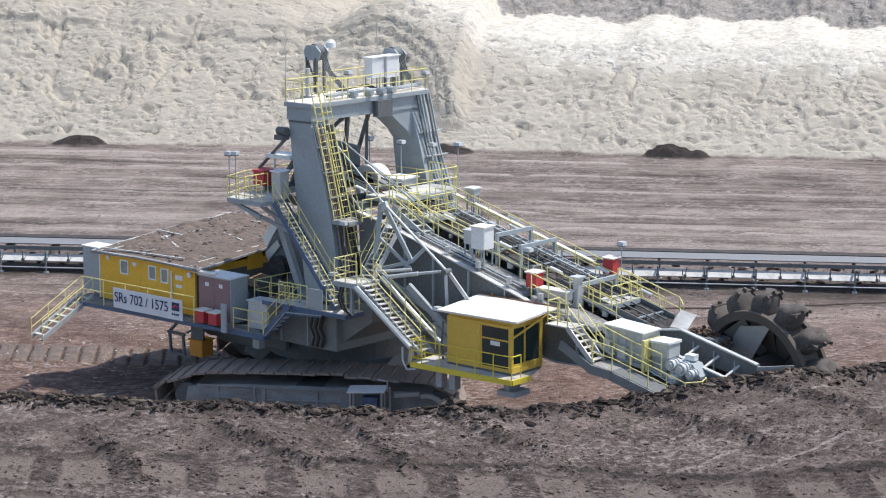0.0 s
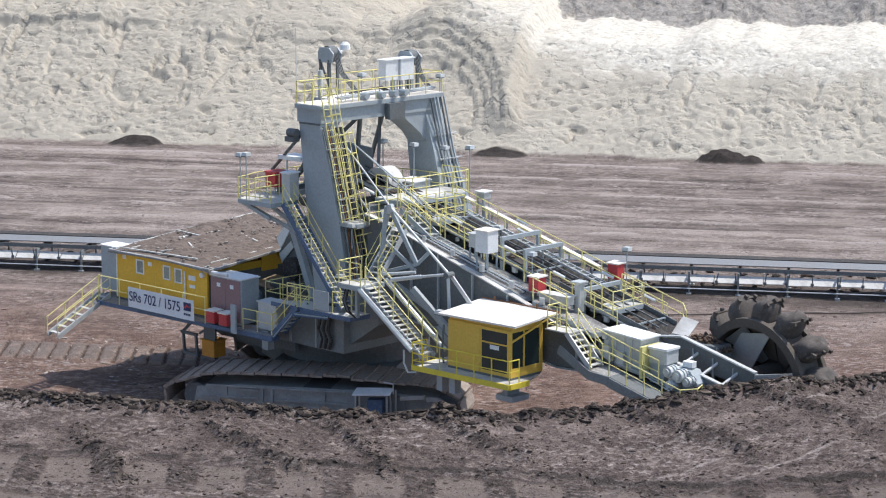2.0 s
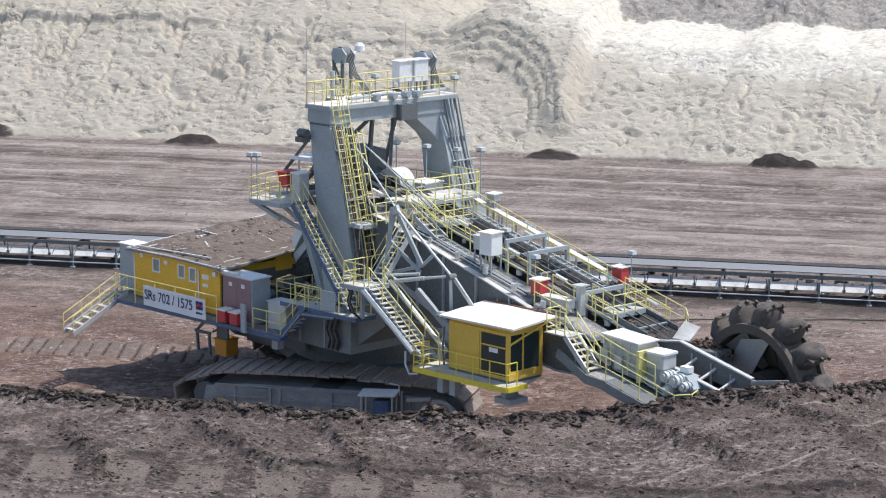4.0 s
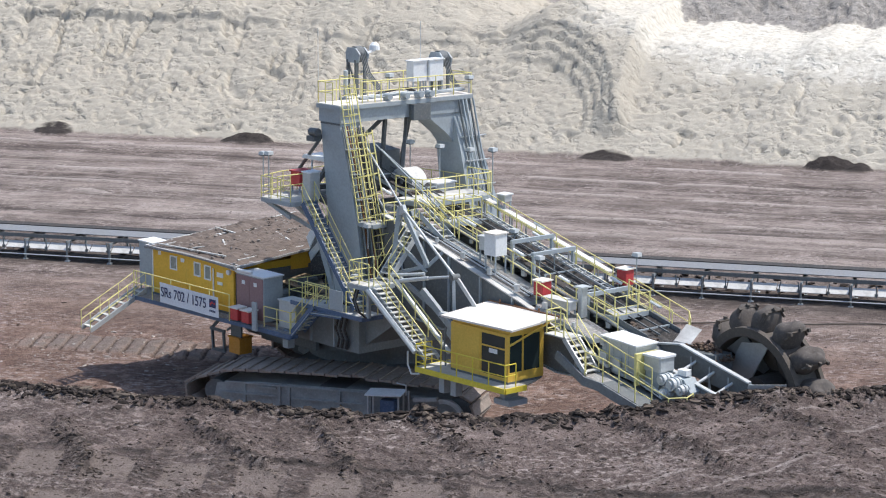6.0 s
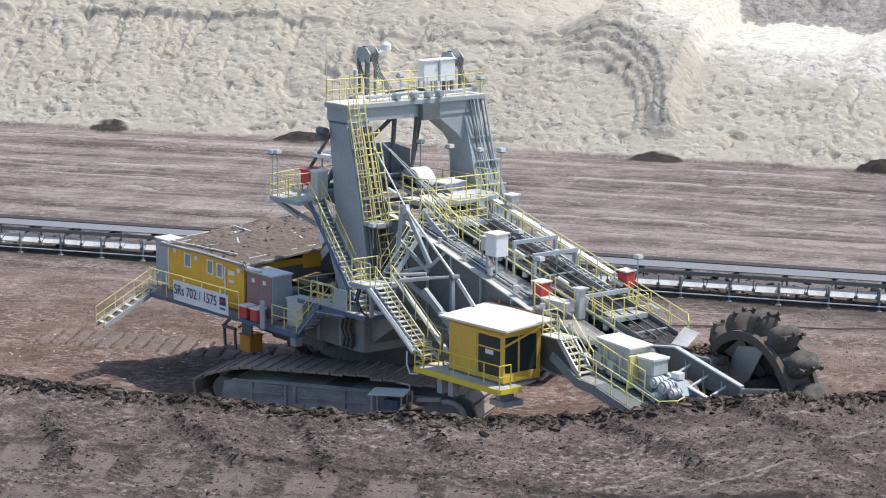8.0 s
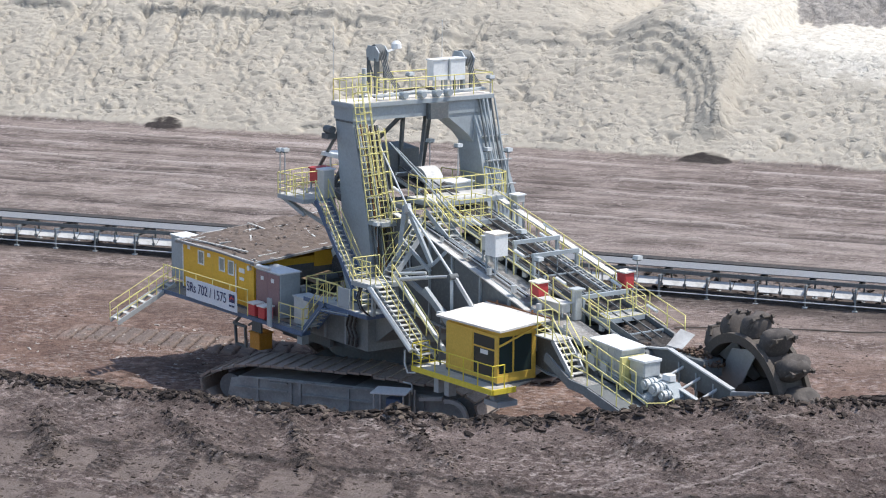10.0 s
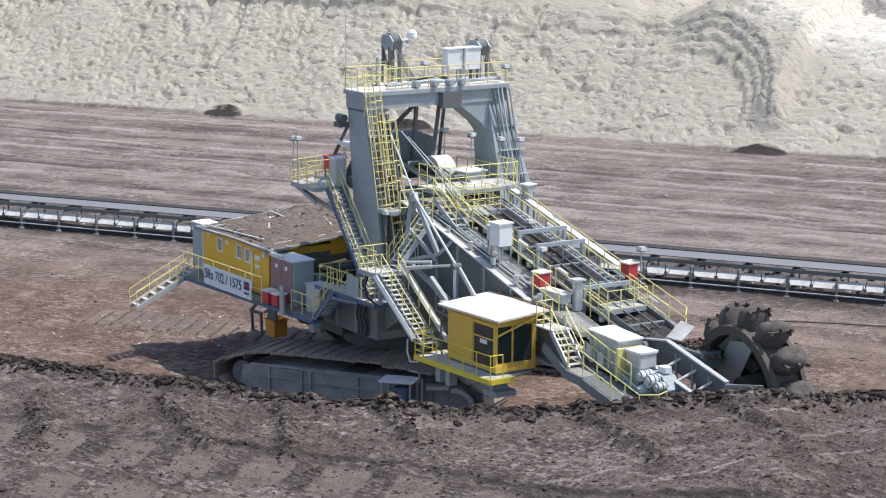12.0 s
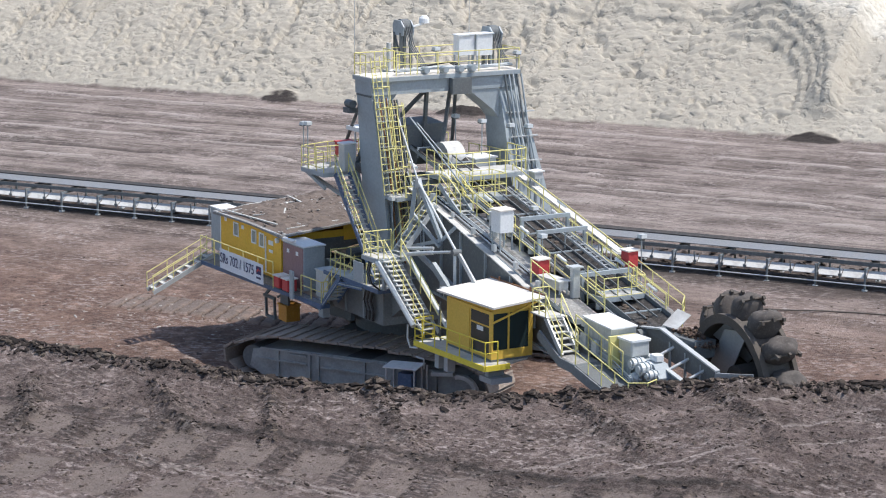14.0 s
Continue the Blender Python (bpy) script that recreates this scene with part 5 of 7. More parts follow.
def build_banner():
    ob = thing("banner", (-8.95, -7.46, 3.73), "white banner with dark blue lettering tied to the rail", "banner")
    y = -7.47
    sh = Shape()
    n = 14
    xs = [-8.95 + 5.25 * k / n for k in range(n + 1)]
    top = [(x, y + 0.015 * math.sin(k * 1.3), 4.79) for k, x in enumerate(xs)]
    bot = [(x, y + 0.02 * math.sin(k * 0.9 + 1), 3.73) for k, x in enumerate(xs)]
    back = [(a, b + 0.012, c) for a, b, c in top + bot]
    m = n + 1
    f = [(k, k + m, k + m + 1, k + 1) for k in range(n)]
    sh.add(top + bot + back, f + [tuple(i + 2 * m for i in q[::-1]) for q in f])
    cloth = part("cloth", sh, BANNER, ob)
    cu = bpy.data.curves.new("lettering", "FONT")
    cu.body, cu.size, cu.extrude, cu.align_x, cu.align_y = "SRs 702 / 1575", 0.92, 0.004, "LEFT", "CENTER"
    tmp = bpy.data.objects.new("lettering_source", cu)
    scene.collection.objects.link(tmp)
    me = bpy.data.meshes.new_from_object(tmp.evaluated_get(bpy.context.evaluated_depsgraph_get()))
    bpy.data.objects.remove(tmp)
    xs = [v.co.x for v in me.vertices]
    k = 4.05 / (max(xs) - min(xs))
    x_min = min(xs)
    for v in me.vertices:
        v.co = Vector((-8.8 + (v.co.x - x_min) * k, y - 0.03 - v.co.z, 4.30 + v.co.y * 0.8))
    me.materials.clear()
    me.materials.append(INK)
    part("lettering", me, None, cloth, "dark blue letters and numbers")
    part("emblem", Shape().box(-4.45, -3.9, y - 0.034, y - 0.024, 4.2, 4.62), INK, cloth, "small dark blue emblem square")
    part("emblem", Shape().prism([(-4.42, y - 0.04, 4.36), (-4.2, y - 0.04, 4.54), (-4.05, y - 0.04, 4.42), (-3.93, y - 0.04, 4.5), (-3.93, y - 0.04, 4.36), (-4.2, y - 0.04, 4.42), (-4.3, y - 0.04, 4.3)], (0, 0.005, 0)), RED, cloth, "red wave on the emblem")
    part("caption_bars", bars(-4.45, y - 0.02, 3.96, 0.55, 0.1, 4, Shape()), INK, cloth, "small dark bars")
    return ob


build_banner()
cabinet("switch_cabinet", -3.75, -1.4, -6.3, -5.1, 3.72, 5.95, STEEL, WHITE, "tall grey switch cabinet with maroon double doors on the walkway", door=MAROON)
for x in (-3.2, -2.2):
    solid("warning_plate", Shape().box(x, x + 0.26, -6.355, -6.34, 5.45, 5.65), WHITE, (x, -6.35, 5.45), "small white warning plate on a maroon door", "sign", "warning plates")
lamp = Shape().tube((-4.0, -6.4, 6.12), (-2.4, -6.3, 6.12), 0.09, 8)
solid("roof_pipe", lamp, WHITE, (-2.8, -6.35, 5.9), "white pipe above the switch cabinet", "pipe")
for x in (-3.15, -2.2):
    cabinet("hose_box", x, x + 0.62, -7.15, -6.6, 3.74, 4.32, RED, ROOFW, "red hose box with a pale lid on the walkway", category="hose box", group="red hose boxes")
cabinet("junction_box", -0.3, 1.05, -6.2, -5.35, 3.72, 5.05, STEEL_PALE, STEEL_PALE, "low pale grey junction box at the end of the walkway")
ORANGE = paint("orange_box_paint", (0.62, 0.26, 0.02), amount=0.4, rough=0.5)
cabinet("grease_box", -4.75, -3.8, -6.1, -5.3, 1.6, 2.4, ORANGE, ORANGE, "orange-yellow box hung under the platform", category="box")
# invented dark girders and box that fill the shaded space under the tail
under = thing("tail_shade_fill", (-5.0, -4.6, 3.55), "dark underframe added to fill the shade below the tail platform", "frame")
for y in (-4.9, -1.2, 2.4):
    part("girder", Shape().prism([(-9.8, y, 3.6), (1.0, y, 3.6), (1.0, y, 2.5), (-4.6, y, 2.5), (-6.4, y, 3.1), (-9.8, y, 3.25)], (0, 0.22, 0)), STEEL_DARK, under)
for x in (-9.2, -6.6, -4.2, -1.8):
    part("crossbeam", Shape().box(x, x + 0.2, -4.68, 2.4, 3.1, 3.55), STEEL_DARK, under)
part("shade_fill_box", Shape().box(-4.2, -1.4, -4.5, -1.4, 2.2, 3.1, 0.1), STEEL_DARK, under)
hang = Shape().box(-4.7, -3.8, -6.0, -5.9, 2.38, 3.4).box(-6.3, -5.0, -6.2, -6.1, 2.55, 2.7)
for x in (-6.2, -5.2):
    hang.beam((x, -6.1, 2.6), (x + 0.1, -6.1, 1.5), 0.12, 0.12)
hang.beam((-6.1, -6.1, 1.55), (-5.1, -6.1, 1.55), 0.14, 0.12).beam((-5.0, -6.0, 2.7), (-3.8, -5.8, 3.4), 0.1, 0.1).beam((-6.2, -6.1, 2.65), (-5.4, -5.9, 3.45), 0.12, 0.14)
solid("hanger_frame", hang, STEEL_DARK, (-5.5, -6.0, 1.5), "dark grey hanger frame under the tail platform", "frame")
solid("support_leg", Shape().box(0.0, 0.45, -6.2, -5.8, 2.7, 3.65), STEEL, (0.2, -6, 2.7), "short grey support under the walkway", "support")
solid("control_post", Shape().box(-1.15, -0.8, -7.25, -7.15, 3.5, 4.95), STEEL, (-1, -7.2, 3.5), "narrow grey control post on the walkway edge", "post")
# machinery between the house and the tower
pump = thing("pump_set", (-3.1, -2.6, 3.7), "dark pump set with a brown wooden cover behind the switch cabinet", "pump")
part("body", Shape().box(-3.9, -2.5, -3.3, -1.9, 3.7, 4.9, 0.08), STEEL_DARK, pump)
part("motor", Shape().tube((-3.5, -3.9, 4.5), (-3.5, -3.3, 4.5), 0.32, 14), STEEL, pump)
for k in range(5):
    part("cover_board", Shape().prism([(-3.95, -3.45 + 0.34 * k, 5.05 + 0.05 * k), (-2.4, -3.45 + 0.34 * k, 4.98 + 0.05 * k), (-2.4, -3.15 + 0.34 * k, 5.02 + 0.05 * k), (-3.95, -3.15 + 0.34 * k, 5.09 + 0.05 * k)], (0, 0, 0.05)), WOOD, pump)
part("cover_frame", Shape().box(-3.8, -3.7, -3.2, -1.9, 4.9, 5.06).box(-2.7, -2.6, -3.2, -1.9, 4.9, 5.0), WOOD, pump)
deck("inner_deck", [(-1.2, -5.0, 4.75), (2.2, -5.0, 4.75), (2.2, -1.0, 4.75), (-1.2, -1.0, 4.75)], 0.07, "inner grating deck between house and tower", WOOD)
handrail([(-1.15, -1.4, 4.75), (-1.15, -4.9, 4.75), (2.1, -4.9, 4.75)], step=1.1)
solid("plank", Shape().box(-0.9, 1.6, -3.8, -3.2, 4.76, 4.84), WOOD, (0, -3.5, 4.76), "weathered plank lying on the inner deck", "plank")


def build_transfer():
    ob = thing("transfer_chute", (-2.4, -1.0, 4.4), "dark transfer chute with pale side plates behind the tower", "chute")
    part("chute", Shape().prism([(-3.4, -1.9, 6.6), (-2.0, -1.9, 8.6), (0.2, -1.9, 8.6), (0.6, -1.9, 4.6), (-1.8, -1.9, 4.6)], (0, 3.0, 0)), STEEL_DARK, ob)
    part("plate", Shape().prism([(-3.5, -2.0, 7.3), (-2.6, -2.0, 8.4), (-2.3, -2.0, 8.1), (-3.2, -2.0, 6.8)], (0, 0.06, 0)), WHITE, ob, "pale side plate")
    part("plate", Shape().prism([(-3.3, -2.02, 6.5), (-2.4, -2.02, 7.3), (-2.2, -2.02, 7.0), (-3.1, -2.02, 6.1)], (0, 0.06, 0)), STEEL_PALE, ob, "pale side plate")
    part("drum", Shape().tube((-2.2, -2.3, 5.9), (-2.2, 1.2, 5.9), 0.6, 18), RUBBER, ob)
    part("drum", Shape().tube((-1.2, -2.3, 5.0), (-1.2, 1.2, 5.0), 0.4, 16), STEEL_DARK, ob)
    part("motor", Shape().tube((-2.4, -3.2, 5.2), (-2.4, -2.3, 5.2), 0.3, 14).box(-2.7, -2.0, -3.0, -2.4, 4.78, 5.0), STEEL_DARK, ob)
    part("chute_post", Shape().box(-2.0, -1.7, -1.6, -1.3, 3.55, 4.7).box(-0.2, 0.1, -1.6, -1.3, 3.55, 4.7), STEEL_DARK, ob)
    return ob


build_transfer()


# ---- digging boom ----
def zd(x):
    """Height of the boom's walking level."""
    return 9.6 - 0.272 * (x - 6.2)


def build_boom():
    ob = thing("digging_boom", (5, -1.5, 5.2), "sloping grey steel digging boom with deep side plates", "boom")
    near = [(4.9, 9.75), (6.4, 9.45), (14.8, 7.0), (17.6, 6.05), (20.4, 5.0), (20.4, 4.35), (17.2, 4.25), (12.5, 5.1), (9.2, 4.9), (5.2, 5.3)]
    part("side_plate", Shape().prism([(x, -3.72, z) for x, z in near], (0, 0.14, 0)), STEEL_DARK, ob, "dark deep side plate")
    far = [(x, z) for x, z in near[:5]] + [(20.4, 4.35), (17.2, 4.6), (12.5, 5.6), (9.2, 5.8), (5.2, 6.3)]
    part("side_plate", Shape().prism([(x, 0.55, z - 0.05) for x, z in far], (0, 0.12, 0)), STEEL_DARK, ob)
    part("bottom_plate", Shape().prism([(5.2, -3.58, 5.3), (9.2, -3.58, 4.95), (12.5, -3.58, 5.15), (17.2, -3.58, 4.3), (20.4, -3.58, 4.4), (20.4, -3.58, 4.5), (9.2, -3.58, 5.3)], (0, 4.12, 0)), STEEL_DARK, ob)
    for x in (8.0, 9.8, 12.0, 14.2, 16.2, 18.4):
        i = next(k for k in range(4) if near[k][0] <= x <= near[k + 1][0])
        t = (x - near[i][0]) / (near[i + 1][0] - near[i][0])
        zt = near[i][1] + t * (near[i + 1][1] - near[i][1])
        part("web_rib", Shape().box(x - 0.04, x + 0.04, -3.84, -3.722, 5.1 if x < 17 else 4.5, zt - 0.05), STEEL, ob)
    e = Shape().pipe([], 0.1)
    for (xa, za), (xb, zb) in zip(near[:4], near[1:5]):
        e.beam((xa, -3.7, za + 0.03), (xb, -3.7, zb + 0.03), 0.32, 0.06)
    part("top_flange", e, DUSTY, ob, "dusty pale top flange")
    lo = Shape()
    for (xa, za), (xb, zb) in zip(near[5:-1], near[6:]):
        lo.beam((xa, -3.7, za - 0.03), (xb, -3.7, zb - 0.03), 0.3, 0.06)
    part("bottom_flange", lo, STEEL, ob)
    # rusty patch plate and splice on the near web
    part("splice_plate", Shape().prism([(14.3, -3.745, 6.9), (15.2, -3.745, 6.65), (15.2, -3.745, 5.9), (14.3, -3.745, 6.1)], (0, 0.02, 0)), RUST, ob, "rust-brown splice plate")
    for k in range(8):
        x = 5.6 + 2.0 * k
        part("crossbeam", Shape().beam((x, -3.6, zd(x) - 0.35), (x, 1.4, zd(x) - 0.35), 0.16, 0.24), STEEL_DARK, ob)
    return ob


build_boom()


def strip(name, x0, x1, y0, y1, lift, label, material, parent=None):
    ring = [(x0, y0, zd(x0) + lift), (x1, y0, zd(x1) + lift), (x1, y1, zd(x1) + lift), (x0, y1, zd(x0) + lift)]
    return deck(name, ring, 0.06, label, material, STEEL)


strip("boom_walkway", 6.2, 15.0, -3.5, -2.45, -0.12, "dusty grey grating walkway along the boom", GRATE)
strip("boom_walkway", 15.6, 19.2, -3.6, -2.3, 0.0, "grey grating walkway along the lower boom", GRATE)
strip("boom_walkway", 6.0, 20.3, 0.72, 1.42, 0.0, "grating walkway on the far side of the boom", GRATE)
strip("boom_walkway", 7.2, 15.2, -2.40, -1.86, -0.22, "pale dusty grating strip between walkway and belt", DUSTY)
strip("boom_walkway", 7.2, 19.6, 0.34, 0.68, -0.10, "narrow pale grating strip on the far side of the belt", DUSTY)
cov = thing("belt_cover", (6.1, 0.6, zd(6.1)), "long pale cover sheet beside the far boom walkway", "cover")
for k in range(9):
    xa, xb = 6.1 + 1.0 * k, 7.06 + 1.0 * k
    if xb > 15.2:
        break
    part("sheet", Shape().prism([(xa, 1.48, zd(xa) + 0.62), (xb, 1.48, zd(xb) + 0.62), (xb, 1.95, zd(xb) + 0.55), (xa, 1.95, zd(xa) + 0.55)], (0, 0, 0.05)).beam((xa + 0.1, 1.7, zd(xa + .1) - 0.3), (xa + 0.1, 1.7, zd(xa + .1) + 0.55), 0.06, 0.06), PANEL, cov)
handrail([(x, -2.35, zd(x)) for x in (7.6, 15.2)], step=1.3)
handrail([(x, 1.45, zd(x)) for x in (6.0, 13.0, 20.3)], step=1.35)
handrail([(x, 0.66, zd(x)) for x in (7.5, 20.0)], step=1.35, label="yellow handrail between the belt and the far walkway")
handrail([(x, -1.85, zd(x)) for x in (8.2, 11.5)], step=1.1, label="yellow handrail beside the belt")
handrail([(x, -2.2, zd(x)) for x in (15.4, 19.4)], step=1.2, label="yellow handrail beside the lower belt")
handrail([(15.6, -3.6, zd(15.6)), (17.6, -3.6, zd(17.6))], step=1.0)
handrail([(20.3, 1.45, zd(20.3)), (20.9, 0.9, zd(20.6) - 0.1)], step=0.9)


def build_belt():
    ob = thing("boom_conveyor", (3, -0.8, 9), "inclined belt conveyor with idlers along the boom", "conveyor")
    zb = lambda x: zd(x) + 0.12
    x0, x1 = 1.5, 20.9
    s = Shape()
    prof = [(-1.75, 0.30), (-1.25, 0.02), (-0.25, 0.02), (0.25, 0.30)]
    for (ya, ha), (yb, hb) in zip(prof, prof[1:]):
        s.prism([(x0, ya, zb(x0) + ha), (x0, yb, zb(x0) + hb), (x0, yb, zb(x0) + hb + 0.03), (x0, ya, zb(x0) + ha + 0.03)], (x1 - x0, 0, zb(x1) - zb(x0)))
    part("belt", s, RUBBER, ob)
    for y in (-1.72, 0.22, -1.05, -0.45):
        b = 0.12 if y in (-1.72, 0.22) else 0.05
        h = 0.18 if b > 0.1 else 0.45
        part("stringer", Shape().beam((x0, y, zb(x0) + h), (x1, y, zb(x1) + h), b, b * 1.4), STEEL_DARK if b < 0.1 else STEEL, ob)
    roller = Shape().tube((0, -1.7, 0.28), (0, -1.25, 0.06), 0.07, 8).tube((0, -1.25, 0.06), (0, -0.25, 0.06), 0.07, 8).tube((0, -0.25, 0.06), (0, 0.2, 0.28), 0.07, 8).mesh("idler", STEEL_PALE)
    hoop = Shape().beam((0, -1.75, 0.42), (0, 0.25, 0.42), 0.06, 0.06).box(-0.03, 0.03, -1.78, -1.7, -0.1, 0.45).box(-0.03, 0.03, 0.2, 0.28, -0.1, 0.45).mesh("cross_bar", STEEL)
    side = Shape().box(-0.45, 0.45, 0.26, 0.5, 0.1, 0.16).mesh("side_plate", DUSTY)
    for k in range(19):
        x = x0 + 0.7 + k
        p = part("idler", roller, None, ob)
        p.location = p.location + Vector((x, 0, zb(x) - 0.1))
        if k % 2 == 0:
            p = part("cross_bar", hoop, None, ob)
            p.location = p.location + Vector((x, 0, zb(x)))
        p = part("side_plate", side, None, ob)
        p.location = p.location + Vector((x, 0, zb(x)))
        p.rotation_euler = (0, math.atan(0.272), 0)
    for y in (-1.82, 0.30):
        part("skirt_plate", Shape().beam((15.6, y, zb(15.6) + 0.30), (x1 - 0.1, y, zb(x1 - 0.1) + 0.30), 0.05, 0.42), STEEL_DARK, ob, "dark skirt plate beside the belt")
    # carried earth
    e = Shape()
    for k in range(90):
        x = rng.uniform(3, 20.8)
        y, r = rng.normal(-0.75, 0.25), rng.uniform(0.05, 0.16)
        e.add([(x + p[0] * r, y + p[1] * r, zb(x) + 0.06 + p[2] * r * 0.6) for p in v0 * (1 + 0.4 * (rng.random((len(v0), 1)) - 0.5))], f0.tolist())
    tagged(part("carried_earth", e, EARTH, ob, "lumps of earth riding on the belt"), kind="stuff")
    part("tail_drum", Shape().tube((x1 + 0.1, -1.6, zb(x1) - 0.25), (x1 + 0.1, 0.1, zb(x1) - 0.25), 0.3, 16), STEEL_DARK, ob)
    part("head_drum", Shape().tube((x0, -1.6, zb(x0) - 0.3), (x0, 0.1, zb(x0) - 0.3), 0.42, 18), STEEL_DARK, ob)
    return ob


build_belt()
for xa in (12.15, 13.6, 17.2):
    g = thing("belt_gantry", (xa, -1.9, zd(xa)), "grey steel gantry frame across the boom belt", "gantry", "gantries over the belt")
    h = 1.25 if xa < 14 else 0.9
    for y in (-1.9, 0.62):
        part("post", Shape().box(xa - 0.07, xa + 0.07, y - 0.07, y + 0.07, zd(xa) - 0.3, zd(xa) + h), STEEL, g)
    part("crossbar", Shape().beam((xa, -2.0, zd(xa) + h), (xa, 0.72, zd(xa) + h), 0.16, 0.18), STEEL, g)

cabinet("control_cabinet", 11.75, 12.55, -3.35, -2.6, 8.75, 9.75, WHITE, ROOFW, "white control cabinet on legs beside the boom walkway", legs=0.85)
cabinet("control_cabinet", 11.0, 11.5, -3.0, -2.55, 8.85, 9.45, STEEL_PALE, STEEL_PALE, "small grey cabinet beside the white one", legs=0.55)
cabinet("hose_box", 14.85, 15.45, -3.1, -2.5, 7.3, 7.95, RED, ROOFW, "red hose box with a pale lid on the boom walkway", legs=0.15, category="hose box", group="red hose boxes")
cabinet("hose_box", 16.35, 16.95, 0.75, 1.3, 7.55, 8.25, RED, ROOFW, "red hose box with a pale lid on the far walkway", legs=0.8, category="hose box", group="red hose boxes")
cabinet("pump_box", 15.6, 17.3, -3.2, -2.7, 6.95, 7.3, PANEL, PANEL, "long pale box on the lower boom walkway", legs=0.2, category="box")
cabinet("lamp_housing", 7.2, 7.75, 1.6, 2.1, 10.2, 10.5, STEEL_PALE, WHITE, "pale lamp housing on two posts beside the boom", legs=1.3, category="lamp housing")
for x, y, h in ((14.2, -2.1, 1.3), (13.2, -0.2, 1.0), (10.2, 0.0, 0.7)):
    floodlight((x, y, zd(x)), h, label="pale floodlight on a post along the boom")
solid("control_post", Shape().box(17.2, 17.5, -2.6, -2.2, zd(17.3), zd(17.3) + 1.35, 0.04).box(17.05, 17.6, -2.7, -2.1, zd(17.3) + 1.35, zd(17.3) + 1.42), STEEL_PALE, (17.3, -2.4, zd(17.3)), "pale grey control post on the lower boom", "post")
floodlight((16.9, 1.5, zd(16.9)), 2.15, label="floodlight on a tall thin pole beside the far walkway")

# platforms at the upper end of the boom
deck("loop_platform", [(4.3, -2.5, 10.4), (6.0, -2.5, 10.4), (6.4, -1.9, 10.4), (6.4, 1.7, 10.4), (6.0, 2.25, 10.4), (4.3, 2.25, 10.4)], 0.08, "pale platform with rounded rail above the belt", DUSTY)
handrail([(4.3, -2.45, 10.4), (5.85, -2.5, 10.4), (6.2, -2.35, 10.4), (6.37, -2.0, 10.4), (6.4, 1.7, 10.4), (6.25, 2.05, 10.4), (5.95, 2.2, 10.4), (4.3, 2.2, 10.4)], label="yellow handrail bent round the platform ends", step=0.9, h=1.1)
deck("cage_platform", [(6.9, -2.2, 9.65), (8.2, -2.2, 9.65), (8.2, -0.3, 9.65), (6.9, -0.3, 9.65)], 0.08, "small grating platform over the belt", STEEL_PALE)
handrail([(8.2, -2.2, 9.65), (6.9, -2.2, 9.65), (6.9, -0.3, 9.65), (8.2, -0.3, 9.65), (8.2, -2.2, 9.65)], label="yellow cage rail round a small platform", step=0.65, rails=3)
stair((8.6, -3.1, 8.95), (6.6, -3.1, 10.1), (0, 0.7, 0), "short yellow-railed steps up to the platform")
handrail([(6.0, -4.6, 9.5), (6.0, -2.7, 9.5), (7.5, -2.7, 9.2)], step=0.7, rails=3)
handrail([(17.6, -1.9, zd(17.6) + 0.45), (18.9, -1.9, zd(18.9) + 0.45), (18.9, 0.3, zd(18.9) + 0.45), (17.6, 0.3, zd(17.6) + 0.45)], label="yellow cage rail round a crossing step", step=0.65, rails=3)
deck("crossing_step", [(17.6, -1.9, zd(18) + 0.4), (18.9, -1.9, zd(18) + 0.4), (18.9, 0.3, zd(18) + 0.4), (17.6, 0.3, zd(18) + 0.4)], 0.06, "pale crossing step above the belt", DUSTY)
solid("dust_hood", Shape().prism([(-0.4, -1.9, 11.0), (1.3, -1.9, 11.0), (1.3, -1.9, 12.25), (-0.4, -1.9, 12.4)], (0, 2.2, 0)), STEEL_DARK, (0.4, -0.7, 11.0), "large dark steel dust hood inside the portal", "hood")
drum = Shape().ring((2.6, -0.2, 10.6), "y", 0.55, 0.9, 0.5, 16, radians(-10), radians(190))
solid("drum_guard", drum, PANEL, (2.6, -0.2, 10.5), "pale curved guard over the head drum", "guard")
cabinet("drive_box", 2.6, 3.9, 0.6, 1.8, 10.0, 10.7, STEEL_PALE, WHITE, "pale drive box beside the head drum", category="box")
deck("drive_deck", [(1.9, -2.6, 9.95), (4.2, -2.6, 9.95), (4.2, 2.6, 9.95), (1.9, 2.6, 9.95)], 0.07, "dark steel deck inside the portal", STEEL_DARK)
handrail([(0.6, 2.2, 9.95), (2.2, 2.45, 9.95), (4.2, 2.45, 9.95)], rails=3, step=0.8)
for (x, y, h) in ((6.2, 2.2, 2.4), (4.4, 2.3, 2.2), (3.0, 1.5, 2.3), (1.4, 0.9, 2.4)):
    floodlight((x, y, 10.1), h, label="floodlight on a thin pole beside the portal")
# hoist rods from the tower to the boom frame
rods = thing("hoist_rods", (7.57, -4.85, 10.6), "long grey hoist rods from the tower to the boom frame", "rods")
part("rod", Shape().tube((7.57, -4.85, 10.67), (2.9, -3.3, 13.0), 0.045, 8), STEEL_PALE, rods)
part("rod", Shape().tube((8.2, -2.4, 9.9), (2.9, -2.6, 12.9), 0.04, 8), STEEL, rods)
part("rod", Shape().tube((8.6, -1.9, 9.6), (2.9, -2.2, 12.6), 0.035, 8), STEEL, rods)

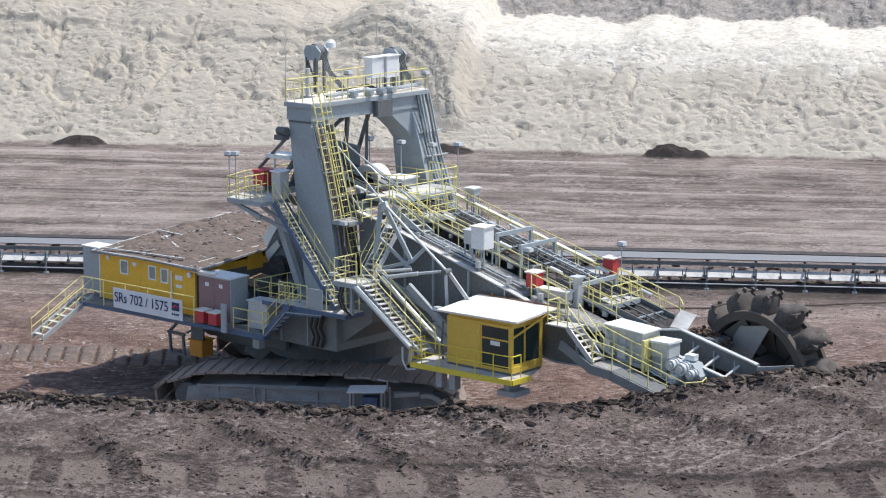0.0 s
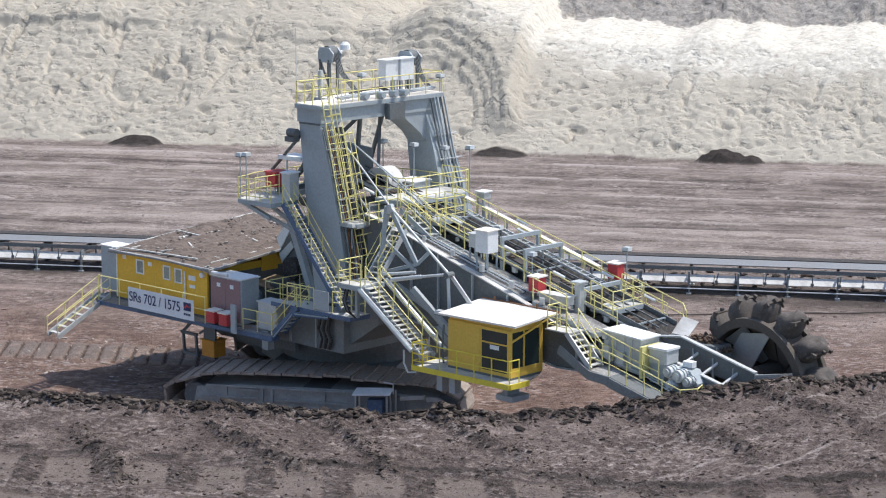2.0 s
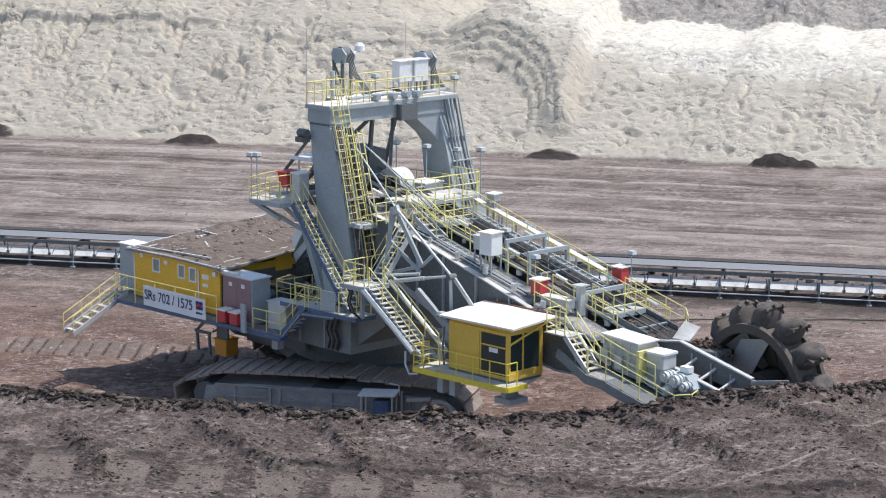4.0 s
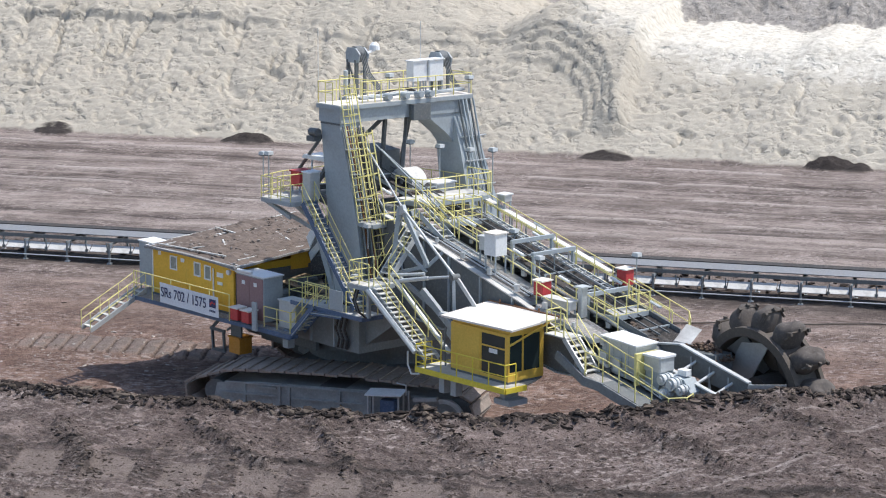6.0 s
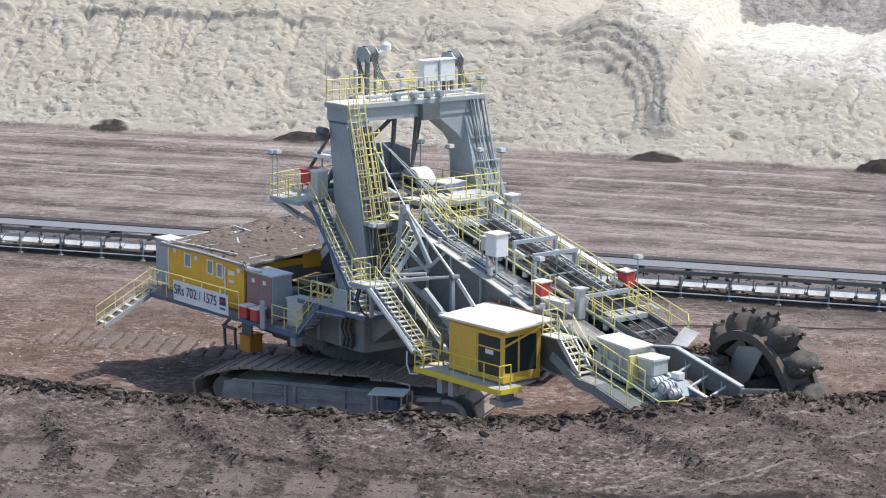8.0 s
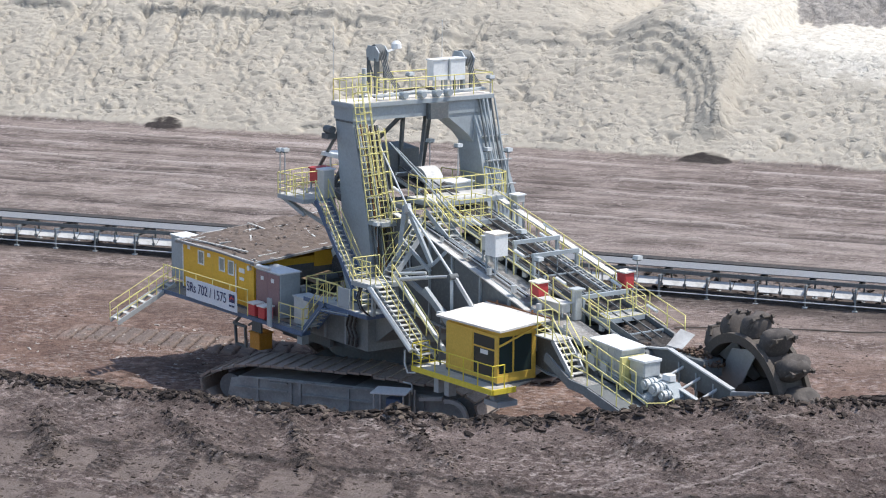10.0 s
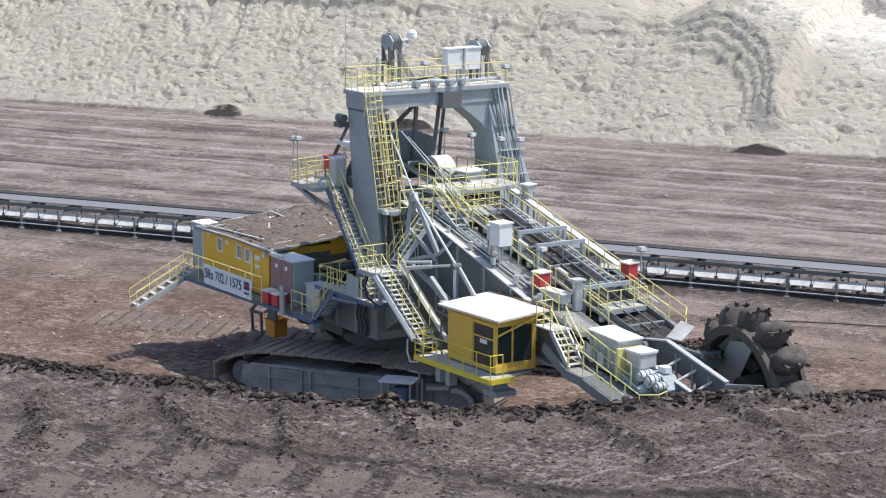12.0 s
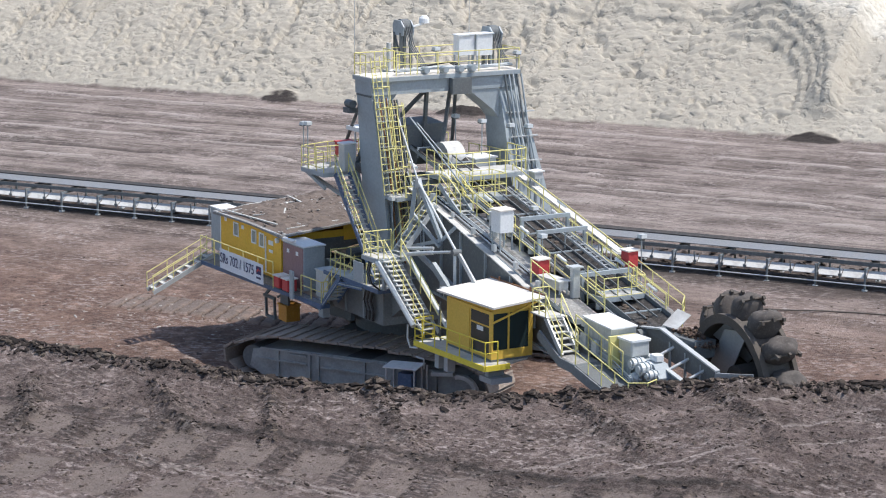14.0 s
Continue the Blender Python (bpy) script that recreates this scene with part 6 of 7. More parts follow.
# ---- cab hanger frame, its rods and the gangway to the cab ----
fr = thing("hanger_frame", (7.6, -4.9, 5.6), "grey steel hanger frame that carries the cab", "frame")
for a, b, w in (((7.5, -4.9, 10.6), (7.3, -5.2, 7.4), 0.2), ((7.6, -4.85, 10.6), (8.9, -4.3, 7.9), 0.18), ((7.55, -4.8, 10.5), (6.3, -4.0, 9.0), 0.18), ((7.3, -5.2, 7.4), (6.4, -4.6, 5.5), 0.2),
                ((7.4, -5.0, 9.0), (8.9, -4.4, 7.6), 0.14), ((8.9, -4.3, 7.9), (7.3, -5.2, 7.4), 0.16), ((8.9, -4.3, 7.9), (9.4, -3.8, 8.6), 0.16), ((7.0, -4.9, 7.4), (9.6, -3.9, 5.6), 0.2)):
    part("bar", Shape().beam(a, b, w, w), STEEL, fr)
part("gusset", Shape().prism([(7.35, -4.98, 10.5), (7.8, -4.98, 10.75), (7.95, -4.98, 10.4), (7.5, -4.98, 10.2)], (0, 0.2, 0)), STEEL_PALE, fr)
tie = thing("tie_rods", (12.0, -5.3, 6.6), "pale steel tie rods holding the cab", "rods")
part("rod", Shape().tube((7.57, -4.88, 10.67), (11.97, -5.32, 7.98), 0.065, 10), STEEL_PALE, tie, "long pale inclined rod")
part("rod", Shape().tube((9.07, -6.2, 7.45), (10.6, -5.75, 7.75), 0.10, 12).tube((10.6, -5.75, 7.75), (11.97, -5.32, 7.98), 0.07, 10), STEEL_PALE, tie, "pale hydraulic cylinder")
part("rod", Shape().tube((8.2, -5.9, 7.55), (9.7, -5.2, 7.75), 0.08, 10), STEEL_PALE, tie)
part("link", Shape().beam((11.97, -5.4, 7.98), (12.15, -5.5, 6.3), 0.14, 0.1), STEEL, tie)
part("link", Shape().beam((11.97, -5.25, 7.98), (13.0, -4.9, 6.6), 0.12, 0.16), STEEL_PALE, tie)
part("knuckle", Shape().tube((11.97, -5.55, 7.95), (11.97, -5.1, 7.95), 0.15, 12), STEEL_DARK, tie)
part("strut", Shape().beam((9.3, -5.0, 6.9), (11.6, -4.6, 4.9), 0.22, 0.3), STEEL, tie)

gang = thing("gangway", (7.9, -7.2, 6.5), "sloping gangway between two pale tubes down to the cab", "gangway")
part("tube", Shape().tube((8.0, -7.25, 7.0), (11.45, -7.25, 4.62), 0.13, 12), STEEL_PALE, gang, "thick pale side tube")
part("tube", Shape().tube((8.5, -6.0, 7.35), (12.4, -6.0, 4.6), 0.12, 12), STEEL_PALE, gang, "thick pale side tube")
n_t = 15
tread_me = Shape().box(-0.13, 0.13, -7.1, -6.2, 0, 0.045).mesh("tread", DUSTY)
for k in range(n_t):
    f_ = (k + 0.5) / n_t
    p_ = part("tread", tread_me, None, gang)
    p_.location = p_.location + Vector((8.2 + 3.6 * f_, 0, 7.1 - 2.75 * f_))
part("stringer", Shape().beam((8.0, -7.0, 7.1), (11.9, -7.0, 4.3), 0.05, 0.2), STEEL, gang)
part("stringer", Shape().beam((8.0, -6.2, 7.1), (11.9, -6.2, 4.3), 0.05, 0.2), STEEL, gang)
handrail([(8.1, -6.95, 7.1), (11.8, -6.95, 4.45)], h=0.95, step=1.3)
handrail([(8.3, -6.15, 7.1), (12.0, -6.15, 4.45)], h=0.95, step=1.3)
deck("gangway_landing", [(6.6, -7.3, 7.15), (8.1, -7.3, 7.15), (8.1, -5.7, 7.15), (6.6, -5.7, 7.15)], 0.07, "landing at the head of the gangway", DUSTY)
handrail([(8.1, -7.25, 7.15), (6.65, -7.25, 7.15), (6.65, -5.75, 7.15)], step=0.7, rails=3)
stair((7.9, -5.9, 7.15), (7.9, -4.0, 9.4), (-0.8, 0, 0), "steep steps from the landing up to the boom frame", STEEL_PALE)
solid("landing_post", Shape().beam((6.8, -6.2, 5.3), (6.8, -6.2, 7.1), 0.16, 0.16), STEEL, (6.8, -6.2, 5.3), "grey post under the gangway landing", "post")
for k in range(3):
    s = Shape().pipe([(6.9 + 0.1 * k, -7.0, 7.0), (6.8 + 0.1 * k, -7.15, 6.3), (7.0 + 0.1 * k, -7.1, 5.8), (7.1, -6.6, 5.4)], 0.04)
    solid("hose", s, (RUBBER, STEEL_DARK)[k % 2], (7, -7, 5.5), "thin hose hanging below the landing", "hose", "hanging hoses")
solid("hose", Shape().pipe([(11.0, -7.3, 4.6), (11.05, -7.35, 4.0), (11.3, -7.35, 3.6), (11.7, -7.2, 3.65)], 0.05), STEEL_PALE, (11.3, -7.3, 3.6), "pale loop of hose under the gangway", "hose")


def build_cab():
    ob = thing("operator_cab", (14.9, -5.4, 3.9), "yellow operator cab with a white overhanging roof and dark windows", "cab")
    x0, x1, y0, y1, z0, z1 = 12.9, 16.75, -6.35, -4.3, 4.05, 6.2
    part("near_wall", Shape().box(x0, 14.85, y0, y0 + 0.09, z0, z1).box(14.85, 16.6, y0, y0 + 0.09, 6.05, z1).box(16.6, x1, y0, y0 + 0.09, z0, z1), CABYEL, ob)
    part("back_wall", Shape().box(x0, x0 + 0.09, y0 + 0.09, y1, z0, z1), CABYEL, ob)
    part("far_wall", Shape().box(x0, x1, y1, y1 + 0.09, z0, z1), CABYEL, ob)
    d = part("door", Shape().box(14.87, 14.95, y0 + 0.02, y0 + 0.07, z0, 6.05).box(16.5, 16.58, y0 + 0.02, y0 + 0.07, z0, 6.05).box(14.95, 16.5, y0 + 0.02, y0 + 0.07, 5.45, 5.52).box(14.95, 16.5, y0 + 0.02, y0 + 0.07, z0, 4.2), CABYEL, ob)
    part("pane", Shape().box(14.95, 16.5, y0 + 0.035, y0 + 0.05, 4.2, 5.45), GLASS, d)
    part("pane", Shape().box(14.95, 16.5, y0 + 0.035, y0 + 0.05, 5.52, 6.05), GLASS, d)
    part("notice", Shape().box(15.45, 16.0, y0 + 0.02, y0 + 0.032, 5.2, 5.4), WHITE, d, "white notice in the door glass")
    # slanted front window
    fw = part("front_wall", Shape().box(x1 - 0.09, x1, y0 + 0.09, y1, z0, 4.45).box(x1 - 0.09, x1, y0 + 0.09, y1, 6.1, z1).box(x1 - 0.09, x1, y1 - 0.12, y1, 4.45, 6.1).box(x1 - 0.09, x1, -5.5, -5.42, 4.45, 6.1), CABYEL, ob)
    part("pane", Shape().box(x1 - 0.06, x1 - 0.04, y0 + 0.09, y1 - 0.12, 4.45, 6.1), GLASS, fw)
    part("floor", Shape().box(x0, x1, y0, y1, z0 - 0.1, z0 - 0.004), STEEL_DARK, ob)
    part("seat", Shape().box(14.6, 15.2, -5.7, -5.1, 4.05, 4.5, 0.06).box(14.5, 14.65, -5.7, -5.1, 4.5, 5.2, 0.03), STEEL_DARK, ob)
    part("console", Shape().box(15.7, 16.2, -5.9, -4.8, 4.05, 4.9, 0.05), STEEL_DARK, ob)
    part("roof", Shape().prism([(12.6, -6.72, 6.40), (17.12, -6.5, 6.40), (17.45, -3.95, 6.72), (12.8, -3.95, 6.72)], (0, 0, 0.09)), ROOFW, ob, "white overhanging roof sheet")
    part("roof_edge", Shape().beam((12.8, -3.96, 6.80), (17.45, -3.96, 6.80), 0.07, 0.12), RUST, ob, "rusty rear roof edge")
    part("roof_packing", Shape().prism([(x0, y0 + 0.1, z1), (x0, y1, z1), (x0, y1, 6.62), (x0, y0 + 0.1, 6.37)], (x1 - x0, 0, 0)), CABYEL, ob)
    for x in (13.6, 16.2):
        part("roof_hook", Shape().tube((x, -4.0, 6.8), (x, -4.0, 7.0), 0.05, 8), RUST, ob)
    part("brace", Shape().beam((16.82, -6.4, 5.7), (17.1, -4.2, 6.55), 0.06, 0.08), CABYEL, ob)
    return ob


build_cab()
cd = thing("cab_deck", (11.4, -7.3, 3.7), "bright yellow deck frame under the cab", "platform")
part("plate", Shape().prism([(11.4, -7.15, 3.88), (17.2, -6.95, 3.88), (17.2, -5.6, 3.88), (16.7, -4.4, 3.88), (11.4, -4.4, 3.88)], (0, 0, 0.06)), DUSTY, cd)
part("edge_beam", Shape().beam((11.4, -7.19, 3.82), (17.24, -6.99, 3.82), 0.08, 0.24).beam((17.24, -6.95, 3.82), (17.24, -5.7, 3.82), 0.08, 0.24).beam((11.36, -7.15, 3.82), (11.36, -5.0, 3.82), 0.08, 0.24), LIME, cd, "bright yellow edge beam")
part("lamp_bracket", Shape().box(16.3, 16.6, -6.4, -5.6, 3.25, 3.75).box(16.0, 17.0, -6.5, -5.4, 3.0, 3.25), STEEL, cd)
for hx in (12.6, 13.4):
    part("hanger", Shape().box(hx, hx + 0.35, -6.8, -6.4, 2.9, 3.75), STEEL, cd)
part("arm", Shape().beam((12.2, -4.4, 3.7), (10.0, -3.9, 4.95), 0.3, 0.35).beam((14.0, -4.3, 3.7), (13.5, -3.75, 5.0), 0.3, 0.3), STEEL, cd)
handrail([(12.0, -7.1, 3.94), (17.2, -6.95, 3.94), (17.2, -6.3, 3.94)], label="bright yellow handrail round the cab deck", material=LIME, step=1.1)
handrail([(11.4, -6.2, 3.94), (11.4, -7.15, 3.94), (12.0, -7.12, 3.94)], label="bright yellow handrail at the gangway foot", material=LIME, step=0.55, rails=3)
solid("drain_pipe", Shape().pipe([(13.0, -6.75, 6.0), (12.95, -6.8, 5.0), (12.95, -6.7, 4.2)], 0.05), STEEL_DARK, (13, -6.7, 4.2), "thin dark pipe on the cab wall", "pipe")
floodlight((12.0, -6.0, 5.9), 0.35, label="floodlight beside the cab roof")

# ---- wheel end of the boom ----
lower = thing("lower_walkway", (18.3, -4.9, 4.3), "stepped lower walkway beside the wheel drive", "walkway")
part("grating", Shape().prism([(17.3, -4.7, 6.12), (18.8, -4.8, 6.12), (18.8, -3.75, 6.12), (17.3, -3.75, 6.12)], (0, 0, 0.06)), DUSTY, lower)
part("grating", Shape().prism([(20.0, -4.95, 4.72), (21.2, -4.95, 4.6), (21.2, -3.7, 4.6), (20.0, -3.7, 4.72)], (0, 0, 0.06)), GRATE, lower)
part("grating", Shape().prism([(21.2, -4.95, 4.6), (25.2, -4.95, 3.6), (25.2, -3.7, 3.6), (21.2, -3.7, 4.6)], (0, 0, 0.06)), STEEL_DARK, lower)
part("side_beam", Shape().beam((18.3, -4.9, 5.4), (20.2, -4.98, 4.5), 0.1, 0.4).beam((20.0, -4.98, 4.55), (21.3, -4.98, 4.45), 0.1, 0.4).beam((21.2, -4.98, 4.42), (25.2, -4.98, 3.42), 0.1, 0.42), WEB, lower)
part("under_beam", Shape().prism([(19.5, -4.4, 4.4), (25.3, -4.4, 3.0), (25.3, -4.4, 3.5), (21.2, -4.4, 4.5)], (0, 3.0, 0)), STEEL_DARK, lower)
stair((20.1, -4.85, 4.78), (18.6, -4.75, 6.15), (0, 0.8, 0), "yellow-railed steps down to the wheel drive", STEEL_PALE)
handrail([(18.6, -4.75, 6.18), (17.4, -4.65, 6.18), (17.4, -3.8, 6.18)], step=0.7, rails=3)
handrail([(20.1, -4.9, 4.78), (21.2, -4.9, 4.66), (25.1, -4.9, 3.66), (25.5, -4.2, 3.66), (25.3, -3.6, 3.7)], step=1.05)
handrail([(19.4, -3.7, 5.3), (21.4, -3.72, 4.75), (23.0, -3.72, 4.4)], label="yellow handrail along the drive housing", step=0.9)


def build_drive():
    ob = thing("wheel_drive", (19, -3, 4.6), "pale wheel drive housing with motors and gearbox", "drive")
    part("housing", Shape().prism([(19.75, -3.5, 4.85), (21.8, -3.5, 4.55), (21.8, -3.5, 6.12), (19.75, -3.5, 6.27)], (0, 1.3, 0)), STEEL_PALE, ob, "large pale motor housing")
    part("housing_lid", Shape().prism([(19.68, -3.56, 6.28), (21.87, -3.56, 6.13), (21.87, -3.56, 6.19), (19.68, -3.56, 6.34)], (0, 1.4, 0)), WHITE, ob)
    part("second_housing", Shape().box(22.1, 23.1, -3.35, -2.4, 5.2, 5.8, 0.06), STEEL_PALE, ob)
    part("second_lid", Shape().box(22.05, 23.15, -3.4, -2.35, 5.804, 5.9, 0.05), WHITE, ob)
    part("stand", Shape().box(22.2, 23.0, -3.3, -2.4, 4.3, 5.2), STEEL, ob)
    for k, (x, y, z, r, l) in enumerate(((23.3, -3.5, 4.95, 0.24, 0.6), (23.75, -3.4, 4.8, 0.28, 0.8), (24.15, -3.25, 4.6, 0.22, 0.5), (23.5, -3.6, 4.4, 0.22, 0.7))):
        part("motor", Shape().tube((x, y, z), (x, y + l, z), r, 16).tube((x, y - 0.08, z), (x, y, z), r * 0.6, 12), STEEL_PALE, ob)
        part("cooling_fins", Shape().tube((x, y + 0.2, z), (x, y + 0.26, z), r + 0.04, 16).tube((x, y + 0.4, z), (x, y + 0.46, z), r + 0.04, 16), STEEL, ob)
    part("gearbox", Shape().prism([(23.2, -2.9, 4.0), (24.4, -2.9, 3.7), (24.5, -2.9, 4.5), (24.1, -2.9, 5.0), (23.3, -2.9, 5.1)], (0, 0.7, 0)), STEEL, ob)
    part("gearbox_box", Shape().box(23.5, 24.0, -2.7, -2.3, 5.1, 5.35, 0.04), WHITE, ob)
    part("end_guard", Shape().prism([(24.8, -4.4, 3.6), (26.0, -4.4, 3.4), (25.9, -4.4, 4.2), (25.0, -4.4, 4.4)], (0, 1.3, 0)), STEEL_PALE, ob)
    part("guard_top", Shape().prism([(25.0, -4.35, 4.41), (25.9, -4.35, 4.21), (25.9, -3.2, 4.21), (25.0, -3.2, 4.41)], (0, 0, 0.05)), RUST, ob)
    for k in range(4):
        x = 20.05 + 0.45 * k
        part("door_seam", Shape().box(x, x + 0.03, -3.565, -3.552, 5.0, 6.1), STEEL, ob)
    part("side_guard", Shape().box(21.95, 22.1, -3.75, -2.4, 4.5, 5.9), RAIL, ob)
    for p in ((20.6, -3.7, 4.9), (19.8, -3.72, 5.05)):
        part("junction_box", Shape().box(p[0], p[0] + 0.4, p[1], p[1] + 0.13, p[2], p[2] + 0.6), STEEL_PALE, ob)
    return ob


build_drive()


def build_wheel_arm():
    ob = thing("trough_girder", (22, -1.8, 4.5), "grey trough-shaped girder with cross struts carrying the wheel", "girder")
    # shade inside the trough put into the web colour
    part("far_web", Shape().prism([(20.6, -1.2, 5.75), (22.3, -1.2, 5.98), (26.45, -1.35, 5.05), (26.45, -1.35, 4.25), (22.3, -1.2, 4.85), (20.6, -1.2, 4.8)], (0, 0.1, 0)), STEEL_DARK, ob)
    part("far_flange", Shape().beam((20.6, -1.2, 5.78), (22.3, -1.2, 6.02), 0.24, 0.07).beam((22.3, -1.2, 6.02), (26.45, -1.35, 5.08), 0.24, 0.07), STEEL_PALE, ob)
    # near web also darkened in its paint, as its face is in shade
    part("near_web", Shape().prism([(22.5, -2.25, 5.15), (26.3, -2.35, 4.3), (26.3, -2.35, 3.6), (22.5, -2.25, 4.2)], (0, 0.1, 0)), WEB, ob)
    part("near_flange", Shape().beam((22.5, -2.25, 5.18), (26.3, -2.35, 4.33), 0.22, 0.06), STEEL_PALE, ob)
    part("floor_plate", Shape().prism([(22.3, -2.2, 4.4), (26.3, -2.3, 3.6), (26.3, -1.2, 3.6), (22.3, -1.15, 4.4)], (0, 0, 0.05)), RUST, ob)
    for x in (23.0, 24.1, 25.2):
        z = 5.3 - (x - 22.5) * 0.24
        part("cross_strut", Shape().tube((x, -2.25, z - 0.25), (x + 0.25, -1.2, z + 0.25), 0.07, 8), STEEL_PALE, ob)
        part("web_rib", Shape().box(x - 0.03, x + 0.03, -1.32, -1.21, z - 0.7, z + 0.42), STEEL, ob)
    part("end_plate", Shape().prism([(26.4, -2.4, 3.5), (26.75, -2.3, 3.4), (26.75, -1.2, 4.9), (26.45, -1.35, 5.05)], (0.05, 0.05, 0)), STEEL, ob)
    part("side_guard", Shape().prism([(26.5, -1.5, 5.04), (27.75, -0.5, 5.12), (27.75, -0.5, 4.1), (26.3, -1.6, 4.0)], (0.05, -0.06, 0)), POLISH, ob, "bright scoured guard plate")
    return ob


build_wheel_arm()
WC = Vector((25.15, 0.95, 4.05))


BUCKETM = paint("bucket_steel", (0.10, 0.086, 0.077), (0.045, 0.037, 0.033), 0.85, 0.8, 0.0, (0.22, 0.185, 0.165))


def build_wheel():
    ob = thing("bucket_wheel", WC, "mud-caked bucket wheel with rounded buckets and teeth", "bucket wheel")
    tilt = Matrix.Translation(WC) @ Matrix.Rotation(radians(-6), 4, "Z") @ Matrix.Rotation(radians(4), 4, "X") @ Matrix.Translation(-WC)

    def put(name, s, m, label="", parent=None):
        s.v = [tuple(tilt @ Vector(p)) for p in s.v]
        return part(name, s, m, parent or ob, label)

    x, y, z = WC
    put("rim", Shape().ring((x, y - 0.55, z), "y", 2.62, 3.02, 0.13, 56), WHEELM, "thick dark rim ring")
    put("drum", Shape().ring((x, y + 0.15, z), "y", 2.66, 2.86, 0.6, 56), WHEELM)
    put("back_rim", Shape().ring((x, y + 0.9, z), "y", 2.4, 3.05, 0.1, 56), WHEELM)
    # plates of the inner chute, some scoured bright
    cone = Shape()
    n = 10
    for k in range(n):
        a0, a1 = math.tau * k / n + 0.03, math.tau * (k + 1) / n - 0.03
        pa = [Vector((x + 2.64 * math.cos(a), y - 0.1, z + 2.64 * math.sin(a))) for a in (a0, a1)]
        pb = [Vector((x + 0.9 * math.cos(a), y + 0.75, z + 0.9 * math.sin(a))) for a in (a1, a0)]
        s = Shape().prism(pa + pb, (0, 0.05, 0))
        put("chute_plate", s, POLISH if k in (3,) else WHEELM, "scoured inner plate" if k in (3,) else "")
    put("hub", Shape().tube((x, y - 0.3, z), (x, y + 1.0, z), 0.75, 24), WHEELM)
    put("shaft", Shape().tube((x, y - 1.6, z), (x, y + 1.2, z), 0.32, 18), STEEL_DARK)
    put("inner_chute", Shape().prism([(x - 2.5, y - 0.25, z - 0.1), (x - 1.05, y - 0.15, z + 2.1), (x + 0.55, y + 0.05, z + 2.3), (x - 1.0, y - 0.15, z - 0.2)], (0, 0.06, 0)), POLISH, "bright inclined chute plate")
    put("back_plate", Shape().tube((x, y + 0.98, z), (x, y + 1.06, z), 2.66, 40), WHEELM)
    count = 14
    rows_ = ((-0.1, 1.0), (0.12, 1.02), (0.34, 1.02), (0.55, 1.0), (0.74, 0.95), (0.88, 0.84), (0.97, 0.64), (1.01, 0.35), (1.02, 0.02))
    nv = 18
    for k in range(count):
        a = math.tau * k / count + 0.20
        c, s_ = math.cos(a), math.sin(a)
        er, et = Vector((c, 0, s_)), Vector((s_, 0, -c))
        o = Vector((x, y + 0.30, z)) + er * 2.78
        verts = []
        for h, w in rows_:
            for j in range(nv):
                q = math.tau * j / nv
                cu, cv = math.cos(q), math.sin(q)
                verts.append(o + er * (h * (1.0 + 0.16 * cu)) + et * (0.53 * w * math.copysign(abs(cu) ** 0.85, cu)) + Vector((0, 0.72 * w * math.copysign(abs(cv) ** 0.8, cv), 0)))
        f = [(i * nv + j, i * nv + (j + 1) % nv, (i + 1) * nv + (j + 1) % nv, (i + 1) * nv + j) for i in range(len(rows_) - 1) for j in range(nv)]
        verts = [p + (p - o).normalized() * 0.11 * noise.fractal(p * 2.1, 1.0, 2.0, 4) for p in verts]
        b = Shape().add(verts, f + [tuple(range(nv))[::-1]])
        bucket = put("bucket", b, BUCKETM)
        for q in bucket.data.polygons:
            q.use_smooth = True
        lip = o + et * 0.46 + er * 0.86
        put("lip", Shape().pipe([tuple(lip + Vector((0, -0.64, 0)) - er * 0.30 - et * 0.05), tuple(lip + Vector((0, -0.40, 0)) + er * 0.06), tuple(lip + Vector((0, 0.40, 0)) + er * 0.06), tuple(lip + Vector((0, 0.64, 0)) - er * 0.30 - et * 0.05)], 0.06), WHEELM, "worn cutting edge", bucket)
        for w in (-0.52, 0.0, 0.52):
            t0 = lip + er * (0.10 - 0.2 * abs(w)) + Vector((0, w, 0))
            put("tooth", Shape().beam(t0 - et * 0.12 - er * 0.06, t0 + et * 0.12 + er * 0.10, 0.15, 0.12, (0, 1, 0)), WHEELM, "", bucket)
    return ob


build_wheel()
head = thing("transfer_plate", (21.4, -0.4, 5.7), "pale plate at the belt end where earth drops", "plate")
part("plate", Shape().prism([(20.9, -0.2, 5.75), (21.7, 0.0, 5.7), (21.7, 0.75, 6.25), (20.9, 0.6, 6.4)], (0.05, 0, 0.05)), PANEL, head)
part("chute", Shape().prism([(21.2, -1.0, 4.7), (23.8, -0.6, 4.9), (23.6, -0.4, 5.6), (21.3, -0.5, 5.6)], (0, 1.1, 0)), STEEL_DARK, head)
pile = Shape()
for k in range(240):
    t = rng.random()
    x, y = 21.6 + 2.3 * t + rng.normal(0, 0.12), 0.25 + rng.normal(0, 0.3)
    zz = 5.45 + 0.30 * math.sin(math.pi * min(1, t + 0.15)) + rng.normal(0, 0.08) - 0.2 * abs(y - 0.25)
    r = rng.uniform(0.03, 0.10)
    pile.add([(x + p[0] * r * 1.3, y + p[1] * r, zz + p[2] * r) for p in v0 * (1 + 0.5 * (rng.random((len(v0), 1)) - 0.5))], f0.tolist())
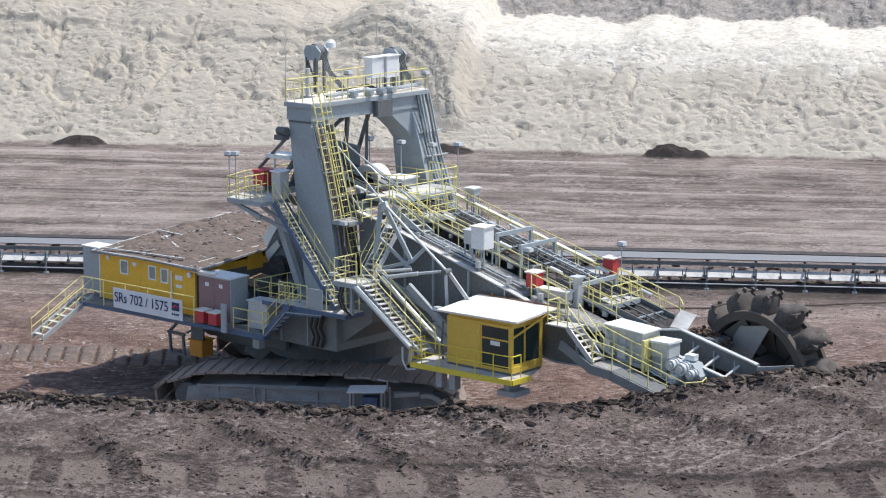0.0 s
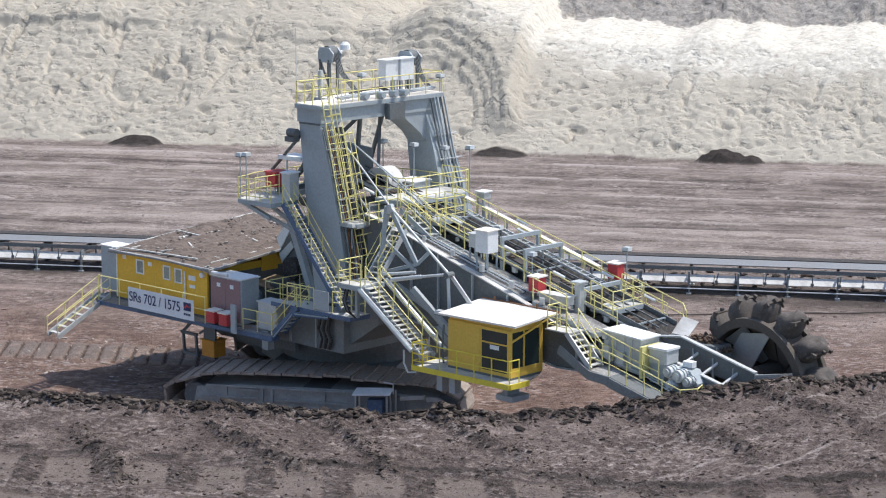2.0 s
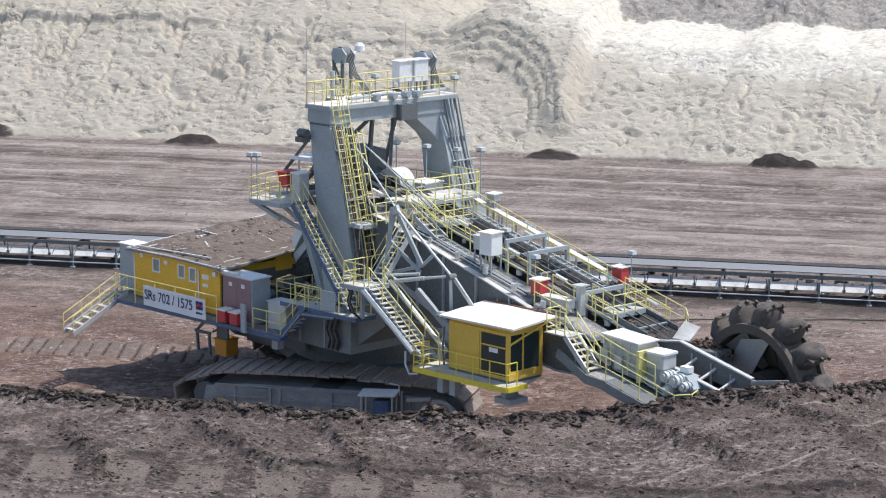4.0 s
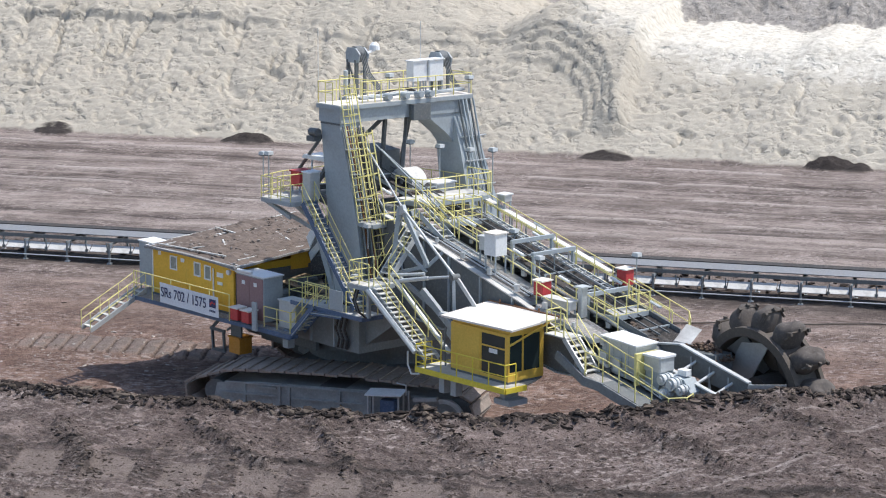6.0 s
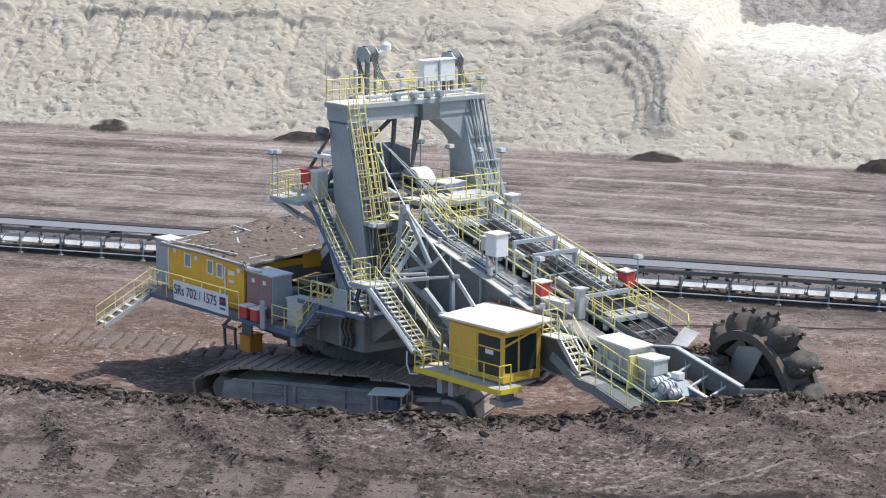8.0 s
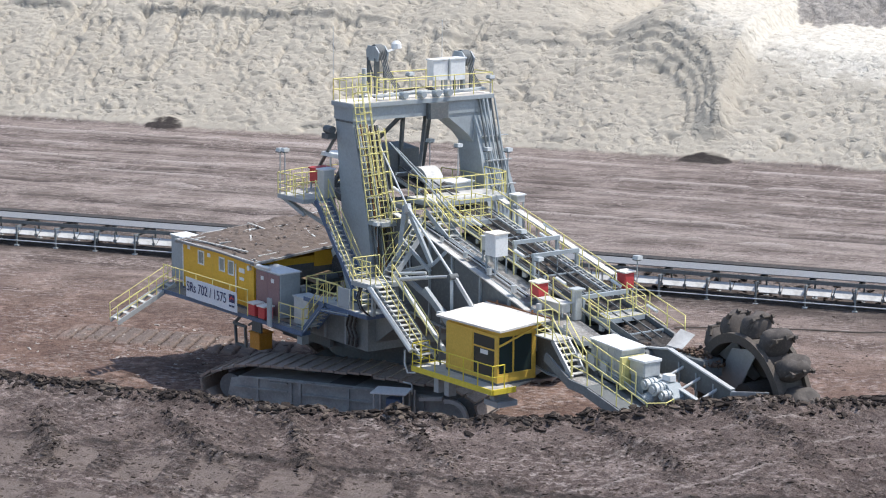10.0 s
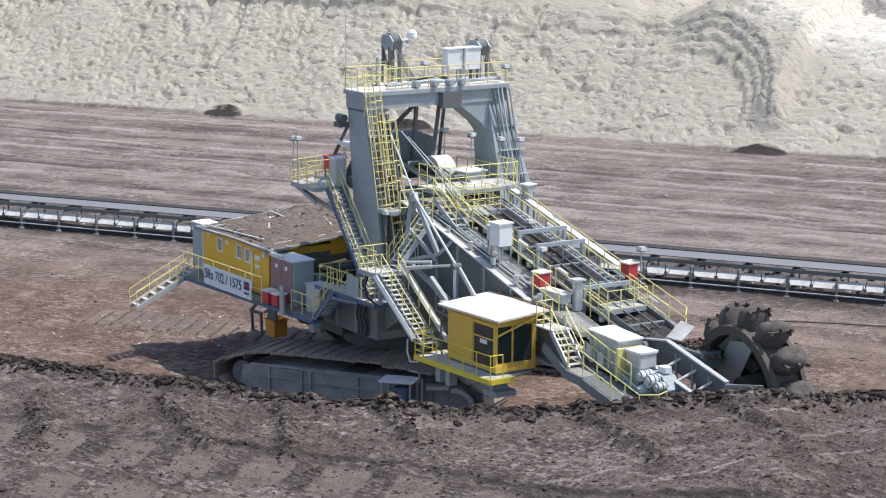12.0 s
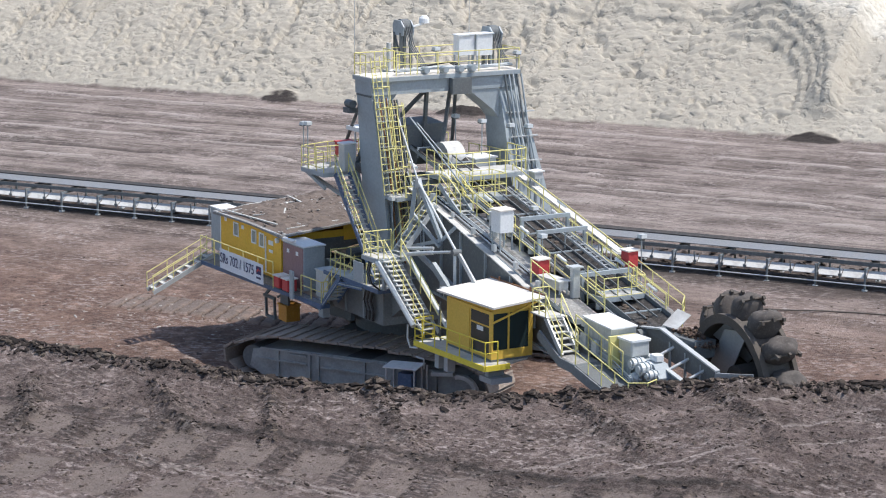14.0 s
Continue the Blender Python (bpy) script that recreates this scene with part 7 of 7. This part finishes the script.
tagged(solid("loose_earth", pile, soil_material("fresh_reddish_earth", [(0.3, (0.07, 0.045, 0.035)), (0.6, (0.16, 0.11, 0.085)), (0.85, (0.34, 0.25, 0.17))], 3.0), (22.5, 0.2, 5.4), "loose reddish earth sliding from wheel to belt", "earth"), kind="stuff")


# ---- pipes, trays and small fittings ----
def pipe_bundle(pts, offs, r, mats, label):
    ob = thing("pipe_bundle", pts[0], label, "pipes", "pipe runs of the excavator")
    for k, o in enumerate(offs):
        part("pipe", Shape().pipe([Vector(p) + Vector(o) for p in pts], r), mats[k % len(mats)], ob)
    return ob


pipe_bundle([(6.4, -3.3, zd(6.4)), (14.8, -3.3, zd(14.8))], [(0, 0.09 * k, 0.02 * (k % 2)) for k in range(4)], 0.035, (STEEL_PALE, RUBBER, STEEL), "thin pipes laid along the boom walkway")
pipe_bundle([(7.0, -2.05, zd(7.0) + 0.3), (20.0, -2.05, zd(20.0) + 0.3)], [(0, 0.1 * k, 0.03 * k) for k in range(3)], 0.035, (STEEL_DARK, STEEL_PALE), "cables along the belt frame")
pipe_bundle([(7.0, 0.42, zd(7.0) + 0.42), (19.5, 0.42, zd(19.5) + 0.42)], [(0, 0.08 * k, 0) for k in range(3)], 0.03, (STEEL_PALE, RUBBER), "cables along the far belt frame")
pipe_bundle([(2.6, -3.2, 15.12), (2.5, -0.6, 15.2), (2.65, 1.4, 15.1), (2.5, 3.6, 15.15)], [(-0.12 * k, 0, 0.05 * (k % 2)) for k in range(4)], 0.04, (STEEL, STEEL_PALE, RUBBER), "pipes winding across the tower deck")
pipe_bundle([(0.9, -1.0, 15.1), (1.5, 0.4, 15.35), (2.4, 0.6, 15.05)], [(0, 0.15 * k, 0) for k in range(3)], 0.035, (RUBBER,), "black hoses lying on the tower deck")
pipe_bundle([(18.9, -3.62, 5.2), (21.9, -3.6, 4.7), (23.6, -3.7, 4.2)], [(0, 0, 0.12 * k) for k in range(3)], 0.03, (STEEL_PALE, STEEL), "pipes along the wheel drive")
pipe_bundle([(-3.0, -6.9, 3.62), (1.2, -6.7, 3.5), (2.6, -6.5, 5.0), (5.0, -6.45, 5.15)], [(0, 0, -0.08 * k) for k in range(3)], 0.035, (BLUE, STEEL), "pipes under the walkway edge")
pipe_bundle([(3.9, -3.55, 10.2), (5.6, -3.62, 8.6), (6.2, -3.9, 6.6)], [(0.08 * k, 0, 0.05 * k) for k in range(6)], 0.045, (RUBBER, STEEL_DARK, STEEL), "thick hoses looping from tower to boom")


def cable_tray(x0, x1, y, lift, label):
    ob = thing("cable_tray", (x0, y, zd(x0) + lift), label, "cable tray", "cable trays of the boom")
    for o in (0, 0.42):
        part("side_rail", Shape().beam((x0, y + o, zd(x0) + lift), (x1, y + o, zd(x1) + lift), 0.04, 0.1), STEEL_PALE, ob)
    rung = Shape().box(-0.03, 0.03, 0, 0.42, -0.02, 0.02).mesh("rung", STEEL_PALE)
    for k in range(int((x1 - x0) / 0.42)):
        x = x0 + 0.42 * (k + 0.5)
        p = part("rung", rung, None, ob)
        p.location = p.location + Vector((x, y, zd(x) + lift))
    return ob


cable_tray(8.2, 17.0, 0.02, 0.62, "pale ladder-type cable tray beside the belt")
cable_tray(9.0, 19.0, 0.9, 0.1, "pale ladder-type cable tray on the far walkway")
cable_tray(7.2, 11.0, -3.0, 0.05, "pale ladder-type cable tray on the near walkway")

# small brackets and boxes bolted along the boom
bracket_me = Shape().box(-0.09, 0.09, -0.06, 0.06, 0, 0.22, 0.02).mesh("junction_box", STEEL_PALE)
for k in range(22):
    x = 6.8 + 0.62 * k
    y = (-3.55, -1.95, 0.5)[k % 3]
    ob = new("junction_box", bracket_me)
    ob.matrix_world = MACHINE @ Matrix.Translation((x, y, zd(x) + 0.0)) @ Matrix.Scale(0.8 + 0.9 * rng.random(), 4)
    tagged(ob, "small pale junction box bolted along the boom", "junction box", "junction boxes of the boom")
lamp_me = Shape().tube((-0.35, 0, 0), (0.35, 0, 0), 0.07, 8).mesh("tube_light", WHITE)
for k, (x, y, h) in enumerate(((9.2, -1.9, 0.95), (11.2, 0.6, 0.9), (13.0, -2.3, 1.15), (15.9, -2.15, 1.1), (16.5, 0.6, 0.95), (19.0, 0.62, 0.9), (10.4, 1.45, 0.95), (5.0, -3.6, 10.9 - zd(5.0)), (7.0, -2.9, 1.2))):
    ob = new("tube_light", lamp_me)
    ob.matrix_world = MACHINE @ Matrix.Translation((x, y, zd(x) + h)) @ Matrix.Rotation(radians(15), 4, "Y")
    tagged(ob, "pale tubular light fixed to the handrail", "light", "tube lights of the boom")
